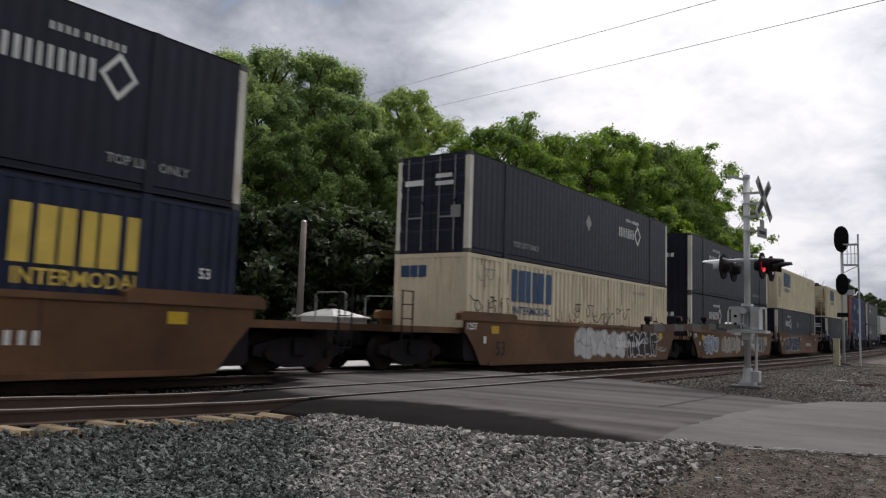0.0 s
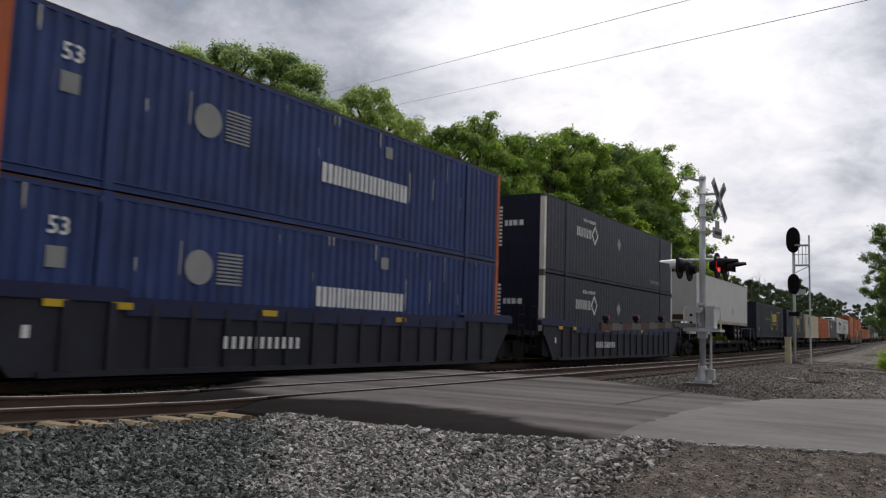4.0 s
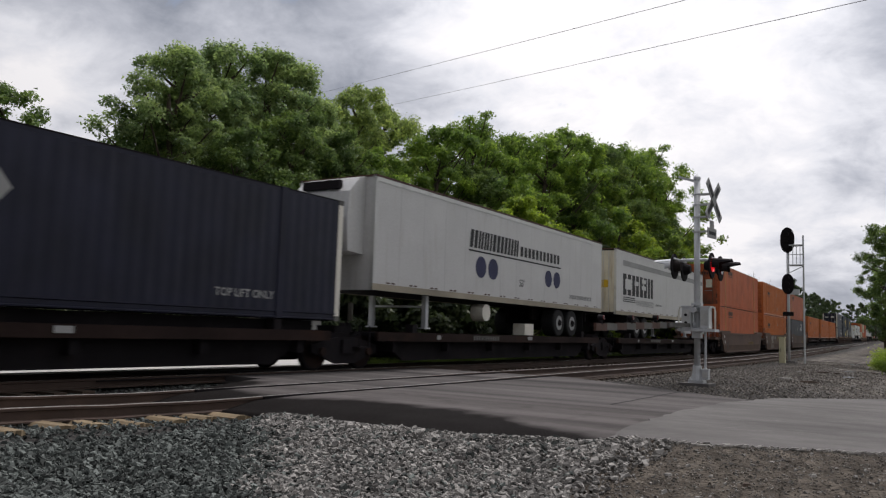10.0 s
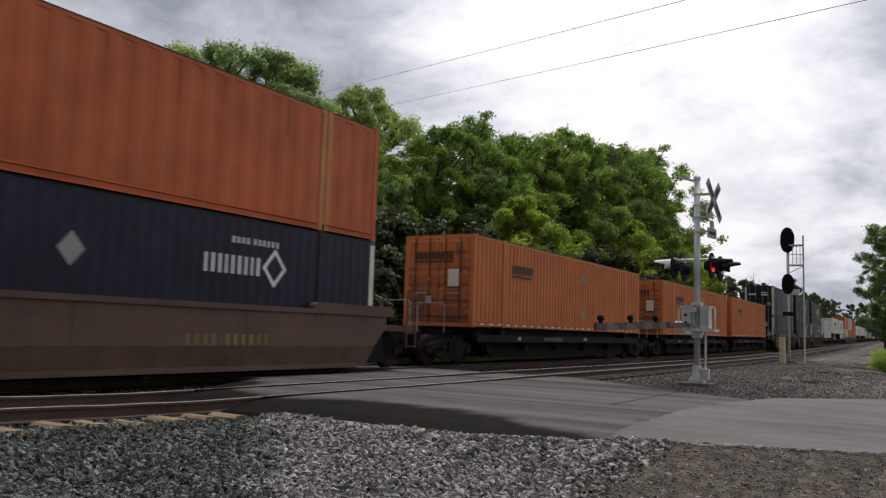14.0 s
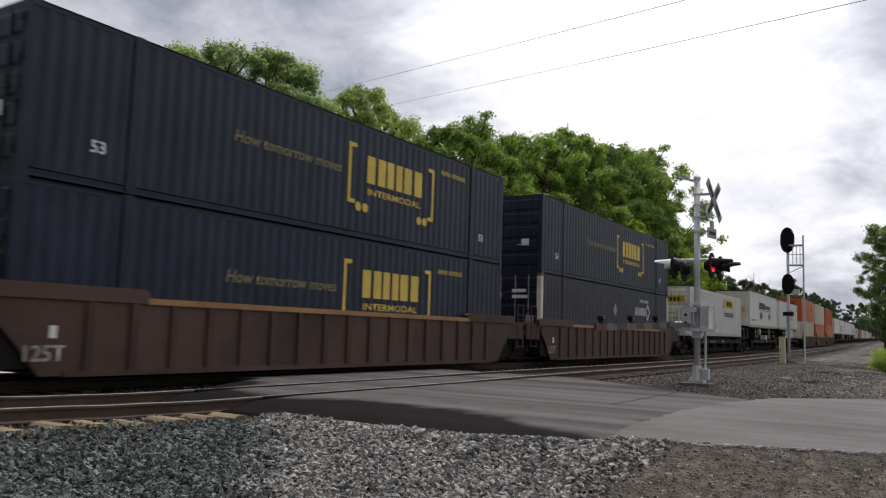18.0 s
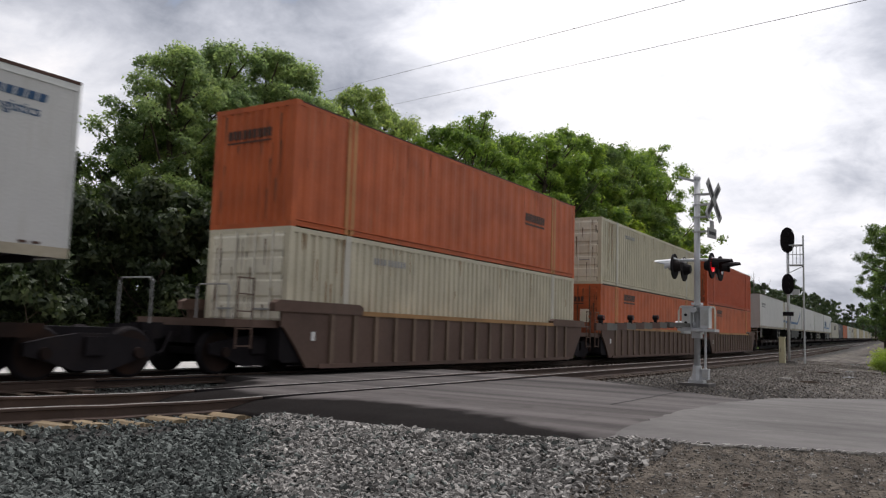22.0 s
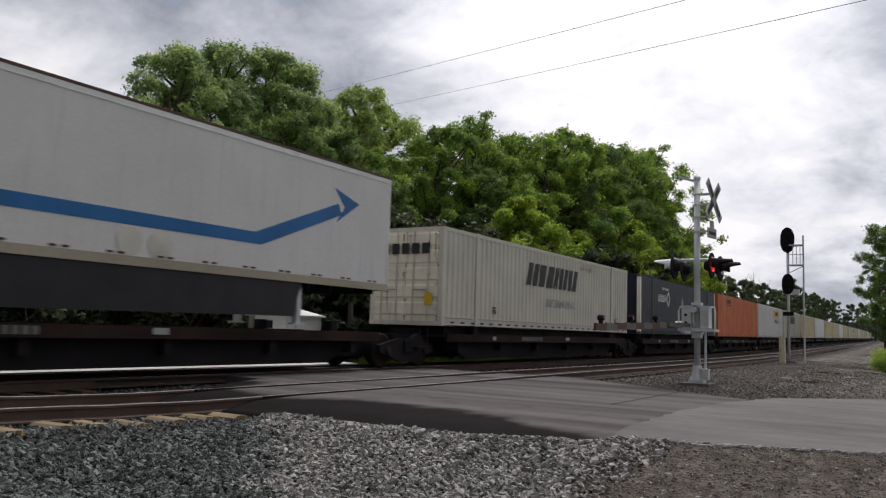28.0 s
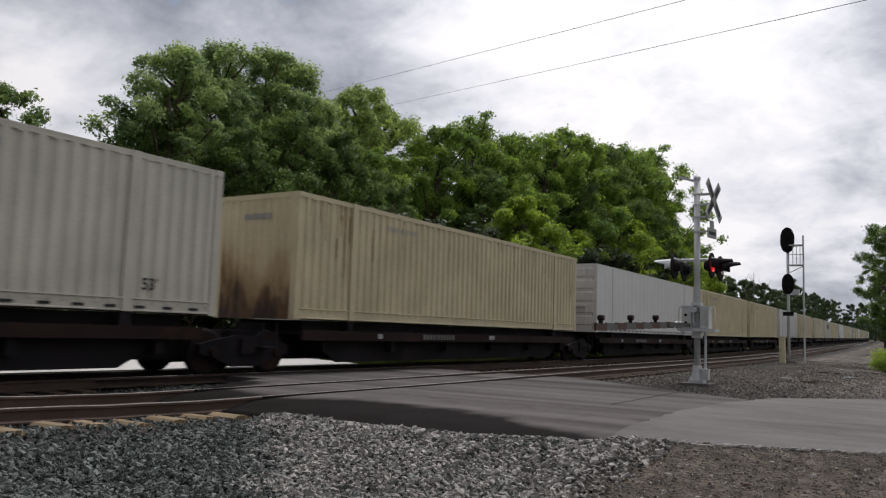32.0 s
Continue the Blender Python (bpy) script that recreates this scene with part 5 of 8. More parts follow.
def litter():
    """Single larger stones, clods and scraps lying about."""
    r = random.Random(77)
    for x, y, s, name, label, category, m in (
            (24.0, 3.13, 0.22, "wood_scrap", "dark weathered scrap of wood lying on the gravel", "wood scrap", M_OLDTIE), (7.2, 2.1, 0.045, "stone", "pale flat stone lying on bare soil", "stone", M_STONE_PALE),
            (6.4, 3.3, 0.05, "stone", "pale flat stone lying on bare soil", "stone", M_STONE_PALE), (7.3, 1.45, 0.05, "clod", "dark clod of earth on bare soil", "clod", M_OLDTIE),
            (8.2, 2.55, 0.05, "clod", "dark clod of earth on bare soil", "clod", M_OLDTIE), (7.9, 1.0, 0.045, "stone", "pale flat stone lying on bare soil", "stone", M_STONE_PALE),
            (6.9, 2.6, 0.035, "clod", "dark clod of earth on bare soil", "clod", M_OLDTIE), (4.75, 4.4, 0.16, "stick", "dark broken stick on the soil", "stick", M_BARK),
            (28.5, 3.0, 0.14, "wood_scrap", "dark weathered scrap of wood lying on the gravel", "wood scrap", M_OLDTIE)):
        s_ = Shape()
        z = ground_z(x, y)
        long = name in ("wood_scrap", "stick")
        n = 9
        for k in range(2):
            s_.v += [(s * (1.0 - 0.35 * k) * (2.2 if long else 1.2) * math.cos(6.283 * i / n) * r.uniform(0.8, 1.15), s * (1.0 - 0.35 * k) * (0.25 if long else 0.8) * math.sin(6.283 * i / n) * r.uniform(0.8, 1.15),
                      (s * (0.3 if long else 0.55) * k - 0.008)) for i in range(n)]
        s_.f = [(i, (i + 1) % n, n + (i + 1) % n, n + i) for i in range(n)] + [tuple(n + i for i in range(n))]
        ob = tagged(new(name, s_.mesh(name, m)), label, category)
        ob.matrix_basis = pose(x, y, z, 0, 0, r.uniform(-40, 40))


litter()


def lane_debris():
    """Pale slabs, sticks and shallow puddles along the stony lane past the mast."""
    r = random.Random(91)
    for _ in range(20):
        x, y = r.uniform(24, 58), r.uniform(1.6, 5.4)
        ln, w = r.uniform(0.1, 0.35), r.uniform(0.04, 0.10)
        a = r.uniform(0, 3.14)
        o = [(ln * math.cos(6.283 * i / 8) * r.uniform(0.8, 1.1), w * math.sin(6.283 * i / 8) * r.uniform(0.8, 1.1)) for i in range(8)]
        s = Shape()
        s.v += [(px, py, -0.03) for px, py in o] + [(px * 0.9, py * 0.85, r.uniform(0.03, 0.06)) for px, py in o]
        s.f += [(i, (i + 1) % 8, 8 + (i + 1) % 8, 8 + i) for i in range(8)] + [tuple(8 + i for i in range(8))]
        pale = r.random() < 0.5
        ob = tagged(new("stone_slab" if pale else "driftwood", s.mesh("slab", M_STONE_PALE if pale else M_OLDTIE)), "pale flat broken slab lying on the gravel lane" if pale else "dark weathered stick lying on the gravel lane", "slab" if pale else "stick")
        ob.matrix_basis = pose(x, y, ground_z(x, y) + 0.005, 0, 0, math.degrees(a))
    for x, y, lx, ly in ((32.0, 2.9, 0.7, 0.25), (41.0, 3.6, 1.0, 0.25), (54.0, 4.4, 1.6, 0.3)):
        n = 20
        s = Shape().poly([(lx * math.cos(6.283 * i / n) * r.uniform(0.75, 1.1), ly * math.sin(6.283 * i / n) * r.uniform(0.75, 1.1), 0) for i in range(n)])
        ob = tagged(new("puddle", s.mesh("puddle", M_PUDDLE)), "shallow puddle of rainwater reflecting the grey sky", "puddle")
        ob.matrix_basis = pose(x, y, max(ground_z(x + dx, y) for dx in (-1.0, 0, 1.0)) + 0.012)


lane_debris()
joint = Shape()
pts = [(12.1 + 0.35 * i, 4.44 + 0.012 * math.sin(i * 1.7) + 0.006 * i) for i in range(13)]
for (xa, ya), (xb, yb) in zip(pts, pts[1:]):
    joint.poly([(xa, ya - 0.022, -0.034), (xb, yb - 0.022, -0.034), (xb, yb + 0.022, -0.034), (xa, ya + 0.022, -0.034)])
tagged(new("road_joint", joint.mesh("road_joint", M_BLACK)), "black tar-sealed joint across the asphalt", "road joint", kind="structure")


def bare_saplings():
    """Leafless thin stems standing in a clump behind the line."""
    r = random.Random(64)
    for x, y, h in ((112, 22.0, 9.8), (110, 20.6, 10.4), (114, 20.0, 9.2)):
        t = thing("bare_sapling", "thin leafless grey sapling standing among the far bushes", "tree", "leafless saplings", m=pose(x, y, ground_z(x, y) - 0.05))
        st = Shape().tube([(0, 0, 0), (0.1, 0.1, h * 0.5), (0.0, 0.2, h)], [0.09, 0.06, 0.015], 6)
        part("stem", st, M_WOODPOLE, t)
        for k in range(12):
            z = h * r.uniform(0.35, 0.9)
            a, ln = r.uniform(0, 6.28), r.uniform(0.8, 2.0)
            part("twig", Shape().tube([(0.05, 0.1, z), (0.05 + 0.5 * ln * math.cos(a), 0.1 + 0.5 * ln * math.sin(a), z + 0.6 * ln), (0.6 * ln * math.cos(a), 0.6 * ln * math.sin(a), z + ln)], [0.03, 0.022, 0.008], 5), M_WOODPOLE, t)


bare_saplings()

# ---- containers: x from the leading end, y across, z up from the corner castings ----
def corrugated(s, y, out, pitch, depth, z0, z1, x0=0.16, x1=CL - 0.16, flat=0.3):
    """A pressed-steel side wall whose ribs stand towards out (-1 or 1)."""
    n = max(4, int((x1 - x0) / pitch))
    d = (x1 - x0) / n
    k = len(s.v)
    m = 0
    for i in range(n):
        b = x0 + i * d
        for u, q in ((0, 0), (flat * d, 0), (0.5 * d, 1), ((0.5 + flat) * d, 1)):
            yy = y + out * depth * q
            s.v += [(b + u, yy, z0), (b + u, yy, z1)]
            m += 1
    s.v += [(x1, y, z0), (x1, y, z1)]
    for i in range(m):
        a = k + 2 * i
        s.f.append((a, a + 2, a + 3, a + 1) if out < 0 else (a, a + 1, a + 3, a + 2))


def bars_row(s, x, z, widths, h, gap, y, slant=0.0):
    """Plain upright blocks in a row, standing in for lettering that is not spelled out."""
    fine = []
    for w in widths:
        fine += [w] if w < 0.24 else [w * 0.42, -w * 0.16, w * 0.42]
    for w in fine:
        if w < 0:
            x += -w - gap
            continue
        s.prism_y([(x, z), (x + w, z), (x + w + slant * h, z + h), (x + slant * h, z + h)], y - 0.004, y)
        x += w + gap
    return x


def diamond(s, cx, cz, r, w, y):
    """A square ring standing on its corner."""
    for i in range(4):
        a0, a1 = math.pi / 2 * i, math.pi / 2 * (i + 1)
        o0, o1 = (cx + r * 0.85 * math.cos(a0), cz + r * math.sin(a0)), (cx + r * 0.85 * math.cos(a1), cz + r * math.sin(a1))
        i0, i1 = (cx + (r - w) * 0.85 * math.cos(a0), cz + (r - w) * math.sin(a0)), (cx + (r - w) * 0.85 * math.cos(a1), cz + (r - w) * math.sin(a1))
        s.prism_y([i0, o0, o1, i1], y - 0.004, y)


def container_marks(c, look_name, doors):
    y = -HW - 0.002
    front = CL - 0.6 if doors else 0.6      # markings gather near the closed end
    if look_name in ('umax', 'umaxlead'):
        x0 = 11.5 if look_name == 'umaxlead' else 10.7 if doors else 3.05
        s = Shape()
        x = bars_row(s, x0, 1.70, [0.07, 0.08, 0.07, 0.06, 0.07, 0.08, 0.07, 0.06, 0.08], 0.38, 0.105, y)
        diamond(s, x + 0.34, 1.90, 0.42, 0.12, y)
        part("logo", s, M_LOGOWHT, c, "white block emblem with a diamond ring")
        tagged(part("number_bars", bars_row_shape(x0 + 0.7, 2.34, [0.055] * 4 + [0.0] + [0.055] * 6, 0.13, 0.075, y), M_LOGOWHT, c), kind="stuff")
        words("caution_lettering", "TOP LIFT ONLY", 0.17, M_LOGOGRY, c, 13.3 if look_name == 'umaxlead' else 12.3 if not doors else 2.5, y - 0.004, 0.42)
        s = Shape()
        s.prism_y([(7.9, 1.55), (8.15, 1.85), (7.9, 2.15), (7.65, 1.85)], y - 0.004, y)
        part("placard", s, M_LOGOGRY, c, "pale diamond placard")
        for xx in (2.0, CL - 2.1):
            part("lift_mark", Shape().box(xx, xx + 0.12, y - 0.004, y, CH - 0.34, CH - 0.16), M_LOGOWHT, c)
        s = Shape()
        if not doors:
            for i, w in enumerate((0.16, 0.05, 0.16, 0.14, 0.14)):
                s.box(-0.008, 0.0, -0.1 + i * 0.0 + sum((0.16, 0.05, 0.16, 0.14, 0.14)[:i]) * 1.25 - 0.35, -0.1 + sum((0.16, 0.05, 0.16, 0.14, 0.14)[:i + 1]) * 1.25 - 0.40, 1.75, 1.95)
            for i in range(11):
                s.box(-0.008, 0.0, 0.42, 0.54, 1.0 + i * 0.14, 1.08 + i * 0.14)
            s2 = s
            part("end_emblem", s2, M_LOGOWHT, c)
        else:
            s.box(-0.075, -0.068, 0.28, 0.95, 2.0, 2.16)
            s.box(-0.075, -0.068, -0.72, -0.16, 2.18, 2.30).box(-0.075, -0.068, -0.78, -0.16, 1.96, 2.08)
            part("end_emblem", s, M_LOGOWHT, c)
            part("placard", Shape().box(-0.075, -0.068, -1.05, -0.72, 1.0, 1.35), M_LOGOGRY, c)
    elif look_name in ('csxnavy', 'csxnavylow'):
        x0 = 8.12
        zc = 1.60
        s = Shape()
        h = 1.5
        for xx, sg in ((x0, 1), (x0 + 3.75, -1)):
            s.prism_y([(xx - 0.05, zc - h / 2), (xx + 0.05, zc - h / 2), (xx + 0.05, zc + h / 2), (xx - 0.05, zc + h / 2)], y - 0.004, y)
            for zz in (zc - h / 2 + 0.05, zc + h / 2 - 0.05):
                a, b = sorted((xx, xx + sg * 0.24))
                s.prism_y([(a, zz - 0.05), (b, zz - 0.05), (b, zz + 0.05), (a, zz + 0.05)], y - 0.0045, y)
            for dx in (0.38, 0.66):
                q = xx + sg * dx
                s.tube([(q, y - 0.0045, zc - h / 2 - 0.06), (q, y, zc - h / 2 - 0.06)], 0.115, 14)
        part("bracket_emblem", s, M_LOGOYEL, c, "yellow bracket emblem with round dots")
        s = Shape()
        bars_row(s, x0 + 0.7, zc - 0.16, [0.78, 0.68, 0.86], 0.70, 0.08, y, 0.0)
        part("logo", s, M_LOGOYEL, c, "three heavy yellow blocks")
        words("lettering", "INTERMODAL", 0.17, M_LOGOYEL, c, x0 + 0.72, y - 0.004, zc - 0.46, width=2.4)
        words("slogan", "How tomorrow moves", 0.26, M_SLOGAN, c, 4.35, y - 0.004, zc - 0.07, 0.2, width=3.45)
        tagged(part("number_bars", bars_row_shape(x0 + 4.2, 2.30, [0.055] * 4 + [0.0] + [0.055] * 6, 0.13, 0.075, y), M_LOGOYEL, c), kind="stuff")
        words("size_mark", "53", 0.22, M_LOGOWHT, c, 1.2, y - 0.004, 0.62)
        words("size_mark", "53", 0.22, M_LOGOWHT, c, CL - 1.6, y - 0.004, 0.62)
        s = Shape()
        if doors:
            s.box(-0.075, -0.068, 0.35, 1.05, 2.35, 2.62)
        else:
            s.box(-0.008, -0.001, 0.05, 0.30, 1.95, 2.40).box(-0.008, -0.001, 0.36, 0.60, 1.95, 2.40).box(-0.008, -0.001, 0.66, 0.92, 1.95, 2.40).box(-0.008, -0.001, 0.05, 0.92, 1.80, 1.88)
        part("end_emblem", s, M_LOGOYEL, c)
        part("end_label", Shape().box(-0.075, -0.068, -0.8, -0.5, 1.0, 1.25) if doors else Shape().box(-0.008, -0.001, 0.4, 0.75, 0.55, 0.80), M_LOGOWHT, c)
    elif look_name == 'csxbig':
        s = Shape()
        bars_row(s, 11.85, 1.52, [0.72, 0.62, 0.82], 0.92, 0.06, y)
        part("logo", s, M_LOGOYEL, c, "three heavy yellow blocks")
        words("lettering", "INTERMODAL", 0.26, M_LOGOYEL, c, 11.9, y - 0.004, 1.2, width=2.2)
        words("size_mark", "53", 0.2, M_LOGOWHT, c, 15.3, y - 0.004, 1.5)
    elif look_name in ('csxbeige', 'csxwhite'):
        s = Shape()
        bars_row(s, 2.45, 1.64, [0.84, 0.72, 0.94], 0.98, 0.06, y)
        part("logo", s, M_LOGOBLU, c, "three heavy blue blocks")
        words("lettering", "INTERMODAL", 0.25, M_LOGOBLU, c, 2.5, y - 0.004, 1.26, width=2.5)
        words("size_mark", "53", 0.2, M_LOGOGRY, c, 1.1, y - 0.004, 0.45)
        tagged(part("number_bars", bars_row_shape(12.2, 2.38, [0.055] * 4 + [0.0] + [0.055] * 6, 0.13, 0.075, y), M_LOGOGRY, c), kind="stuff")
        s = Shape()
        s.box(*((-0.075, -0.068) if doors else (-0.008, -0.001)), 0.12, 0.40, 2.22, 2.56)
        s.box(*((-0.075, -0.068) if doors else (-0.008, -0.001)), 0.44, 0.70, 2.22, 2.56)
        s.box(*((-0.075, -0.068) if doors else (-0.008, -0.001)), 0.74, 1.04, 2.22, 2.56)
        part("end_emblem", s, M_LOGOBLU if not doors else M_LOGOGRY, c)
    elif look_name in ('orange', 'orangerib', 'red', 'orangewide'):
        s = Shape()
        xw, zw = (2.6, 1.86) if look_name != 'orange' else (3.0, 2.32) if doors else (11.7, 1.72)
        bars_row(s, xw, zw, [0.15] * 9, 0.28, 0.028, y, 0.2)
        s.box(xw, xw + 1.6, y - 0.004, y, zw - 0.14, zw - 0.07)
        part("logo", s, M_LOGOBRN, c, "faded dark brown wordmark bars")
        s = Shape()
        e0 = (-0.075, -0.068) if doors else (-0.008, -0.001)
        for i in range(9):
            s.box(*e0, -0.55 + i * 0.16, -0.43 + i * 0.16, 2.12, 2.34)
        s.box(*e0, -0.55, 0.87, 2.02, 2.06)
        part("end_emblem", s, M_LOGOBRN, c)
        if doors:
            part("placard", Shape().box(-0.078, -0.071, -0.80, -0.40, 1.25, 1.80), M_DOORWHITE, c, "pale paper placard")
            part("label", Shape().box(-0.075, -0.068, 0.2, 0.42, 0.72, 0.95), M_LOGOGRY, c)
        if look_name == 'orangerib':
            for z in (0.55, 1.95):
                part("sticker", Shape().box(8.9, 9.15, y - 0.004, y, z, z + 0.28), M_LOGOGRY, c)
    elif look_name == 'stack':
        s = Shape()
        bars_row(s, 7.5, 1.15, [0.36, 0.26, 0.28, 0.28, 0.3, 0.28, 0.28, 0.28, 0.25, 0.3], 0.46, 0.06, y)
        part("logo", s, M_LOGOWHT, c, "white wordmark bars")
        s = Shape()
        s.tube([(4.1, y - 0.004, 1.75), (4.1, y, 1.75)], 0.34, 18)
        for i in range(9):
            s.box(4.55, 5.2, y - 0.004, y, 1.45 + i * 0.075, 1.49 + i * 0.075)
        part("badge", s, M_LOGOGRY, c)
        words("size_mark", "53", 0.30, M_LOGOWHT, c, 1.0, y - 0.004, 2.05)
        part("label", Shape().box(1.02, 1.36, y - 0.004, y, 1.5, 1.85), M_LOGOGRY, c)
        part("label", Shape().box(9.9, 10.2, y - 0.004, y, 2.2, 2.5), M_LOGOGRY, c)
        part("end_emblem", Shape().box(-0.008, -0.001, -0.1, 0.4, 2.05, 2.45).box(-0.008, -0.001, -0.15, 0.45, 1.45, 1.75).box(-0.008, -0.001, -0.15, 0.45, 0.75, 0.95), M_LOGOWHT, c)
    elif look_name == 'jb':
        part("logo_panel", Shape().box(9.65, 13.25, y - 0.006, y, 1.98, 2.58), M_YELLOW, c, "yellow name panel with dark bars")
        s = Shape()
        bars_row(s, 10.55, 2.10, [0.18, 0.07, 0.22, 0.07, 0.25, 0.23, 0.25, 0.22], 0.36, 0.06, y - 0.007)
        tagged(part("panel_bars", s, M_LOGOBLK, c), kind="stuff")
        words("lettering", "Intermodal", 0.44, M_LOGOBLK, c, 9.85, y - 0.004, 1.38, width=3.1)
        words("caution_lettering", "TOP LIFT ONLY", 0.13, M_LOGOGRY, c, 12.2, y - 0.004, 0.36)
        words("caution_lettering", "TOP LIFT ONLY", 0.13, M_LOGOGRY, c, 2.9, y - 0.004, 0.36)
        part("end_panel_sign", Shape().box(-0.077, -0.070, -1.0, 0.9, 1.98, 2.32), M_YELLOW, c)
        s = Shape()
        for i in range(6):
            s.box(-0.082, -0.077, -0.7 + i * 0.22, -0.56 + i * 0.22, 2.04, 2.26)
        part("end_panel_bars", s, M_LOGOBLK, c)
        part("badge", Shape().tube([(9.4, y - 0.004, 2.0), (9.4, y, 2.0)], 0.13, 14), M_LOGOGRY, c)
    elif look_name == 'swift':
        s = Shape()
        bars_row(s, 5.5, 1.55, [0.86, 1.2, 0.32, 0.72, 0.82], 0.80, 0.13, y, 0.28)
        part("logo", s, M_LOGOBLK, c, "slanted black blocks")
        words("lettering", "INTERMODAL", 0.28, M_LOGOGRY, c, 7.25, y - 0.004, 0.86, width=2.65)
        words("size_mark", "53'", 0.22, M_LOGOBLK, c, 14.4, y - 0.004, 0.42)
        tagged(part("number_bars", bars_row_shape(10.4, 2.46, [0.055] * 4 + [0.0] + [0.055] * 6, 0.13, 0.075, y), M_LOGOGRY, c), kind="stuff")
        part("vent_mark", Shape().box(3.1, 3.3, y - 0.004, y, 0.62, 0.66).box(3.08, 3.14, y - 0.004, y, 0.44, 0.58).box(3.2, 3.3, y - 0.004, y, 0.44, 0.58), M_LOGOBLK, c)
        s = Shape()
        for i in range(5):
            s.box(-0.075, -0.068, -0.85 + i * 0.36, -0.58 + i * 0.36, 2.1, 2.42)
        part("end_emblem", s, M_LOGOBLK, c)
        part("end_label", Shape().box(-0.075, -0.068, -0.98, -0.72, 0.6, 0.95), M_YELLOW, c)
    elif look_name == 'beige':
        tagged(part("number_bars", bars_row_shape(3.4, 2.4, [0.055] * 4 + [0.0] + [0.055] * 6, 0.13, 0.075, y), M_LOGOGRY, c), kind="stuff")
        part("end_emblem", bars_end_shape(), M_LOGOGRY, c)
    elif look_name == 'greyrib':
        tagged(part("number_bars", bars_row_shape(3.1, 2.3, [0.09] * 4 + [0.0] + [0.09] * 6, 0.17, 0.05, y), M_LOGOGRY, c), kind="stuff")


def bars_row_shape(*a):
    s = Shape()
    bars_row(s, *a)
    return s


def bars_end_shape():
    s = Shape()
    for i in range(7):
        s.box(-0.008, -0.001, -0.45 + i * 0.13, -0.36 + i * 0.13, 2.30, 2.44)
    return s


LOOKS = {
    # name: (side paint, post paint, end paint, rib pitch, rib depth, label, inner post paint)
    'umax': (M_NAVY, M_WHITEPOST, M_NAVY, 0.30, 0.005, "dark navy shipping container with white corner posts and diamond emblem", M_NAVY),
    'umaxlead': (M_NAVY, M_WHITEPOST, M_NAVY, 0.30, 0.005, "dark navy shipping container with white corner posts and diamond emblem", M_NAVY),
    'csxbig': (M_BLUE_DEEP, M_BLUE_DEEP, M_BLUE_DEEP, 0.30, 0.03, "dark blue shipping container with large yellow block emblem", M_BLUE_DEEP),
    'csxnavy': (M_BLUE, M_BLUE, M_BLUE, 0.29, 0.014, "dark blue shipping container with yellow bracket emblem and slogan", M_BLUE),
    'csxnavylow': (M_BLUE, M_BLUE, M_BLUE, 0.29, 0.014, "dark blue shipping container with heavy yellow block emblem", M_BLUE),
    'csxbeige': (M_BEIGE, M_BEIGE, M_BEIGE, 0.30, 0.046, "rust-streaked beige corrugated shipping container with blue block emblem", M_BEIGE),
    'csxwhite': (M_BEIGE, M_BEIGE, M_BEIGE, 0.30, 0.046, "off-white corrugated shipping container covered in scrawled graffiti", M_BEIGE),
    'orange': (M_ORANGE, M_ORANGE, M_ORANGE, 0.52, 0.014, "orange shipping container with tan upright posts and faded wordmark", M_TANPOST),
    'orangerib': (M_ORANGE2, M_ORANGE2, M_ORANGE2, 0.27, 0.036, "faded orange corrugated shipping container with dark wordmark bars", M_ORANGE2),
    'orangewide': (M_ORANGE, M_ORANGE, M_ORANGE, 0.29, 0.026, "orange corrugated shipping container with faded wordmark bars", M_ORANGE),
    'red': (M_RED, M_RED, M_RED, 0.29, 0.03, "red-orange corrugated shipping container with a faded wordmark", M_RED),
    'stack': (M_MIDBLUE, M_ORANGE, M_MIDBLUE, 0.29, 0.034, "faded blue shipping container with orange corner posts", M_MIDBLUE),
    'jb': (M_WHITE, M_WHITE, M_WHITE, 0.30, 0.03, "white corrugated shipping container with a yellow name panel", M_WHITE),
    'swift': (M_GREY, M_GREY, M_GREY, 0.29, 0.034, "pale grey corrugated shipping container with slanted black wordmark", M_GREY),
    'beige': (M_CREAM, M_CREAM, M_RUSTY, 0.28, 0.044, "cream corrugated shipping container with a rust-stained end", M_CREAM),
    'greyrib': (M_CREAMGREY, M_CREAMGREY, M_DOORWHITE, 0.27, 0.046, "cream-grey ribbed shipping container with rusty doors", M_GREY),
    'white': (M_WHITE, M_WHITE, M_WHITE, 0.6, 0.008, "plain white shipping container", M_WHITE),
}
STOCK = {}


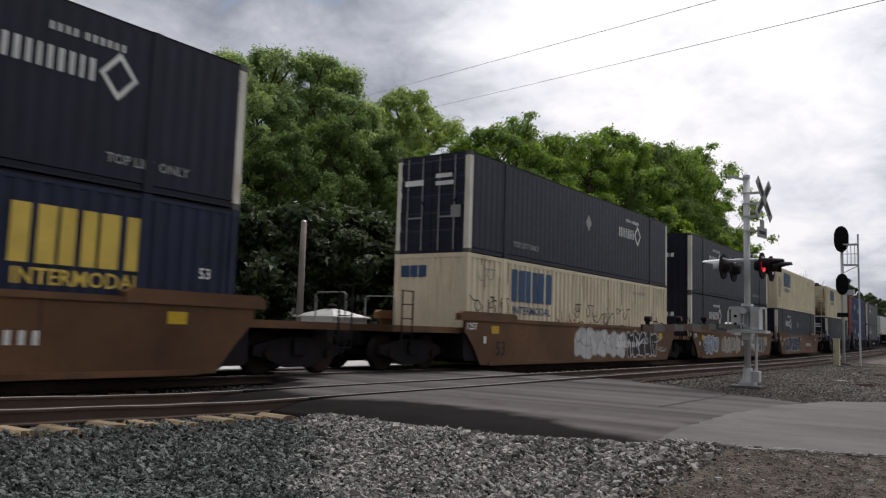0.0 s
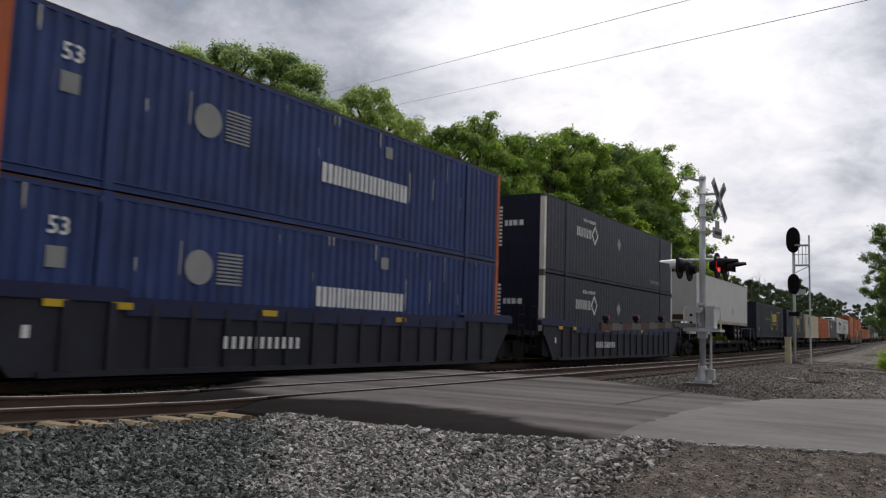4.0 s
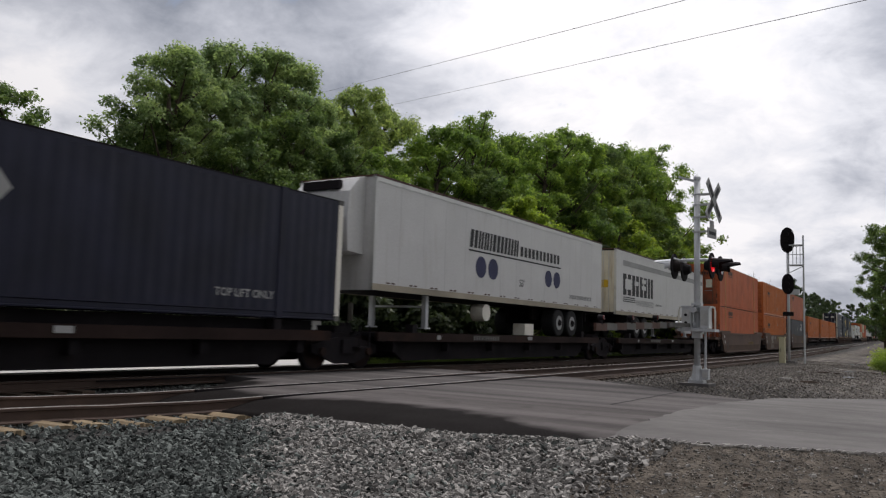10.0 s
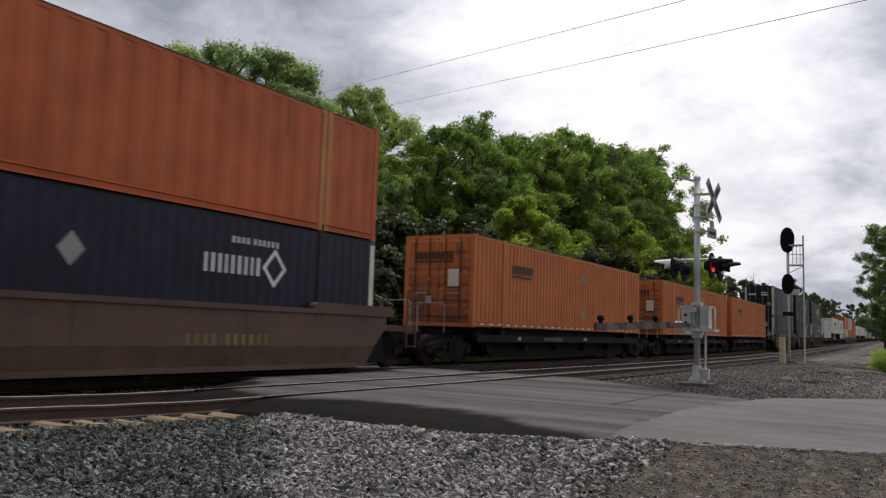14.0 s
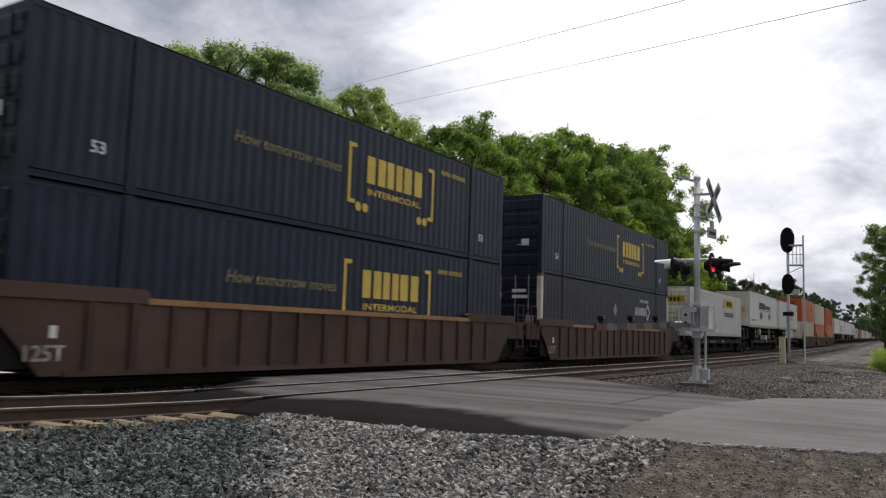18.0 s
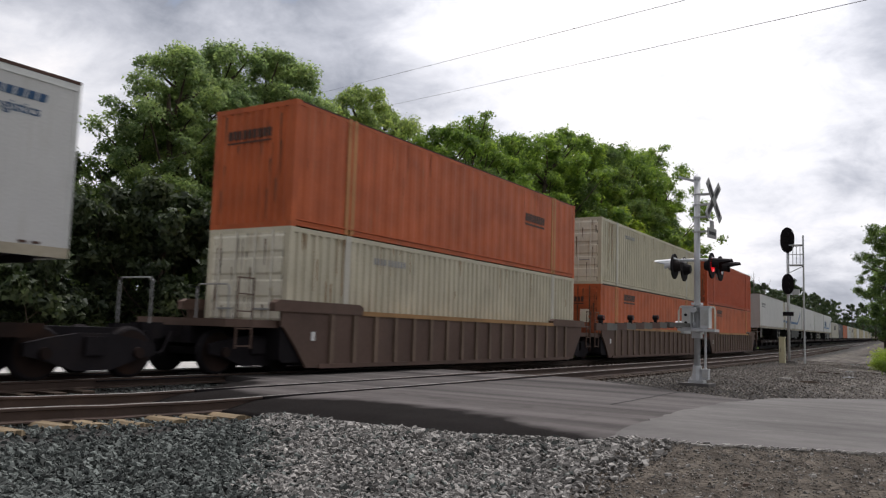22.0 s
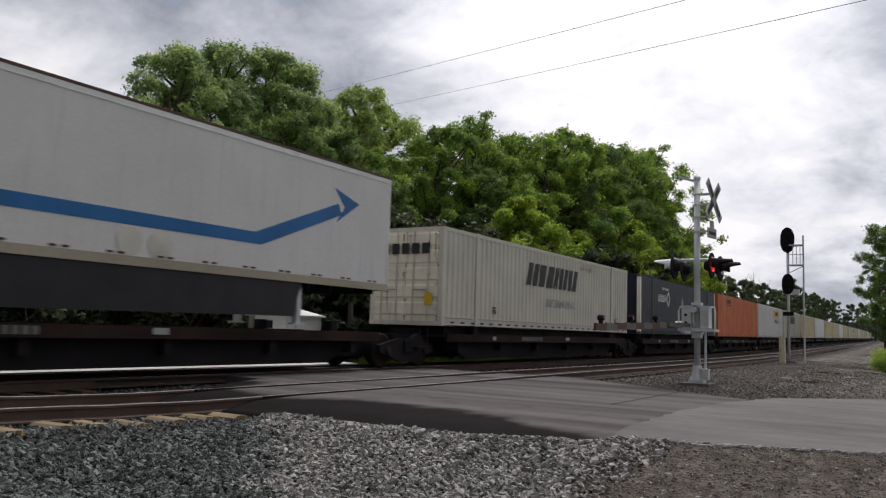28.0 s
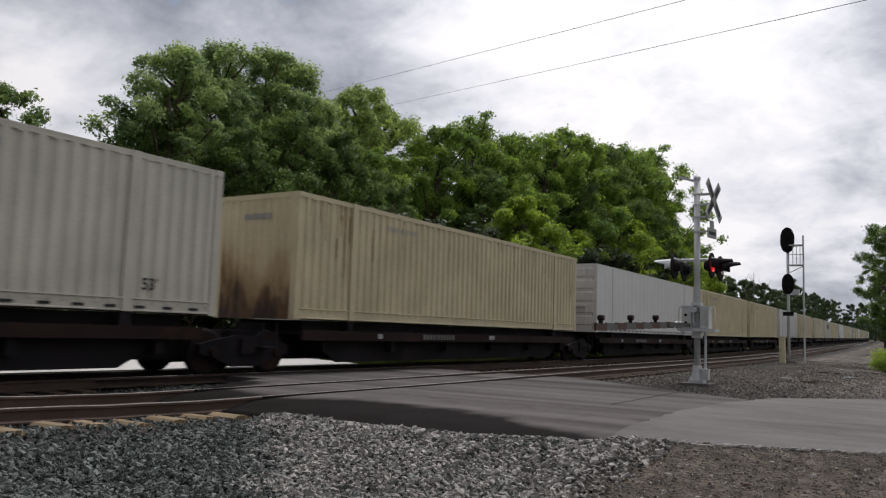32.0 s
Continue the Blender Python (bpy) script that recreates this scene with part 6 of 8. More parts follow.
def build_container(look_name, doors):
    paint, post, endp, pitch, depth, label, inner = LOOKS[look_name]
    c = thing("shipping_container", label, "container", "containers on the train")
    for name, y, out in (("side_wall", -HW + 0.002 + depth, -1), ("side_wall", HW - 0.002 - depth, 1)):
        s = Shape()
        corrugated(s, y, out, pitch, depth, 0.16, CH - 0.10)
        part(name, s, paint, c)
    rf = Shape().box(0.06, CL - 0.06, -HW + 0.04, HW - 0.04, CH - 0.06, CH - 0.03)
    for i in range(1, 14):
        x = CL * i / 14
        rf.box(x - 0.06, x + 0.06, -HW + 0.09, HW - 0.09, CH - 0.03, CH - 0.015)
    part("roof", rf, paint, c)
    part("floor", Shape().box(0.05, CL - 0.05, -HW + 0.05, HW - 0.05, 0.10, 0.16), M_BLACK, c)
    for y in (-HW, HW - 0.09):
        part("top_rail", Shape().box(0.15, CL - 0.15, y + 0.004, y + 0.086, CH - 0.11, CH - 0.036), paint, c)
        # dark colours here draw the roof's thin shadow line on navy and orange boxes
        part("roof_edge", Shape().box(0.15, CL - 0.15, y + 0.002, y + 0.088, CH - 0.036, CH - 0.004), M_BLACK if look_name in ('umax', 'umaxlead', 'csxnavy', 'csxnavylow', 'csxbig') else M_LOGOBRN if look_name in ('orange', 'orangerib', 'orangewide', 'red', 'stack') else paint, c)
        hb = 0.27 if look_name in ('csxbeige', 'csxwhite', 'beige', 'jb', 'swift') else 0.19
        q = -1 if y < 0 else 1
        yo = y if y < 0 else y + 0.09
        # a channel: upper lip, web set back, lower flange
        prof = [(0.086, hb), (-0.014, hb), (-0.014, hb - 0.028), (0.016, hb - 0.042), (0.016, 0.06), (-0.006, 0.052), (-0.006, 0.03), (0.086, 0.03)]
        br = Shape()
        for xx in (0.17, 1.92, 2.14, CL - 2.14, CL - 1.92, CL - 0.17):
            br.v += [(xx, yo - q * d_, z_) for d_, z_ in prof]
        n_ = len(prof)
        for i in (0, 2, 4):
            for j in range(n_):
                br.f.append((i * n_ + j, i * n_ + (j + 1) % n_, (i + 1) * n_ + (j + 1) % n_, (i + 1) * n_ + j))
        part("bottom_rail", br, paint, c)
        if y < 0 and look_name in ('csxbeige', 'csxwhite', 'beige', 'swift', 'jb', 'greyrib', 'orangerib'):
            tabs = Shape()
            for i in range(26):
                xx = 0.5 + i * (CL - 1.0) / 25
                tabs.box(xx - 0.05, xx + 0.05, y - 0.006, y + 0.004, CH - 0.135, CH - 0.10)
            tagged(part("rail_tabs", tabs, paint, c), kind="stuff")
    if look_name in ('swift', 'jb', 'white', 'orangerib'):
        s = Shape()
        for i in range(26):
            s.box(0.5 + i * 0.6, 0.72 + i * 0.6, -HW, -HW + 0.006, 0.08, 0.13)
        tagged(part("rail_slots", s, M_LOGOBLK if look_name != 'orangerib' else M_LOGOWHT, c), kind="stuff")
    for x in (0, CL - 0.17):
        for y in (-HW, HW - 0.17):
            cp = part("corner_post", Shape().box(x, x + 0.17, y, y + 0.17, 0.118, CH - 0.118), post, c)
            for z in (0.0, CH - 0.118):
                ya, yb = (y - 0.008, y + 0.165) if y < 0 else (y + 0.005, y + 0.178)
                cc = part("corner_casting", Shape().box(x - 0.004, x + 0.174, ya, yb, z, z + 0.118), post if look_name not in ('umax', 'umaxlead') else M_GATE, cp)
    for x in (1.93, CL - 2.13):
        for y in (-HW - 0.001, HW - 0.079):
            p_ = Shape().box(x, x + 0.20, y - (0.016 if y < 0 else 0), y + (0.08 if y < 0 else 0.096), 0.02, CH)
            if look_name == 'orange':
                p_ = Shape().box(x - 0.06, x + 0.08, y, y + 0.08, 0.02, CH).box(x + 0.16, x + 0.30, y, y + 0.08, 0.02, CH)
            part("lifting_post", p_, inner, c)
    # closed end: pressed panel; door end: two leaves with locking rods
    for x, out, isdoor in ((0.0, -1, doors), (CL, 1, not doors)):
        if isdoor:
            for k, (y0, y1) in enumerate(((-HW + 0.17, -0.01), (0.01, HW - 0.17))):
                xa, xb = sorted((x - out * 0.05, x + out * 0.0))
                deep = 0.012 if look_name in ('orange', 'red') else 0.026
                # one pressed sheet: five raised bands between shallow grooves
                line = [(0.0, 0.12)]
                for z in (0.28, 0.79, 1.30, 1.81, 2.32):
                    line += [(0.0, z), (deep, z + 0.05), (deep, z + 0.36), (0.0, z + 0.41)]
                line.append((0.0, CH - 0.12))
                leaf = Shape()
                leaf.v += [(x + out * d_, y0, z) for d_, z in line] + [(x + out * d_, y1, z) for d_, z in line]
                leaf.v += [(x - out * 0.05, yy, z) for yy in (y0, y1) for z in (0.12, CH - 0.12)]
                n_ = len(line)
                leaf.f += [((j, n_ + j, n_ + j + 1, j + 1) if out > 0 else (j, j + 1, n_ + j + 1, n_ + j)) for j in range(n_ - 1)]
                k_ = 2 * n_
                leaf.f += [(k_, k_ + 2, k_ + 3, k_ + 1), (k_, 0, n_ + 0, k_ + 2), (k_ + 1, k_ + 3, 2 * n_ - 1, n_ - 1), tuple([k_] + [k_ + 1] + list(range(n_ - 1, -1, -1))), tuple([k_ + 2] + list(range(n_, 2 * n_)) + [k_ + 3])]
                dr = part("door", leaf, DOOR_PAINT.get(look_name, M_DOORWHITE if look_name == 'greyrib' else endp), c)
                part("gasket", Shape().box(*sorted((x + out * 0.001, x + out * 0.006)), y0, y0 + 0.018, 0.13, CH - 0.13), M_RUBBER, dr)
                for z in (0.42, 1.15, 1.88, 2.55):
                    yy = y1 - 0.09 if k else y0 + 0.005
                    part("hinge", Shape().box(*sorted((x + out * 0.004, x + out * 0.045)), yy, yy + 0.085, z, z + 0.10), endp, dr)
                w = y1 - y0
                for q in (0.28, 0.76):
                    yy = y0 + w * q
                    part("locking_rod", Shape().tube([(x + out * 0.05, yy, 0.08), (x + out * 0.05, yy, CH - 0.08)], 0.02, 6), M_LOGOGRY if look_name in ('umax', 'umaxlead') else M_ENDDIRT if look_name in ('orange', 'orangerib', 'orangewide', 'red') else M_WHITEPOST if look_name in ('csxbeige', 'greyrib', 'jb') else endp, dr)
                for z in (1.45,):
                    part("rod_guide", Shape().box(*sorted((x + out * 0.02, x + out * 0.078)), y0 + w * 0.24, y0 + w * 0.32, z, z + 0.07), endp, dr)
                part("handle", Shape().box(*sorted((x + out * 0.05, x + out * 0.075)), y0 + w * 0.3, y0 + w * 0.72, 1.02, 1.06), M_LOGOGRY, dr)
            part("sill", Shape().box(*sorted((x - out * 0.17, x)), -HW + 0.17, HW - 0.17, 0.0, 0.12), post if look_name not in ('umax', 'umaxlead') else paint, c)
            part("header", Shape().box(*sorted((x - out * 0.17, x)), -HW + 0.17, HW - 0.17, CH - 0.12, CH), post if look_name not in ('umax', 'umaxlead') else paint, c)
        else:
            s = Shape()
            # pressed end panel with upright ribs, under a header and over a sill
            pitch_e = 0.24 if look_name not in ('umax', 'umaxlead', 'white') else 0.30
            dep = 0.030 if look_name not in ('umax', 'umaxlead', 'white') else 0.012
            n_ = int((2 * HW - 0.34) / pitch_e)
            d_ = (2 * HW - 0.34) / n_
            prof = []
            for i in range(n_):
                b_ = -HW + 0.17 + i * d_
                prof += [(0.0, b_), (0.0, b_ + 0.32 * d_), (dep, b_ + 0.5 * d_), (dep, b_ + 0.82 * d_)]
            prof.append((0.0, HW - 0.17))
            for dx_, yy in prof:
                s.v += [(x - out * dx_, yy, 0.11), (x - out * dx_, yy, CH - 0.11)]
            for i in range(len(prof) - 1):
                a_ = 2 * i
                s.f.append((a_, a_ + 2, a_ + 3, a_ + 1) if out > 0 else (a_, a_ + 1, a_ + 3, a_ + 2))
            part("end_wall", s, endp if look_name != 'beige' else M_BLEED, c)
            for z0_, z1_ in ((0.0, 0.12), (CH - 0.12, CH)):
                part("sill" if z0_ == 0 else "header", Shape().box(*sorted((x - out * 0.06, x + out * 0.003)), -HW + 0.17, HW - 0.17, z0_, z1_), endp if look_name != 'beige' else M_BLEED, c)
    container_marks(c, look_name, doors)
    return c


def container(look_name, doors):
    key = (look_name, doors)
    if key not in STOCK:
        STOCK[key] = build_container(look_name, doors)
        return STOCK[key]
    return copy_thing(STOCK[key], Matrix())


# ---- road trailers carried on the train; z up from the deck ----
TRAILERS = {
    'plain': "plain white road trailer standing on a railway spine car",
    'alliance': "white road trailer with black wordmark bars and round dots",
    'alliance_reefer': "white refrigerated road trailer with black wordmark bars and a rounded nose",
    'crst': "white road trailer with heavy black wordmark and a grey stripe",
    'swifttrailer': "pale blue-white road trailer with a large grey emblem and side skirt",
    'marten': "white road trailer with blue wordmark bars and a rising blue stripe",
    'reeferplain': "plain white road trailer with fluted sides",
    'printed': "white road trailer with small printed labels on its nose",
}
TZ0, TZ1 = 1.06, 4.03


def trailer_marks(t, look_name):
    y = -HW - 0.003
    if look_name in ('alliance', 'alliance_reefer'):
        x0 = 4.85
        s = Shape()
        bars_row(s, x0, TZ0 + 1.62, [0.46, 0.30, 0.30, 0.13, 0.48, 0.44, 0.38, 0.32], 0.56, 0.07, y, 0.12)
        s.box(x0 - 0.05, x0 + 6.95, y - 0.004, y, TZ0 + 1.50, TZ0 + 1.55)
        bars_row(s, x0 + 3.5, TZ0 + 1.66, [0.2] * 11, 0.34, 0.11, y)
        part("logo", s, M_LOGOBLK, t, "black wordmark bars")
        for q in (x0 + 0.75, x0 + 1.55, x0 + 5.85, x0 + 6.6):
            part("dot", Shape().tube([(q, y - 0.005, TZ0 + 1.05), (q, y, TZ0 + 1.05)], 0.34 if q < x0 + 3 else 0.31, 20), M_LOGONVY, t, "dark indigo round dot")
        if look_name == 'alliance':
            tagged(part("web_bars", bars_row_shape(0.6, TZ0 + 0.52, [0.13] * 15, 0.16, 0.05, y), M_LOGOGRY, t), kind="stuff")
        else:
            tagged(part("web_bars", bars_row_shape(12.7, TZ0 + 0.42, [0.13] * 13, 0.16, 0.05, y), M_LOGOGRY, t), kind="stuff")
            words("size_mark", "53'", 0.25, M_LOGOBLK, t, 8.3, y - 0.004, TZ0 + 0.62)
    elif look_name == 'crst':
        part("stripe", Shape().box(0.9, CL - 0.05, y - 0.004, y, TZ1 - 0.70, TZ1 - 0.45), M_LOGOGRY, t, "grey stripe below the roof")
        s = Shape()
        bars_row(s, 0.95, TZ0 + 0.93, [1.15, 1.0, 1.1, 0.85], 0.98, 0.18, y)
        part("logo", s, M_LOGOBLK, t, "heavy black wordmark blocks")
        s = Shape()
        for q in ((1.25, 2.15, 1.2), (2.62, 3.2, 1.45), (3.75, 4.4, 1.3), (3.75, 4.4, 1.62)):
            s.box(q[0], q[1], y - 0.008, y - 0.004, TZ0 + q[2], TZ0 + q[2] + (0.48 if q[2] < 1.25 else 0.2))
        part("logo_counter", s, M_WHITE, t)
        part("rules", Shape().box(0.95, 2.75, y - 0.004, y, TZ0 + 0.80, TZ0 + 0.84).box(0.95, 2.75, y - 0.004, y, TZ0 + 0.71, TZ0 + 0.75).box(0.95, 2.75, y - 0.004, y, TZ0 + 0.62, TZ0 + 0.66), M_LOGOBLK, t)
        words("lettering", "VAN EXPEDITED", 0.28, M_LOGOGRY, t, 2.85, y - 0.004, TZ0 + 0.50, width=2.85)
        tagged(part("web_bars", bars_row_shape(6.1, TZ0 + 0.6, [0.1] * 8, 0.1, 0.04, y), M_LOGOGRY, t), kind="stuff")
    elif look_name == 'marten':
        s = Shape()
        zb = TZ0 + 0.72
        s.prism_y([(0.0, zb), (11.6, zb), (14.2, zb + 1.0), (14.05, zb + 1.26), (11.4, zb + 0.25), (0.0, zb + 0.25)], y - 0.004, y)
        s.prism_y([(14.0, zb + 0.80), (14.85, zb + 1.35), (13.9, zb + 1.62), (14.3, zb + 1.2)], y - 0.005, y)
        part("stripe", s, M_LOGOTEAL, t, "blue stripe that rises towards the front")
        s = Shape()
        bars_row(s, 1.35, TZ0 + 1.06, [0.68, 0.56, 0.52, 0.46, 0.42, 0.58], 0.82, 0.08, y, 0.18)
        part("logo", s, M_LOGOBLU, t, "slanted dark blue wordmark blocks")
        words("lettering", "INTERMODAL", 0.26, M_LOGOBLU, t, 1.75, y - 0.006, TZ0 + 0.60, width=2.55)
        part("lettering_ground", Shape().box(1.62, 4.42, y - 0.0055, y - 0.001, TZ0 + 0.59, TZ0 + 0.862), M_WHITE, t)
        part("end_stripe", Shape().box(-0.075, -0.068, -1.2, 1.2, zb + 0.05, zb + 0.30), M_LOGOTEAL, t)
        s = Shape()
        for i in range(6):
            s.box(-0.077, -0.07, -0.95 + i * 0.32, -0.70 + i * 0.32, zb + 0.42, zb + 0.82)
        part("end_emblem", s, M_LOGOBLU, t)
        for q in (8.4, 9.05):
            part("worn_disc", Shape().tube([(q, y - 0.008, TZ0 + 0.42), (q, y, TZ0 + 0.42)], 0.27, 18), M_GRIMEPALE, t)
    elif look_name == 'swifttrailer':
        s = Shape()
        s.prism_y([(4.8, TZ0 + 1.3), (6.0, TZ0 + 2.1), (7.6, TZ0 + 2.55), (7.4, TZ0 + 2.25), (6.5, TZ0 + 1.85), (6.2, TZ0 + 1.3), (6.0, TZ0 + 0.9), (5.4, TZ0 + 0.7), (5.8, TZ0 + 1.3)], y - 0.004, y)
        bars_row(s, 7.1, TZ0 + 1.3, [0.95, 0.6, 0.6, 0.6, 0.7], 0.95, 0.1, y, 0.3)
        part("logo", s, M_LOGOGRY, t, "large grey wing emblem with slanted blocks")
        part("rules", Shape().box(4.7, 11.4, y - 0.005, y, TZ0 + 1.2, TZ0 + 1.24).box(6.6, 11.4, y - 0.005, y, TZ0 + 1.08, TZ0 + 1.11), M_LOGOBLU, t)
        words("lettering", "logistics", 0.18, M_LOGOBLU, t, 14.7, y - 0.004, TZ1 - 0.75)
        tagged(part("web_bars", bars_row_shape(14.7, TZ1 - 0.5, [0.14] * 5, 0.14, 0.04, y, 0.2), M_LOGOBLU, t), kind="stuff")
    elif look_name == 'printed':
        part("label_bars", bars_row_shape(1.2, TZ1 - 0.95, [0.12] * 14, 0.2, 0.04, y), M_LOGOGRY, t)
        part("label_rule", Shape().box(1.2, 3.3, y - 0.004, y, TZ1 - 1.1, TZ1 - 1.06), M_LOGOBLK, t)
        s = Shape()
        for a in ((-0.2, 0.9, 3.35), (-0.1, 0.7, 2.95), (0.5, 1.0, 2.5), (-0.3, 0.3, 1.95), (0.0, 0.6, 1.6)):
            for i in range(int((a[1] - a[0]) / 0.11)):
                s.box(-0.012, -0.003, a[0] + i * 0.11, a[0] + i * 0.11 + 0.075, a[2], a[2] + 0.1)
        part("nose_print", s, M_LOGOGRY, t)
        part("nose_box", Shape().box(-0.06, -0.003, -0.5, -0.1, TZ0 + 0.12, TZ0 + 0.6), M_LOGOBLK, t)
    elif look_name == 'plain':
        part("nose_fittings", Shape().box(-0.05, -0.003, -0.55, 0.1, TZ0 + 0.12, TZ0 + 0.42), M_LOGOBRN, t)
        part("nose_vent", Shape().tube([(-0.02, 0.2, TZ1 - 0.28), (-0.003, 0.2, TZ1 - 0.28)], 0.11, 14), M_LOGOGRY, t)
        words("size_mark", "53", 0.2, M_LOGOBLK, t, 0.9, y - 0.004, TZ0 + 0.5)
        part("placard", Shape().prism_y([(10.75, TZ0 + 0.62), (10.98, TZ0 + 0.92), (10.75, TZ0 + 1.22), (10.52, TZ0 + 0.92)], y - 0.004, y), M_LOGOGRY, t, "worn grey diamond placard")


def build_trailer(look_name, doors, skirt=False):
    """doors: the rear doors lead, otherwise the nose does."""
    t = thing("road_trailer", TRAILERS[look_name], "trailer", "trailers on the train")
    H = TZ1
    s = Shape()
    nose = 0.0
    for y in (-HW, HW - 0.05):
        sd = Shape().box(0.06, CL - 0.06, y, y + 0.05, TZ0 + 0.15, H - 0.12)
        if look_name == 'reeferplain':
            for i in range(22):
                sd.box(0.1, CL - 0.1, y - 0.012 if y < 0 else y + 0.05, y if y < 0 else y + 0.062, TZ0 + 0.25 + i * 0.115, TZ0 + 0.29 + i * 0.115)
        part("side_panel", sd, M_WHITE, t)
    seams = Shape()
    for i in range(1, 14):
        x = CL * i / 14
        seams.box(x - 0.012, x + 0.012, -HW - 0.0025, -HW, TZ0 + 0.16, H - 0.13)
    part("seams", seams, M_WHITE, t)
    # roof coloured dark so its edge gives the shadow line above the rail
    part("roof", Shape().box(0.0, CL, -HW - 0.02, HW + 0.02, H - 0.045, H + 0.01), M_LOGOBRN, t, "roof edge coloured dark as a shadow line")
    part("floor", Shape().box(0.05, CL - 0.05, -HW + 0.06, HW - 0.06, TZ0 + 0.02, TZ0 + 0.14), M_BLACK, t)
    for y in (-HW - 0.012, HW - 0.05):
        part("top_rail", Shape().box(0.0, CL, y, y + 0.062, H - 0.16, H - 0.046), M_ALU, t)
        part("bottom_rail", Shape().box(0.0, CL, y, y + 0.062, TZ0, TZ0 + 0.17), M_DIRTYRAIL, t, "grimy road-stained bottom rail")
    mk = Shape()
    for i in range(15):
        x = 0.6 + i * 1.05
        mk.box(x, x + 0.14, -HW - 0.016, -HW - 0.012, TZ0 + 0.19, TZ0 + 0.23).box(x + 0.22, x + 0.36, -HW - 0.016, -HW - 0.012, TZ0 + 0.19, TZ0 + 0.23)
    part("reflector_strips", mk, M_LOGOBRN, t)
    for x in (0.0, CL - 0.08):
        for y in (-HW - 0.006, HW - 0.10):
            part("corner_post", Shape().box(x, x + 0.08, y, y + 0.106, TZ0, H), M_ALU, t)
    xr = 0.0 if doors else CL           # rear end
    sg = -1 if doors else 1
    for y0, y1 in ((-HW + 0.1, -0.01), (0.01, HW - 0.1)):
        leaf = Shape().box(*sorted((xr, xr - sg * 0.05)), y0, y1, TZ0 + 0.1, H - 0.1)
        d = part("door", leaf, M_DOORWHITE, t)
        for q in (0.2, 0.42, 0.86):
            yy = y0 + (y1 - y0) * q
            part("locking_rod", Shape().tube([(xr + sg * 0.04, yy, TZ0 + 0.1), (xr + sg * 0.04, yy, H - 0.1)], 0.018, 6), M_ALU, d)
    part("door_label", Shape().box(*sorted((xr + sg * 0.02, xr + sg * 0.012)), -0.95, -0.62, TZ0 + 1.2, TZ0 + 1.55), M_YELLOW, t)
    part("bumper", Shape().box(*sorted((xr - sg * 0.1, xr)), -1.1, 1.1, TZ0 - 0.55, TZ0 - 0.43).box(*sorted((xr - sg * 0.08, xr - sg * 0.02)), -0.6, -0.5, TZ0 - 0.5, TZ0 + 0.05)
         .box(*sorted((xr - sg * 0.08, xr - sg * 0.02)), 0.5, 0.6, TZ0 - 0.5, TZ0 + 0.05), M_BLACK, t)
    xf = CL if doors else 0.0
    if look_name == 'alliance_reefer':
        ns = Shape()
        n = 8
        ns.prism_y([(0.02, TZ0 + 0.9), (0.02, H - 0.02), (-0.25, H - 0.10), (-0.62, H - 0.5), (-0.7, H - 1.2), (-0.62, TZ0 + 0.95)][::-1], -0.95, 0.95)
        part("refrigeration_unit", ns, M_WHITE, t, "white refrigeration unit on the nose")
        part("unit_grille", Shape().box(-0.66, -0.5, -0.6, 0.6, H - 0.42, H - 0.2).box(-0.72, -0.69, -0.7, 0.7, TZ0 + 1.1, TZ0 + 1.5), M_BLACK, t)
        part("front_wall", Shape().box(0.02, 0.06, -HW + 0.08, HW - 0.08, TZ0, H), M_WHITE, t)
    else:
        part("front_wall", Shape().box(*sorted((xf - (0.0 if xf else 0.0), xf + (-0.06 if doors else 0.06))), -HW + 0.08, HW - 0.08, TZ0, H), M_WHITE, t)
    # tandem axles near the rear
    for k in range(2):
        ax = (3.1 + 1.24 * k) if doors else (CL - 3.1 - 1.24 * k)
        part("axle", Shape().tube([(ax, -1.0, 0.52), (ax, 1.0, 0.52)], 0.07, 8), M_BLACK, t)
        for y0, y1 in ((-HW + 0.03, -0.72), (0.72, HW - 0.03)):
            w = part("wheel", Shape().tube([(ax, y0, 0.52), (ax, y0 + 0.04, 0.52), (ax, y1 - 0.04, 0.52), (ax, y1, 0.52)], [0.47, 0.515, 0.515, 0.47], 22), M_RUBBER, t, "black double tyre")
            f = y0 - 0.004 if y0 < 0 else y1 + 0.004
            sgn = -1 if y0 < 0 else 1
            part("rim", Shape().tube([(ax, f, 0.52), (ax, f - sgn * 0.01, 0.52)], [0.27, 0.24], 20), M_LOGOGRY, w, "pale steel rim")
            part("hub", Shape().tube([(ax, f + sgn * 0.06, 0.52), (ax, f - sgn * 0.02, 0.52)], [0.09, 0.15], 14), M_BLACK, w)
    cx = 3.72 if doors else CL - 3.72
    part("bogie_frame", Shape().box(cx - 1.5, cx + 1.5, -0.55, -0.43, 0.62, TZ0 + 0.02).box(cx - 1.5, cx + 1.5, 0.43, 0.55, 0.62, TZ0 + 0.02), M_BLACK, t)
    for y in (-1.2, 0.65):
        part("mudflap", Shape().box(*sorted((cx + (-1.9 if doors else 1.9), cx + (-1.88 if doors else 1.88))), y, y + 0.55, 0.25, TZ0), M_RUBBER, t)
    lx = CL - 3.0 if doors else 3.0
    lg = part("landing_gear", Shape().box(lx - 0.07, lx + 0.07, -1.02, -0.88, 0.16, TZ0).box(lx - 0.07, lx + 0.07, 0.88, 1.02, 0.16, TZ0).bar((lx, -0.95, 0.75), (lx, 0.95, 0.75), 0.06), M_GALV, t)
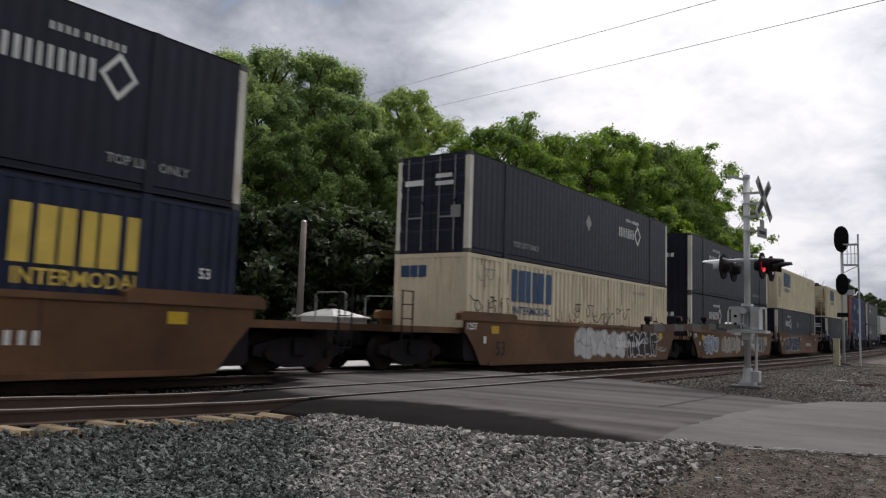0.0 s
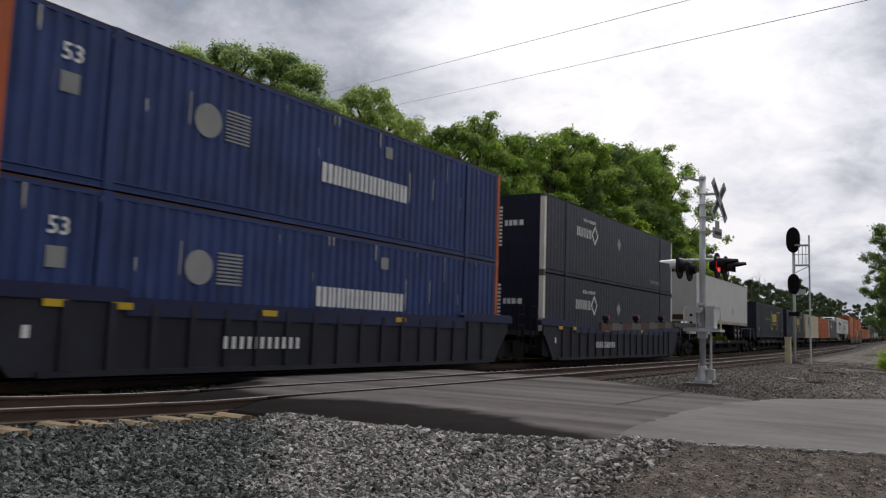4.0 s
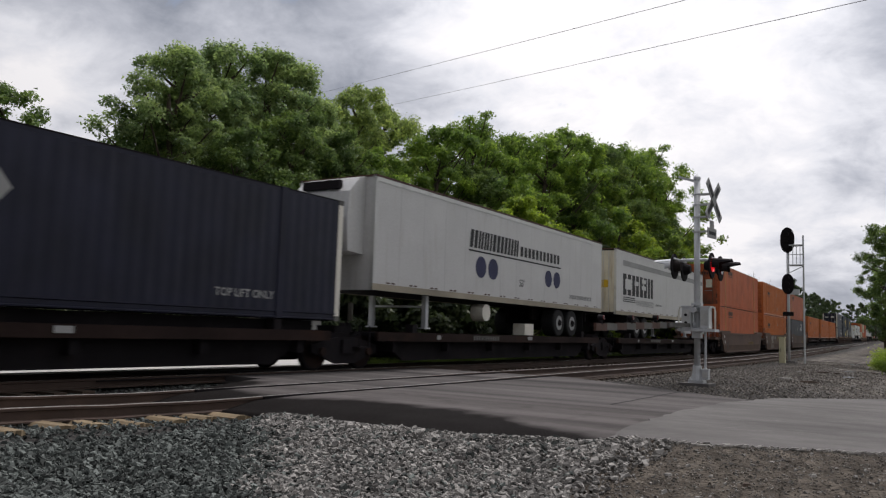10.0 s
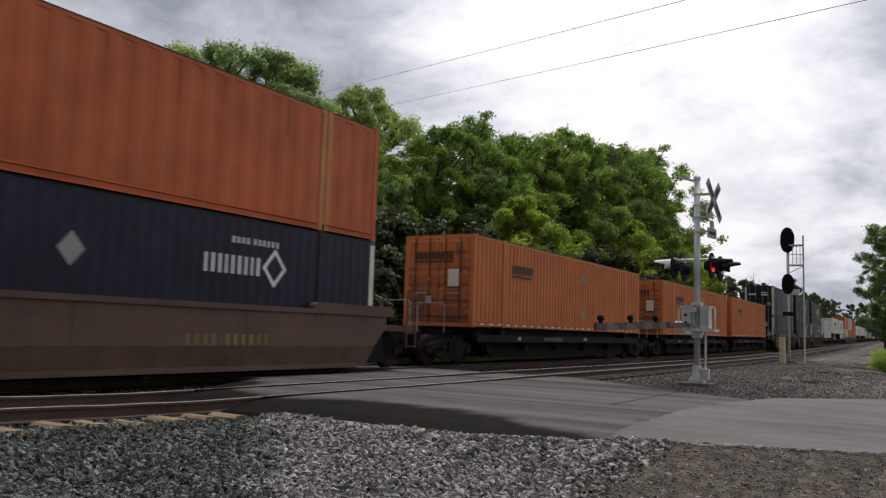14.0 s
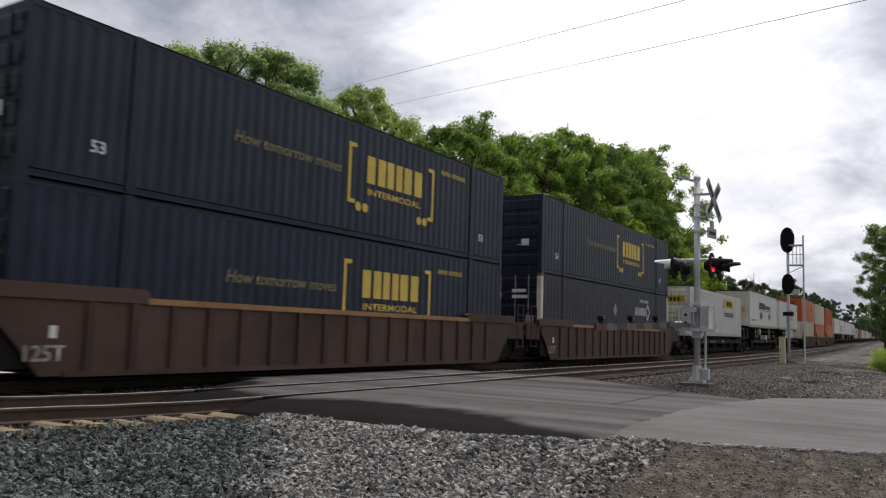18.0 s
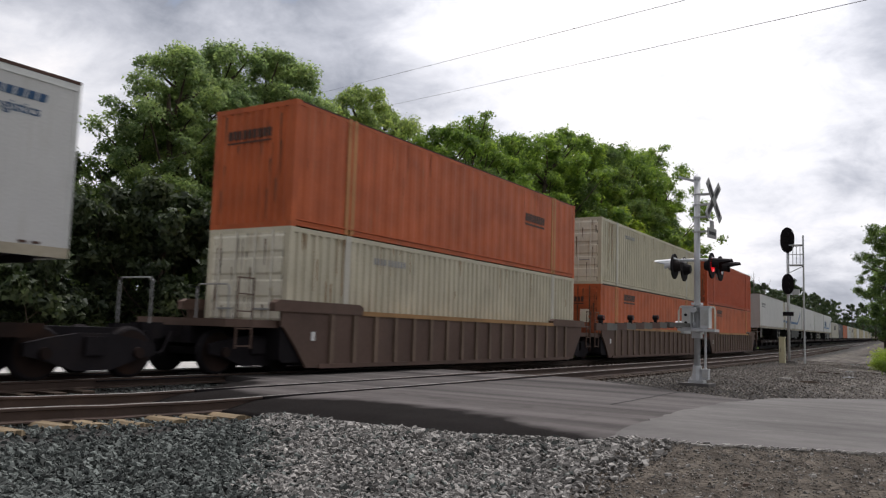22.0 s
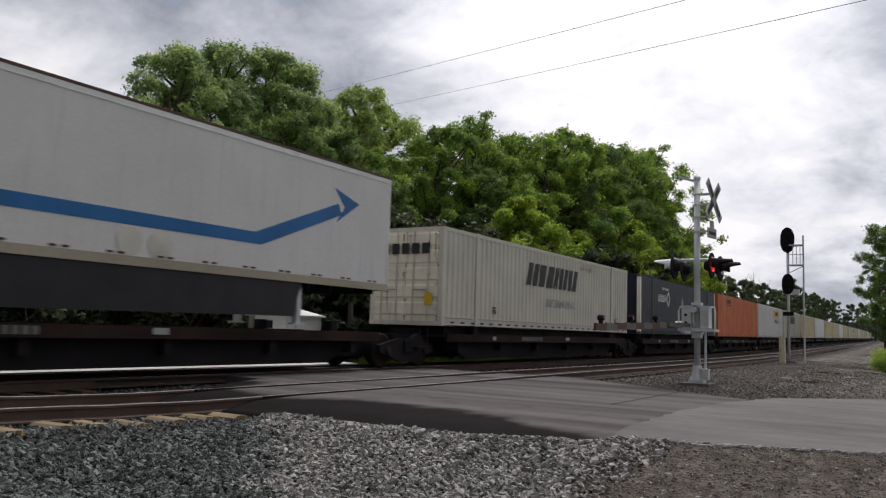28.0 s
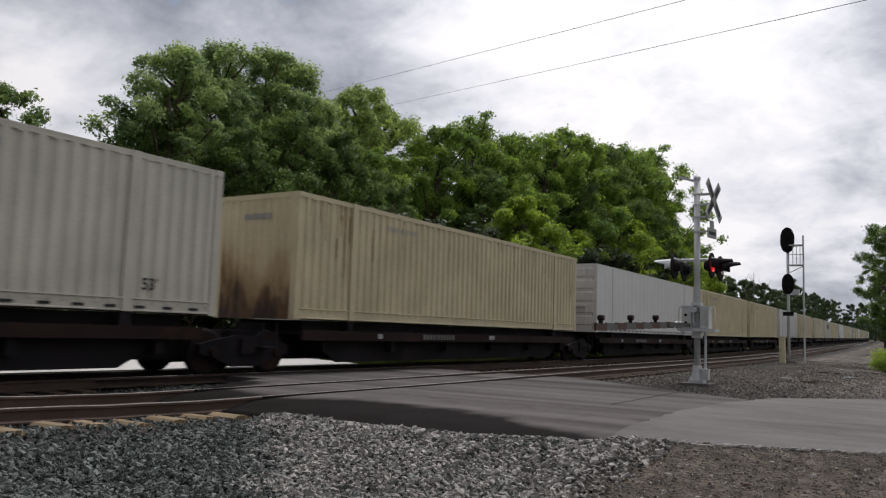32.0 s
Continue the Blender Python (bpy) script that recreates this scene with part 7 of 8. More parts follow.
    for y in (-1.06, 0.84):
        part("foot", Shape().box(lx - 0.16, lx + 0.16, y, y + 0.22, 0.12, 0.16), M_GALV, lg)
    if look_name in ('plain', 'reeferplain', 'marten', 'swifttrailer'):
        me = Shape().box(0, 0.05, -HW + 0.08, HW - 0.08, TZ0 - 0.10, TZ0 + 0.02).mesh("crossmember", M_BLACK)
        for i in range(20):
            part("crossmember", me, M_BLACK, t).location.x = 0.4 + i * 0.8
    if skirt:
        x0, x1 = (5.4, 12.9 if look_name == 'marten' else 11.8) if doors else (4.4, 10.8)
        part("side_skirt", Shape().prism_y([(x0, 0.22), (x1 - 0.2, 0.30), (x1, TZ0), (x0, TZ0)], -HW + 0.02, -HW + 0.04), M_WHITE if look_name == 'swifttrailer' else M_LOGOBLK, t)
    if look_name in ('alliance_reefer', 'alliance'):
        part("fuel_tank", Shape().tube([(6.2, -0.75, 0.7), (6.2, -1.2, 0.7)], 0.27, 16), M_WHITEPOST, t)
        part("battery_box", Shape().box(8.9, 9.6, -1.25, -0.8, 0.02, 0.42), M_WHITEPOST, t)
    trailer_marks(t, look_name)
    return t


def trailer(look_name, doors, skirt=False):
    key = ('t', look_name, doors, skirt)
    if key not in STOCK:
        STOCK[key] = build_trailer(look_name, doors, skirt)
        return STOCK[key]
    return copy_thing(STOCK[key], Matrix())


# ---- rail cars; x from the load's leading end, z up from the rail ----
def truck_at(car, x):
    tr = part("truck", Shape().box(x - 0.2, x + 0.2, -1.1, 1.1, 0.42, 0.74), M_BLACK, car, "grimy cast steel truck")
    for y in (-1.02, 0.92):
        part("side_frame", Shape().prism_y([(x - 1.25, 0.42), (x - 0.95, 0.36), (x - 0.35, 0.16), (x + 0.35, 0.16), (x + 0.95, 0.36), (x + 1.25, 0.42), (x + 1.25, 0.62), (x + 0.8, 0.72), (x + 0.3, 0.80), (x - 0.3, 0.80), (x - 0.8, 0.72), (x - 1.25, 0.62)], y, y + 0.10), M_BLACK, tr)
    for dx in (-0.89, 0.89):
        part("axle", Shape().tube([(x + dx, -1.0, 0.457), (x + dx, 1.0, 0.457)], 0.08, 8), M_BLACK, tr)
        for y in (-0.80, 0.68):
            part("wheel", Shape().tube([(x + dx, y, 0.457), (x + dx, y + 0.02, 0.457), (x + dx, y + 0.10, 0.457), (x + dx, y + 0.12, 0.457)], [0.42, 0.457, 0.457, 0.485], 24), M_BLACK, tr, smooth=False)
            yy = y - 0.01 if y < 0 else y + 0.13
            part("tread", Shape().tube([(x + dx, yy - 0.004, 0.457), (x + dx, yy + 0.004, 0.457)], 0.40, 24), M_DECK, tr)
        part("bearing", Shape().tube([(x + dx, -1.08, 0.457), (x + dx, -0.9, 0.457)], [0.10, 0.12], 12), M_DECK, tr)


def coupler(car, x, sgn):
    part("coupler", Shape().box(*sorted((x, x + sgn * 0.9)), -0.11, 0.11, 0.74, 0.98).box(*sorted((x + sgn * 0.8, x + sgn * 1.05)), -0.2, 0.2, 0.7, 1.02), M_BLACK, car)
    part("handrail", Shape().tube([(x - sgn * 0.12, -1.3, 1.0), (x - sgn * 0.12, -1.3, 1.78), (x - sgn * 0.12, -1.24, 1.84), (x - sgn * 0.12, -0.42, 1.84), (x - sgn * 0.12, -0.36, 1.78), (x - sgn * 0.12, -0.36, 1.0)], 0.017, 6), M_LOGOGRY, car, "pale worn steel handrail")
    part("air_hose", Shape().tube([(x + sgn * 0.5, -0.4, 0.85), (x + sgn * 0.7, -0.4, 0.45), (x + sgn * 0.95, -0.3, 0.36)], 0.03, 6), M_BLACK, car)


def build_well(style, lead, trail):
    """A double-stack well car body. lead, trail: room before and behind the load."""
    paints = {'smooth': (M_BROWN, M_BROWN, "brown smooth-sided double-stack well car with rusty panels"),
              'dark': (M_DKBROWN, M_DKBROWN, "dark grimy brown double-stack well car with faded graffiti"),
              'ribbed': (M_RIBBROWN, M_TANSILL, "red-brown ribbed double-stack well car with a tan top sill"),
              'tan': (M_DKBROWN, M_TANSILL, "weathered brown ribbed double-stack well car"),
              'blue': (M_CARGREY, M_CARBLUE, "dark blue double-stack well car with grimy grey ribbed sides")}
    paint, sill, label = paints[style]
    c = thing("well_car", label, "rail car", "cars of the freight train")
    a, b = -lead, CL + trail
    for y0, y1 in ((-1.50, -1.44), (1.44, 1.50)):
        out = [(0.5, 0.12), (CL - 0.5, 0.12), (CL - 0.1, 0.62), (CL + 0.25, 0.98), (CL + 0.35, 1.02), (CL + 0.35, 1.40), (-0.35, 1.40), (-0.35, 1.02), (-0.25, 0.98), (0.1, 0.62)]
        part("side_sheet", Shape().prism_y(out, y0, y1), paint, c)
    zt = 1.42
    for y0, y1 in ((-1.54, -1.36), (1.36, 1.54)):
        tp = 0.30 if style == 'blue' else 0.09
        part("top_chord", Shape().box(2.4, CL - 2.4, y0, y1, zt - tp, zt + 0.02), sill, c)
        for x0, x1 in ((max(a, -0.6), 2.45), (CL - 2.45, min(b, CL + 0.6))):
            part("end_sill", Shape().prism_y([(x0, 1.34), (x1, 1.34), (x1, zt + 0.10), (x1 - 0.15, zt + 0.17), (x0 + 0.15, zt + 0.17), (x0, zt + 0.10)], y0, y1), paint if style != 'blue' else sill, c)
        part("bottom_chord", Shape().box(0.9, CL - 0.9, y0 + (0.0 if y0 < 0 else 0.02), y1 - (0.02 if y0 < 0 else 0.0), 0.10, 0.20), paint, c)
    if style in ('ribbed', 'tan', 'blue'):
        n = 17
        ribp = M_TANRIB if style == 'tan' else paint
        rib = Shape().box(-0.07, 0.07, -1.555, -1.50, 0.20, 1.33).mesh("rib", ribp)
        for i in range(n):
            o = part("rib", rib, ribp, c)
            o.location.x = 1.3 + (CL - 2.6) * i / (n - 1)
    part("floor", Shape().box(0.4, CL - 0.4, -1.4, 1.4, 0.16, 0.24), M_BLACK, c)
    for x0, x1 in ((a, 0.0), (CL, b)):
        part("end_platform", Shape().box(x0, x1, -1.36, 1.36, 0.98, 1.14), paint if style != 'blue' else M_BLACK, c)
        part("draft_sill", Shape().box(x0, x1, -0.35, 0.35, 0.62, 0.98), M_BLACK, c)
        sg = 1 if x1 > CL else -1
        xe = CL if sg > 0 else 0.0
        # bulkhead and black plates added to keep the shaded end opening dark
        part("bulkhead", Shape().box(*sorted((xe + sg * 0.22, xe + sg * 0.30)), -1.38, 1.38, 0.30, 0.98), M_BLACK, c)
        for y0 in (-1.43, 1.38):
            xa, xb = sorted((xe + sg * 0.30, xe - sg * 0.55))
            part("gusset", Shape().prism_y([(xa + 0.1, 0.24), (xb - 0.1, 0.24), (xb, 0.34), (xb, 1.02), (xa, 1.02), (xa, 0.34)], y0, y0 + 0.05), M_BLACK, c)
    for x, sg in ((a + 0.15, 1), (b - 0.15, -1)):
        ld = Shape()
        ld.bar((x, -1.52, 0.55), (x, -1.52, 2.0), 0.03).bar((x + sg * 0.42, -1.52, 0.55), (x + sg * 0.42, -1.52, 2.0), 0.03)
        for z in (0.6, 0.95, 1.3, 1.65, 1.98):
            ld.bar((x, -1.52, z), (x + sg * 0.42, -1.52, z), 0.025)
        part("ladder", ld, M_BLACK if style in ('blue', 'smooth') else paint, c)
    if style == 'dark':
        part("lower_band", Shape().prism_y([(0.55, 0.2), (CL - 0.55, 0.2), (CL - 0.12, 0.6), (0.12, 0.6)], -1.503, -1.499), M_GRIME, c, "grimy darker lower half")
    if style == 'smooth':
        part("reflector", Shape().box(1.0, 1.42, -1.512, -1.503, 1.0, 1.22), M_YELLOW, c, "yellow reflective patch")
    if style == 'smooth':
        part("reflector", Shape().box(CL - 1.6, CL - 1.2, -1.512, -1.503, 1.0, 1.22), M_YELLOW, c)
    part("white_label", Shape().box(0.62, 0.74, -1.512, -1.503, 0.72, 0.92), M_LOGOWHT, c)
    if style == 'blue':
        for xr in (0.9, 2.1, 5.6, 10.3):
            part("reflector", Shape().box(xr, xr + 0.42, -1.548, -1.541, 1.22, 1.34), M_YELLOW, c, "yellow reflective patch")
        tagged(part("number_bars", bars_row_shape(4.6, 0.55, [0.09] * 4 + [0.02] + [0.09] * 6, 0.24, 0.12, -1.557), M_LOGOWHT, c), kind="stuff")
    if style == 'ribbed':
        words("weight_mark", "125T", 0.26, M_SPRAYW2, c, 0.16, -1.508, 0.36, width=0.68)
        for x0, x1 in ((a, -0.36), (CL + 0.36, b)):
            for y0 in (-1.43, 1.37):
                part("end_skirt", Shape().box(x0, x1, y0, y0 + 0.06, 0.84, 1.40), paint, c)
    if style not in ('smooth', 'dark'):
        return c
    nb = bars_row_shape(10.2, 0.62, [0.09] * 4 + [0.02] + [0.09] * 6, 0.22, 0.12, -1.547 if style in ('ribbed', 'tan', 'blue') else -1.503)
    tagged(part("number_bars", nb, M_LOGOWHT if style == 'smooth' else M_SPRAYY, c), kind="stuff")
    if style in ('smooth', 'dark'):
        words("size_mark", "53", 0.42, M_LOGOBLK, c, 1.25, -1.508, 0.38)
    words("weight_mark", "125T", 0.19, M_LOGOWHT, c, -0.28 if style == 'smooth' else 0.15, -1.508, 1.10)
    return c


def build_spine(lead, trail, boxed=True):
    c = thing("spine_car", "black grimy spine car with a rusty deck edge and open sides", "rail car", "cars of the freight train")
    a, b = -lead, CL + trail
    part("centre_sill", Shape().box(a, b, -0.42, 0.42, 0.30, 0.90), M_BLACK, c)
    part("deck_edge", Shape().box(0.3, CL - 0.3, -1.33, -1.23, 0.72, 0.95).box(0.3, CL - 0.3, 1.23, 1.33, 0.72, 0.95), M_DECK, c)
    part("deck", Shape().box(0.3, CL - 0.3, -1.23, -0.42, 0.84, 0.93).box(0.3, CL - 0.3, 0.42, 1.23, 0.84, 0.93), M_BLACK, c)
    part("under_skirt", Shape().prism_y([(1.9, 0.19), (CL - 1.9, 0.19), (CL - 0.9, 0.72), (0.9, 0.72)], -1.0, -0.92).prism_y([(1.9, 0.19), (CL - 1.9, 0.19), (CL - 0.9, 0.72), (0.9, 0.72)], 0.92, 1.0), M_BLACK, c)
    for i in range(6):
        x = 1.2 + i * (CL - 2.4) / 5
        part("cross_bearer", Shape().prism_y([(x - 0.09, 0.44), (x + 0.09, 0.44), (x + 0.09, 0.92), (x - 0.09, 0.92)], -1.22, 1.22), M_BLACK, c)
    for x in (1.93, CL - 2.13):
        for y in (-1.28, 1.02):
            part("pedestal", Shape().box(x, x + 0.22, y, y + 0.26, 0.93, 1.18), M_BLACK, c)
    if boxed:
        part("load_bed", Shape().box(0.6, CL - 0.6, -1.0, 1.0, 0.93, 1.17), M_BLACK, c)
    part("hitch", Shape().box(-0.2, 0.5, -0.3, 0.3, 0.9, 1.08), M_BLACK, c)
    tagged(part("number_bars", bars_row_shape(5.2, 0.77, [0.11] * 4 + [0.05] + [0.11] * 6, 0.14, 0.05, -1.331), M_GATE, c), kind="stuff")
    part("edge_marks", Shape().box(9.0, 9.35, -1.334, -1.331, 0.80, 0.92).box(3.1, 3.3, -1.334, -1.331, 0.78, 0.9), M_LOGOGRY, c)
    part("brake_step", Shape().box(a + 0.1, a + 0.5, -1.3, -1.0, 0.55, 0.58).bar((a + 0.1, -1.28, 0.55), (a + 0.1, -1.28, 1.1), 0.03).bar((a + 0.5, -1.28, 0.55), (a + 0.5, -1.28, 1.1), 0.03), M_BLACK, c)
    return c


# ---- sprayed paint on the cars ----
def ribbon(s, pts, w, y):
    """A flat painted stroke through points in x, z."""
    k, n = len(s.v), len(pts)
    for i, (x, z) in enumerate(pts):
        (xa, za), (xb, zb) = pts[max(i - 1, 0)], pts[min(i + 1, n - 1)]
        ln = math.hypot(xb - xa, zb - za) or 1.0
        dx, dz = -(zb - za) / ln * w / 2, (xb - xa) / ln * w / 2
        s.v += [(x + dx, y, z + dz), (x - dx, y, z - dz)]
    for i in range(n - 1):
        s.f.append((k + 2 * i, k + 2 * i + 1, k + 2 * i + 3, k + 2 * i + 2))


def bulge(x0, x1, z0, z1, r, n=22):
    """A swollen, uneven outline that fills a cell."""
    cx, cz, rx, rz = (x0 + x1) / 2, (z0 + z1) / 2, (x1 - x0) / 2, (z1 - z0) / 2
    p1, p2 = r.uniform(0, 6), r.uniform(0, 6)
    out = []
    for i in range(n):
        a = 2 * math.pi * i / n
        c, sn = math.cos(a), math.sin(a)
        k = (abs(c) ** 5 + abs(sn) ** 5) ** -0.2 * (1 + 0.13 * math.sin(3 * a + p1) + 0.07 * math.sin(5 * a + p2))
        out.append((cx + rx * k * c, cz + rz * k * sn * (0.95 if sn < 0 else 1.0)))
    return out


def piece(host, x0, x1, z0, z1, cells, fill, line, seed, y, label, wide=0.05):
    """A block of sprayed shapes with outlines and strokes inside."""
    r = random.Random(seed)
    d = (x1 - x0) / cells
    for i in range(cells):
        a, b = x0 + i * d - 0.06 * d, x0 + (i + 1) * d + 0.06 * d
        o = bulge(a, b, z0 + r.uniform(0, 0.12), z1 - r.uniform(0, 0.14), r)
        yy = y - 0.0006 * i
        body, rim = Shape(), Shape()
        body.poly([(px, yy, pz) for px, pz in o])
        ribbon(rim, o + o[:2], wide, yy - 0.0004)
        cx, cz = (a + b) / 2, (z0 + z1) / 2
        for k in range(2):
            px, pz = cx + r.uniform(-0.22, 0.22) * d, cz + r.uniform(0.1, 0.3) * (z1 - z0)
            st = [(px, pz)]
            ang = r.uniform(-2.2, -0.9)
            for _ in range(6):
                ang += r.uniform(-0.8, 0.8)
                px, pz = px + 0.11 * math.cos(ang), pz + 0.11 * math.sin(ang)
                st.append((px, pz))
            ribbon(rim, st, wide * r.uniform(0.8, 1.4), yy - 0.0004)
        g = part("graffiti_shape", body, fill, host, label)
        part("outline", rim, line, g)


def scrawl(host, x0, x1, z0, z1, marks, material, seed, y, wide=0.035):
    """A row of quick hand strokes."""
    r = random.Random(seed)
    s = Shape()
    d = (x1 - x0) / marks
    for i in range(marks):
        px, pz = x0 + (i + r.uniform(0.0, 0.3)) * d, z0 + r.uniform(0.6, 1.0) * (z1 - z0)
        ang = r.uniform(-1.9, -1.2)
        pts = [(px, pz)]
        turn = r.choice((-0.55, 0.55, 0.4, -0.9, 0.95))
        for k in range(11):
            px, pz = px + 0.16 * (z1 - z0) * math.cos(ang), pz + 0.16 * (z1 - z0) * math.sin(ang)
            pz = min(z1, max(z0, pz))
            ang += turn * r.uniform(0.2, 1.3) * (1 if k < 6 else -0.6)
            pts.append((px, pz))
        ribbon(s, pts, wide, y)
    part("scrawl", s, material, host, "hand-sprayed scrawl")


def streaks(host, x0, x1, ztop, longest, count, material, seed, y):
    """Rust runs down a painted wall from its top rail."""
    r = random.Random(seed)
    s = Shape()
    for _ in range(count):
        x, w, ln = r.uniform(x0, x1), r.uniform(0.01, 0.045), longest * r.random() ** 1.6 + 0.08
        z = ztop - (r.uniform(0, 1.2) if r.random() < 0.35 else 0)
        n = 5
        ribbon(s, [(x + r.uniform(-0.006, 0.006), z - ln * k / n) for k in range(n + 1)], w, y)
        s.poly([(x - w / 2, y, z - ln), (x + w / 2, y, z - ln), (x, y, z - ln - 3 * w)])
    tagged(part("weathering", s, material, host), "thin rust and grime runs", kind="stuff")


def end_dirt(host, doors, count, material, seed):
    """Dirt and rust runs down the leading end."""
    r = random.Random(seed)
    s = Shape()
    x = -0.0275 if doors else -0.004
    for _ in range(count):
        y, w = r.uniform(-1.08, 1.08), r.uniform(0.006, 0.03)
        z1 = r.choice((2.7, 2.5, 2.05, 1.55, 1.1, 0.9)) + r.uniform(-0.1, 0.05)
        z0 = max(0.14, z1 - r.uniform(0.2, 1.1))
        s.poly([(x, y + w * 0.35, z0), (x, y - w * 0.35, z0), (x, y - w, z1), (x, y + w, z1)])
    tagged(part("end_dirt", s, material, host), "dark dirt and rust runs", kind="stuff")


YW, YC = -1.504, -HW - 0.006


def winged_mark(host):
    """A sprayed mark: scalloped wings over two round forms, and a drop beside them."""
    forms = (([(2.84, 0.2), (2.9, 0.55), (3.24, 0.73), (3.62, 0.66), (3.76, 0.48), (3.77, 0.2)], M_SPRAYFADE, "faint grey sprayed round form"),
             ([(3.79, 0.2), (3.78, 0.51), (4.05, 0.67), (4.55, 0.67), (4.83, 0.44), (4.8, 0.2)], M_SPRAYFADE, "faint grey sprayed round form"),
             ([(3.21, 1.33), (3.44, 1.29), (3.66, 1.28), (4.07, 1.36), (4.28, 1.30), (4.5, 1.29), (5.03, 1.35), (4.68, 1.01), (3.85, 0.72), (3.74, 0.66), (3.37, 0.88)], M_SPRAYW2, "grey-white sprayed wings with dark outlines"),
             ([(3.74, 0.68), (4.14, 0.81), (4.8, 0.89), (4.6, 0.73), (4.05, 0.66)], M_SPRAYW2, "grey-white sprayed feather"),
             ([(5.21, 1.13), (5.54, 1.28), (6.0, 1.34), (6.2, 1.26), (6.23, 1.13), (6.11, 0.98), (5.61, 1.02)], M_SPRAYW2, "grey-white sprayed drop with a dark outline"))
    for i, (o, fill, label) in enumerate(forms):
        y = YW - 0.0006 * i
        g = part("graffiti_shape", Shape().poly([(x, y, z) for x, z in reversed(o)]), fill, host, label)
        rim = Shape()
        ribbon(rim, o + o[:2], 0.035, y - 0.0004)
        if len(o) > 8:
            for stroke in ([(3.68, 1.2), (3.72, 0.82)], [(4.04, 1.32), (3.84, 0.76)], [(4.11, 1.17), (4.31, 1.1), (4.56, 1.18)]):
                ribbon(rim, stroke, 0.03, y - 0.0004)
        part("outline", rim, M_LOGOBRN, g)


def weather_and_graffiti(cars, boxes):
    """Marks that single cars and containers carry."""
    b = boxes[(2, 0)]
    scrawl(b, 0.4, 2.2, 0.85, 1.7, 5, M_SPRAYK, 3, YC)
    scrawl(b, 0.5, 1.9, 1.75, 2.5, 2, M_LOGOGRY, 13, YC, 0.03)
    scrawl(b, 5.8, 12.1, 0.95, 1.75, 13, M_SPRAYK, 4, YC)
    scrawl(b, 5.5, 8.4, 0.9, 1.2, 9, M_SPRAYR, 5, YC - 0.001)
    scrawl(b, 14.2, 15.3, 1.2, 1.8, 2, M_SPRAYK, 6, YC, 0.05)
    streaks(b, 0.3, 15.8, CH - 0.1, 0.9, 26, M_RUSTRUN, 41, YC)
    piece(cars[2], 6.5, 10.9, 0.22, 1.30, 5, M_SPRAYW, M_LOGOGRY, 7, YW, "silver sprayed block letters shape with grey outlines")
    piece(cars[2], 11.1, 14.3, 0.22, 1.30, 5, M_SPRAYK, M_SPRAYW, 8, YW, "black sprayed shapes with white outlines")
    scrawl(cars[2], 14.4, 15.3, 0.85, 1.2, 3, M_SPRAYW, 9, YW)
    scrawl(cars[2], 14.4, 15.3, 0.4, 0.75, 3, M_SPRAYW, 10, YW)
    piece(cars[3], 1.4, 3.9, 0.3, 1.25, 3, M_SPRAYLB, M_SPRAYW, 11, YW, "pale blue sprayed shapes with white outlines")
    piece(cars[3], 4.6, 8.3, 0.25, 1.25, 4, M_SPRAYW2, M_LOGOBRN, 12, YW, "faded grey sprayed shapes with dark outlines", 0.035)
    scrawl(cars[3], 8.5, 9.3, 0.6, 1.0, 3, M_SPRAYW, 14, YW, 0.09)
    piece(cars[3], 10.9, 12.9, 0.25, 1.25, 2, M_SPRAYW2, M_SPRAYT, 15, YW, "grey sprayed shapes with dark green outlines", 0.06)
    piece(cars[3], 12.9, 14.2, 0.3, 1.2, 2, M_SPRAYT, M_SPRAYW, 16, YW - 0.002, "dark green sprayed shapes with white outlines")
    part("paper_label", Shape().box(14.2, 15.0, YW - 0.003, YW, 0.7, 1.25), M_SPRAYW2, cars[3])
    piece(cars[4], 1.9, 7.6, 0.18, 1.34, 5, M_SPRAYB, M_SPRAYW, 17, YW, "large dark blue sprayed piece with white outlines", 0.045)
    scrawl(cars[4], 0.2, 1.0, 0.85, 1.25, 3, M_SPRAYK, 18, YW)
    scrawl(cars[4], 7.7, 8.3, 0.95, 1.25, 3, M_LOGOYEL, 19, YW, 0.03)
    winged_mark(cars[17])
    scrawl(cars[17], 7.6, 11.4, 0.75, 1.3, 13, M_SPRAYY, 22, YW, 0.13)
    scrawl(cars[17], 8.2, 10.4, 0.9, 1.15, 6, M_SPRAYR, 23, YW - 0.001, 0.04)
    for i in (1, 2, 3, 4, 16, 17, 18):
        streaks(cars[i], 0.5, 15.6, 1.34, 0.7, 22, M_GRIME, 50 + i, YW + 0.0005)
    for (i, k), ob in boxes.items():
        look_name = TRAIN[i][2][k][1]
        if look_name in ('csxbeige', 'beige', 'greyrib') and i < 46:
            streaks(ob, 0.3, 2.1, CH - 0.1, 1.7, 12, M_RUSTRUN, 70 + i, YC)
            streaks(ob, 2.2, 15.8, CH - 0.1, 0.8, 18, M_RUSTRUN, 90 + i, YC)
        elif look_name in ('orange', 'red', 'orangewide', 'orangerib') and i < 46:
            streaks(ob, 0.3, 15.8, CH - 0.1, 1.0, 24, M_GRIMEOR, 110 + i + k * 31, YC)
        elif look_name in ('swift', 'jb', 'stack') and i < 46:
            streaks(ob, 0.3, 15.8, CH - 0.1, 0.7, 16, M_GRIMEPALE, 150 + i, YC)
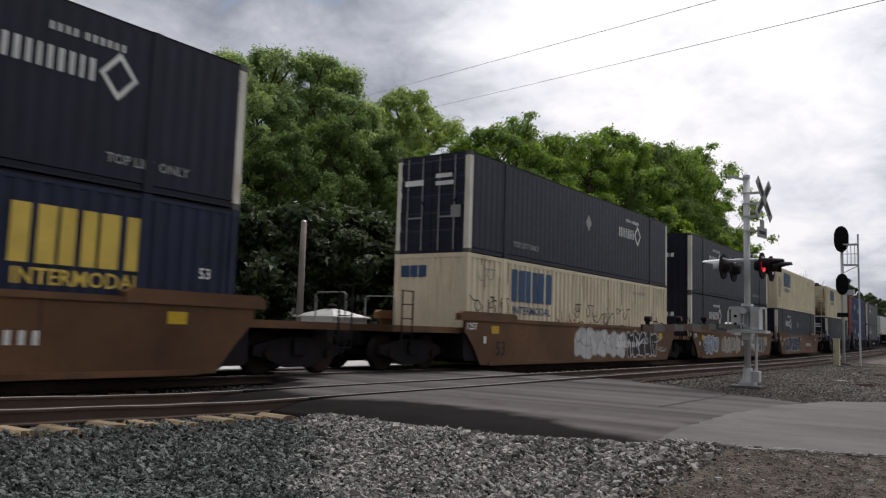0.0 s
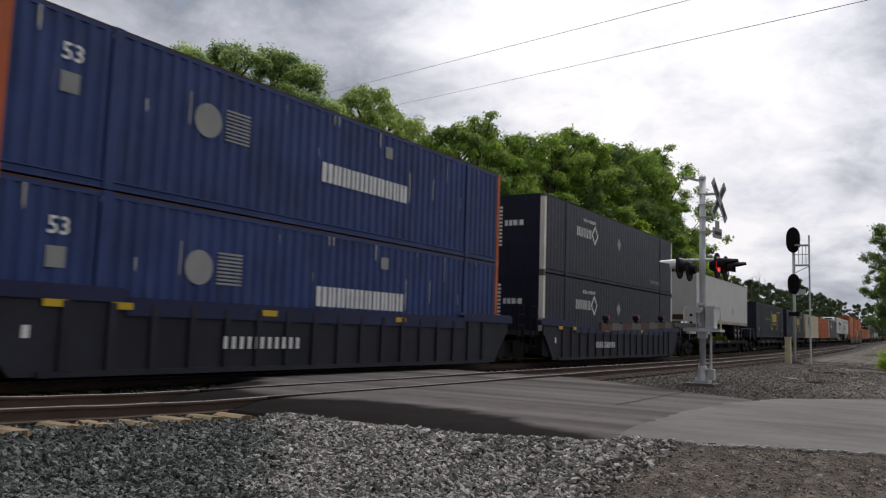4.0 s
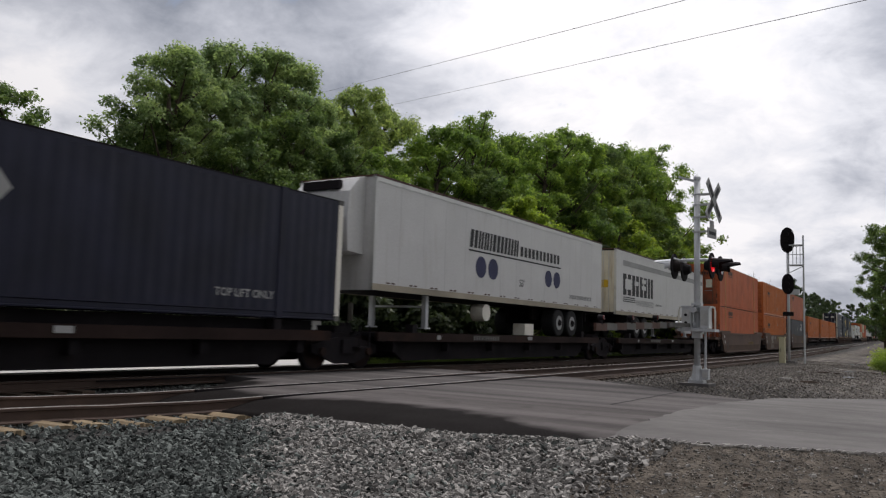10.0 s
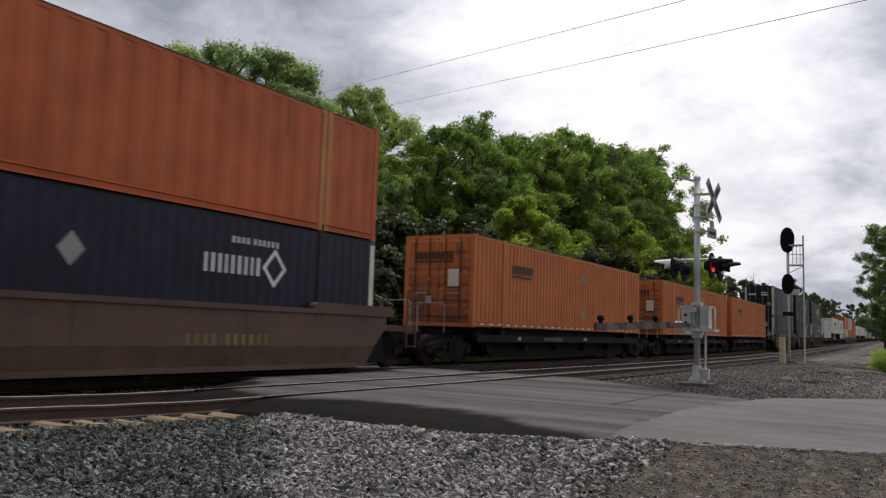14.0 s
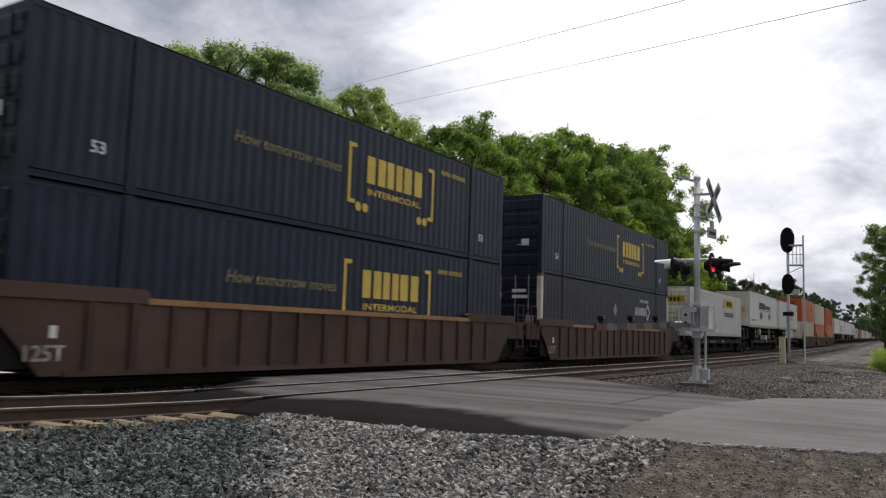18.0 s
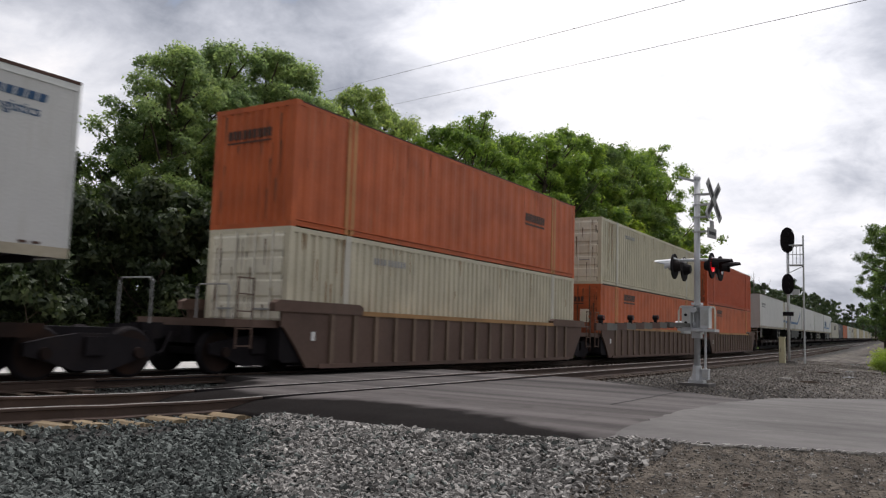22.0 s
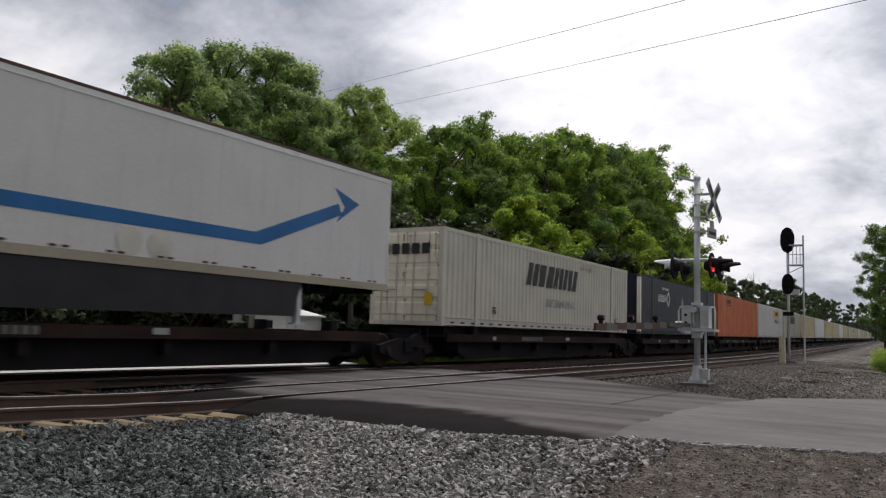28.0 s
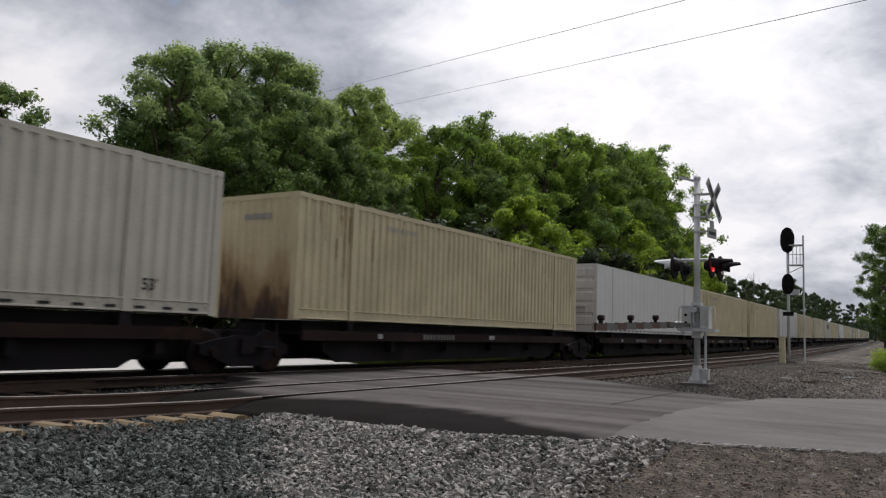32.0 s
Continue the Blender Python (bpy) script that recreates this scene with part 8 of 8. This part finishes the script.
        if i < 46 and look_name in ('orange', 'orangerib', 'orangewide', 'red', 'greyrib', 'csxbeige', 'swift', 'jb'):
            end_dirt(ob, TRAIN[i][2][k][2], 8 if look_name in ('swift', 'jb', 'csxbeige') else 14, M_ENDDIRT, 300 + 3 * i + k)
    r = random.Random(8)
    ob = boxes[(4, 1)]
    for x0, x1, z0, z1 in ((0.62, 0.95, 0.75, 1.75), (0.92, 1.32, 0.85, 2.25), (1.2, 1.5, 1.35, 1.95)):
        o = bulge(x0, x1, z0, z1, r, 18)
        part("worn_patch", Shape().poly([(px, YC - 0.001 - 0.0005 * x0, pz) for px, pz in o]), M_WORNPATCH, ob, "grey-brown scuffed patch of bare primer")
    for i, k, n in ((4, 1, 22), (5, 1, 14), (11, 0, 18)):
        sc = Shape()
        for _ in range(n):
            x, z = r.choice((r.uniform(0.3, 2.0), r.uniform(0.3, 15.5))), r.uniform(0.3, 2.7)
            w, h = r.uniform(0.012, 0.035), r.uniform(0.03, 0.22)
            sc.poly([(px, YC - 0.002, pz) for px, pz in bulge(x - w, x + w, z - h, z + h, r, 9)])
        tagged(part("rust_speckle", sc, M_ENDDIRT, boxes[(i, k)]), "small dark scabs of rust", kind="stuff")


MOVERS = []      # (thing, where it starts on the line, height above the rail)

# the train: start of the load on the line, car, loads
W, T = container, trailer
TRAIN = [
    (-41.6, 'smooth', [('c', 'umax', True), ('c', 'umax', True)]),
    (-6.15, 'smooth', [('c', 'csxbig', True), ('c', 'umaxlead', True)]),
    (18.1, 'smooth', [('c', 'csxwhite', False), ('c', 'umax', True)]),
    (37.65, 'smooth', [('c', 'umax', False), ('c', 'umax', False)]),
    (57.05, 'smooth', [('c', 'umax', False), ('c', 'csxbeige', False)]),
    (80.75, 'blue', [('c', 'umax', True), ('c', 'csxbeige', True)]),
    (100.05, 'blue', [('c', 'stack', False), ('c', 'stack', False)]),
    (119.6, 'blue', [('c', 'umax', False), ('c', 'umax', False)]),
    (140.95, 'spine', [('t', 'plain', False, False)]),
    (161.45, 'spine', [('c', 'csxnavy', False)]),
    (180.2, 'spine', [('c', 'csxnavy', True)]),
    (198.75, 'spine', [('c', 'csxbeige', True)]),
    (216.1, 'spine', [('c', 'orangewide', True)]),
    (233.4, 'spine', [('c', 'umax', False)]),
    (250.8, 'spine', [('t', 'alliance_reefer', False, False)]),
    (268.75, 'spine', [('t', 'crst', True, False)]),
    (290.05, 'dark', [('c', 'orange', True), ('c', 'orange', True)]),
    (309.4, 'dark', [('c', 'orangerib', True), ('c', 'orangerib', True)]),
    (328.7, 'dark', [('c', 'umax', True), ('c', 'orange', True)]),
    (349.95, 'spine', [('c', 'orangerib', True)]),
    (370.15, 'spine', [('c', 'orangerib', True)]),
    (388.3, 'spine', [('c', 'orangerib', True)]),
    (410.0, 'ribbed', [('c', 'umax', True), ('c', 'umax', True)]),
    (429.6, 'ribbed', [('c', 'csxnavylow', True), ('c', 'csxnavy', True)]),
    (448.85, 'ribbed', [('c', 'umax', True), ('c', 'csxnavy', True)]),
    (469.75, 'spine', [('c', 'jb', True)]),
    (490.0, 'spine', [('t', 'alliance', True, False)]),
    (508.4, 'spine', [('t', 'swifttrailer', True, True)]),
    (529.75, 'tan', [('c', 'greyrib', True), ('c', 'orange', False)]),
    (548.85, 'tan', [('c', 'orange', True), ('c', 'greyrib', True)]),
    (568.2, 'tan', [('c', 'orange', True), ('c', 'red', True)]),
    (589.3, 'spine', [('t', 'printed', False, False)]),
    (607.2, 'spine', [('t', 'marten', True, True)]),
    (624.2, 'spine', [('t', 'plain', False, False)]),
    (640.9, 'spine', [('t', 'reeferplain', True, False)]),
    (658.3, 'spine', [('t', 'marten', True, True)]),
    (677.15, 'spine', [('c', 'swift', True)]),
    (695.2, 'spine', [('c', 'umax', False)]),
    (712.4, 'spine', [('c', 'orange', True)]),
    (729.4, 'spine', [('c', 'jb', True)]),
    (746.6, 'spine', [('c', 'swift', True)]),
    (765.0, 'spine', [('c', 'beige', False)]),
    (783.4, 'spine', [('c', 'white', True)]),
    (801.5, 'spine', [('c', 'beige', False)]),
    (819.0, 'spine', [('c', 'beige', True)]),
    (837.5, 'spine', [('c', 'white', True)]),
]
x = 855.0
for i in range(15):
    TRAIN.append((x, 'spine', [('c', ('beige', 'greyrib', 'swift', 'beige', 'white')[i % 5], True)]))
    x += 18.2 if i % 3 else 21.0


def build_train():
    cars, boxes = {}, {}
    for i, (s0, car, loads) in enumerate(TRAIN):
        before = s0 - TRAIN[i - 1][0] - CL if i else 6.0
        after = TRAIN[i + 1][0] - s0 - CL if i + 1 < len(TRAIN) else 4.0
        joint_a, joint_b = before < 4.0, after < 4.0
        lead = round(max(0.3, before / 2 - (0.1 if joint_a else 0.75)), 1)
        trail = round(max(0.3, after / 2 - (0.1 if joint_b else 0.75)), 1)
        boxed = loads[0][0] == 'c'
        key = (car, lead, trail, joint_a, joint_b, boxed)
        if key in STOCK:
            c = copy_thing(STOCK[key], Matrix())
        else:
            c = STOCK[key] = build_spine(lead, trail, boxed) if car == 'spine' else build_well(car, lead, trail)
            # trucks: one shared under a joint (carried by the car behind it), one at each coupled end
            truck_at(c, -lead + (-0.1 if joint_a else 1.0 if car == 'spine' else 1.25))
            if not joint_b:
                truck_at(c, CL + trail - (1.0 if car == 'spine' else 1.25))
                coupler(c, CL + trail, 1)
            if not joint_a:
                coupler(c, -lead, -1)
        cars[i] = c
        MOVERS.append((c, s0, 0.0))
        z = 1.18 if car == 'spine' else 0.352
        for k, ld in enumerate(loads):
            if ld[0] == 'c':
                o = container(ld[1], ld[2])
                boxes[(i, k)] = o
                MOVERS.append((o, s0, z + CH * k))
            else:
                o = trailer(*ld[1:])
                MOVERS.append((o, s0, 0.95))
    weather_and_graffiti(cars, boxes)


build_train()


def motions():
    for ob, s0, z in MOVERS:
        rows = []
        for t in range(0, 33, 2):
            x = s0 - SPEED * t
            xc = x + CL / 2
            m, mz = (side(xc + 5) - side(xc - 5)) / 10, (rise(xc + 5) - rise(xc - 5)) / 10
            rows.append((t, pose(x, TRACK_FAR + side(xc) - m * CL / 2, rise(xc) - mz * CL / 2 + z, 0, -math.degrees(mz), math.degrees(m))))
        walk(ob, rows)


motions()
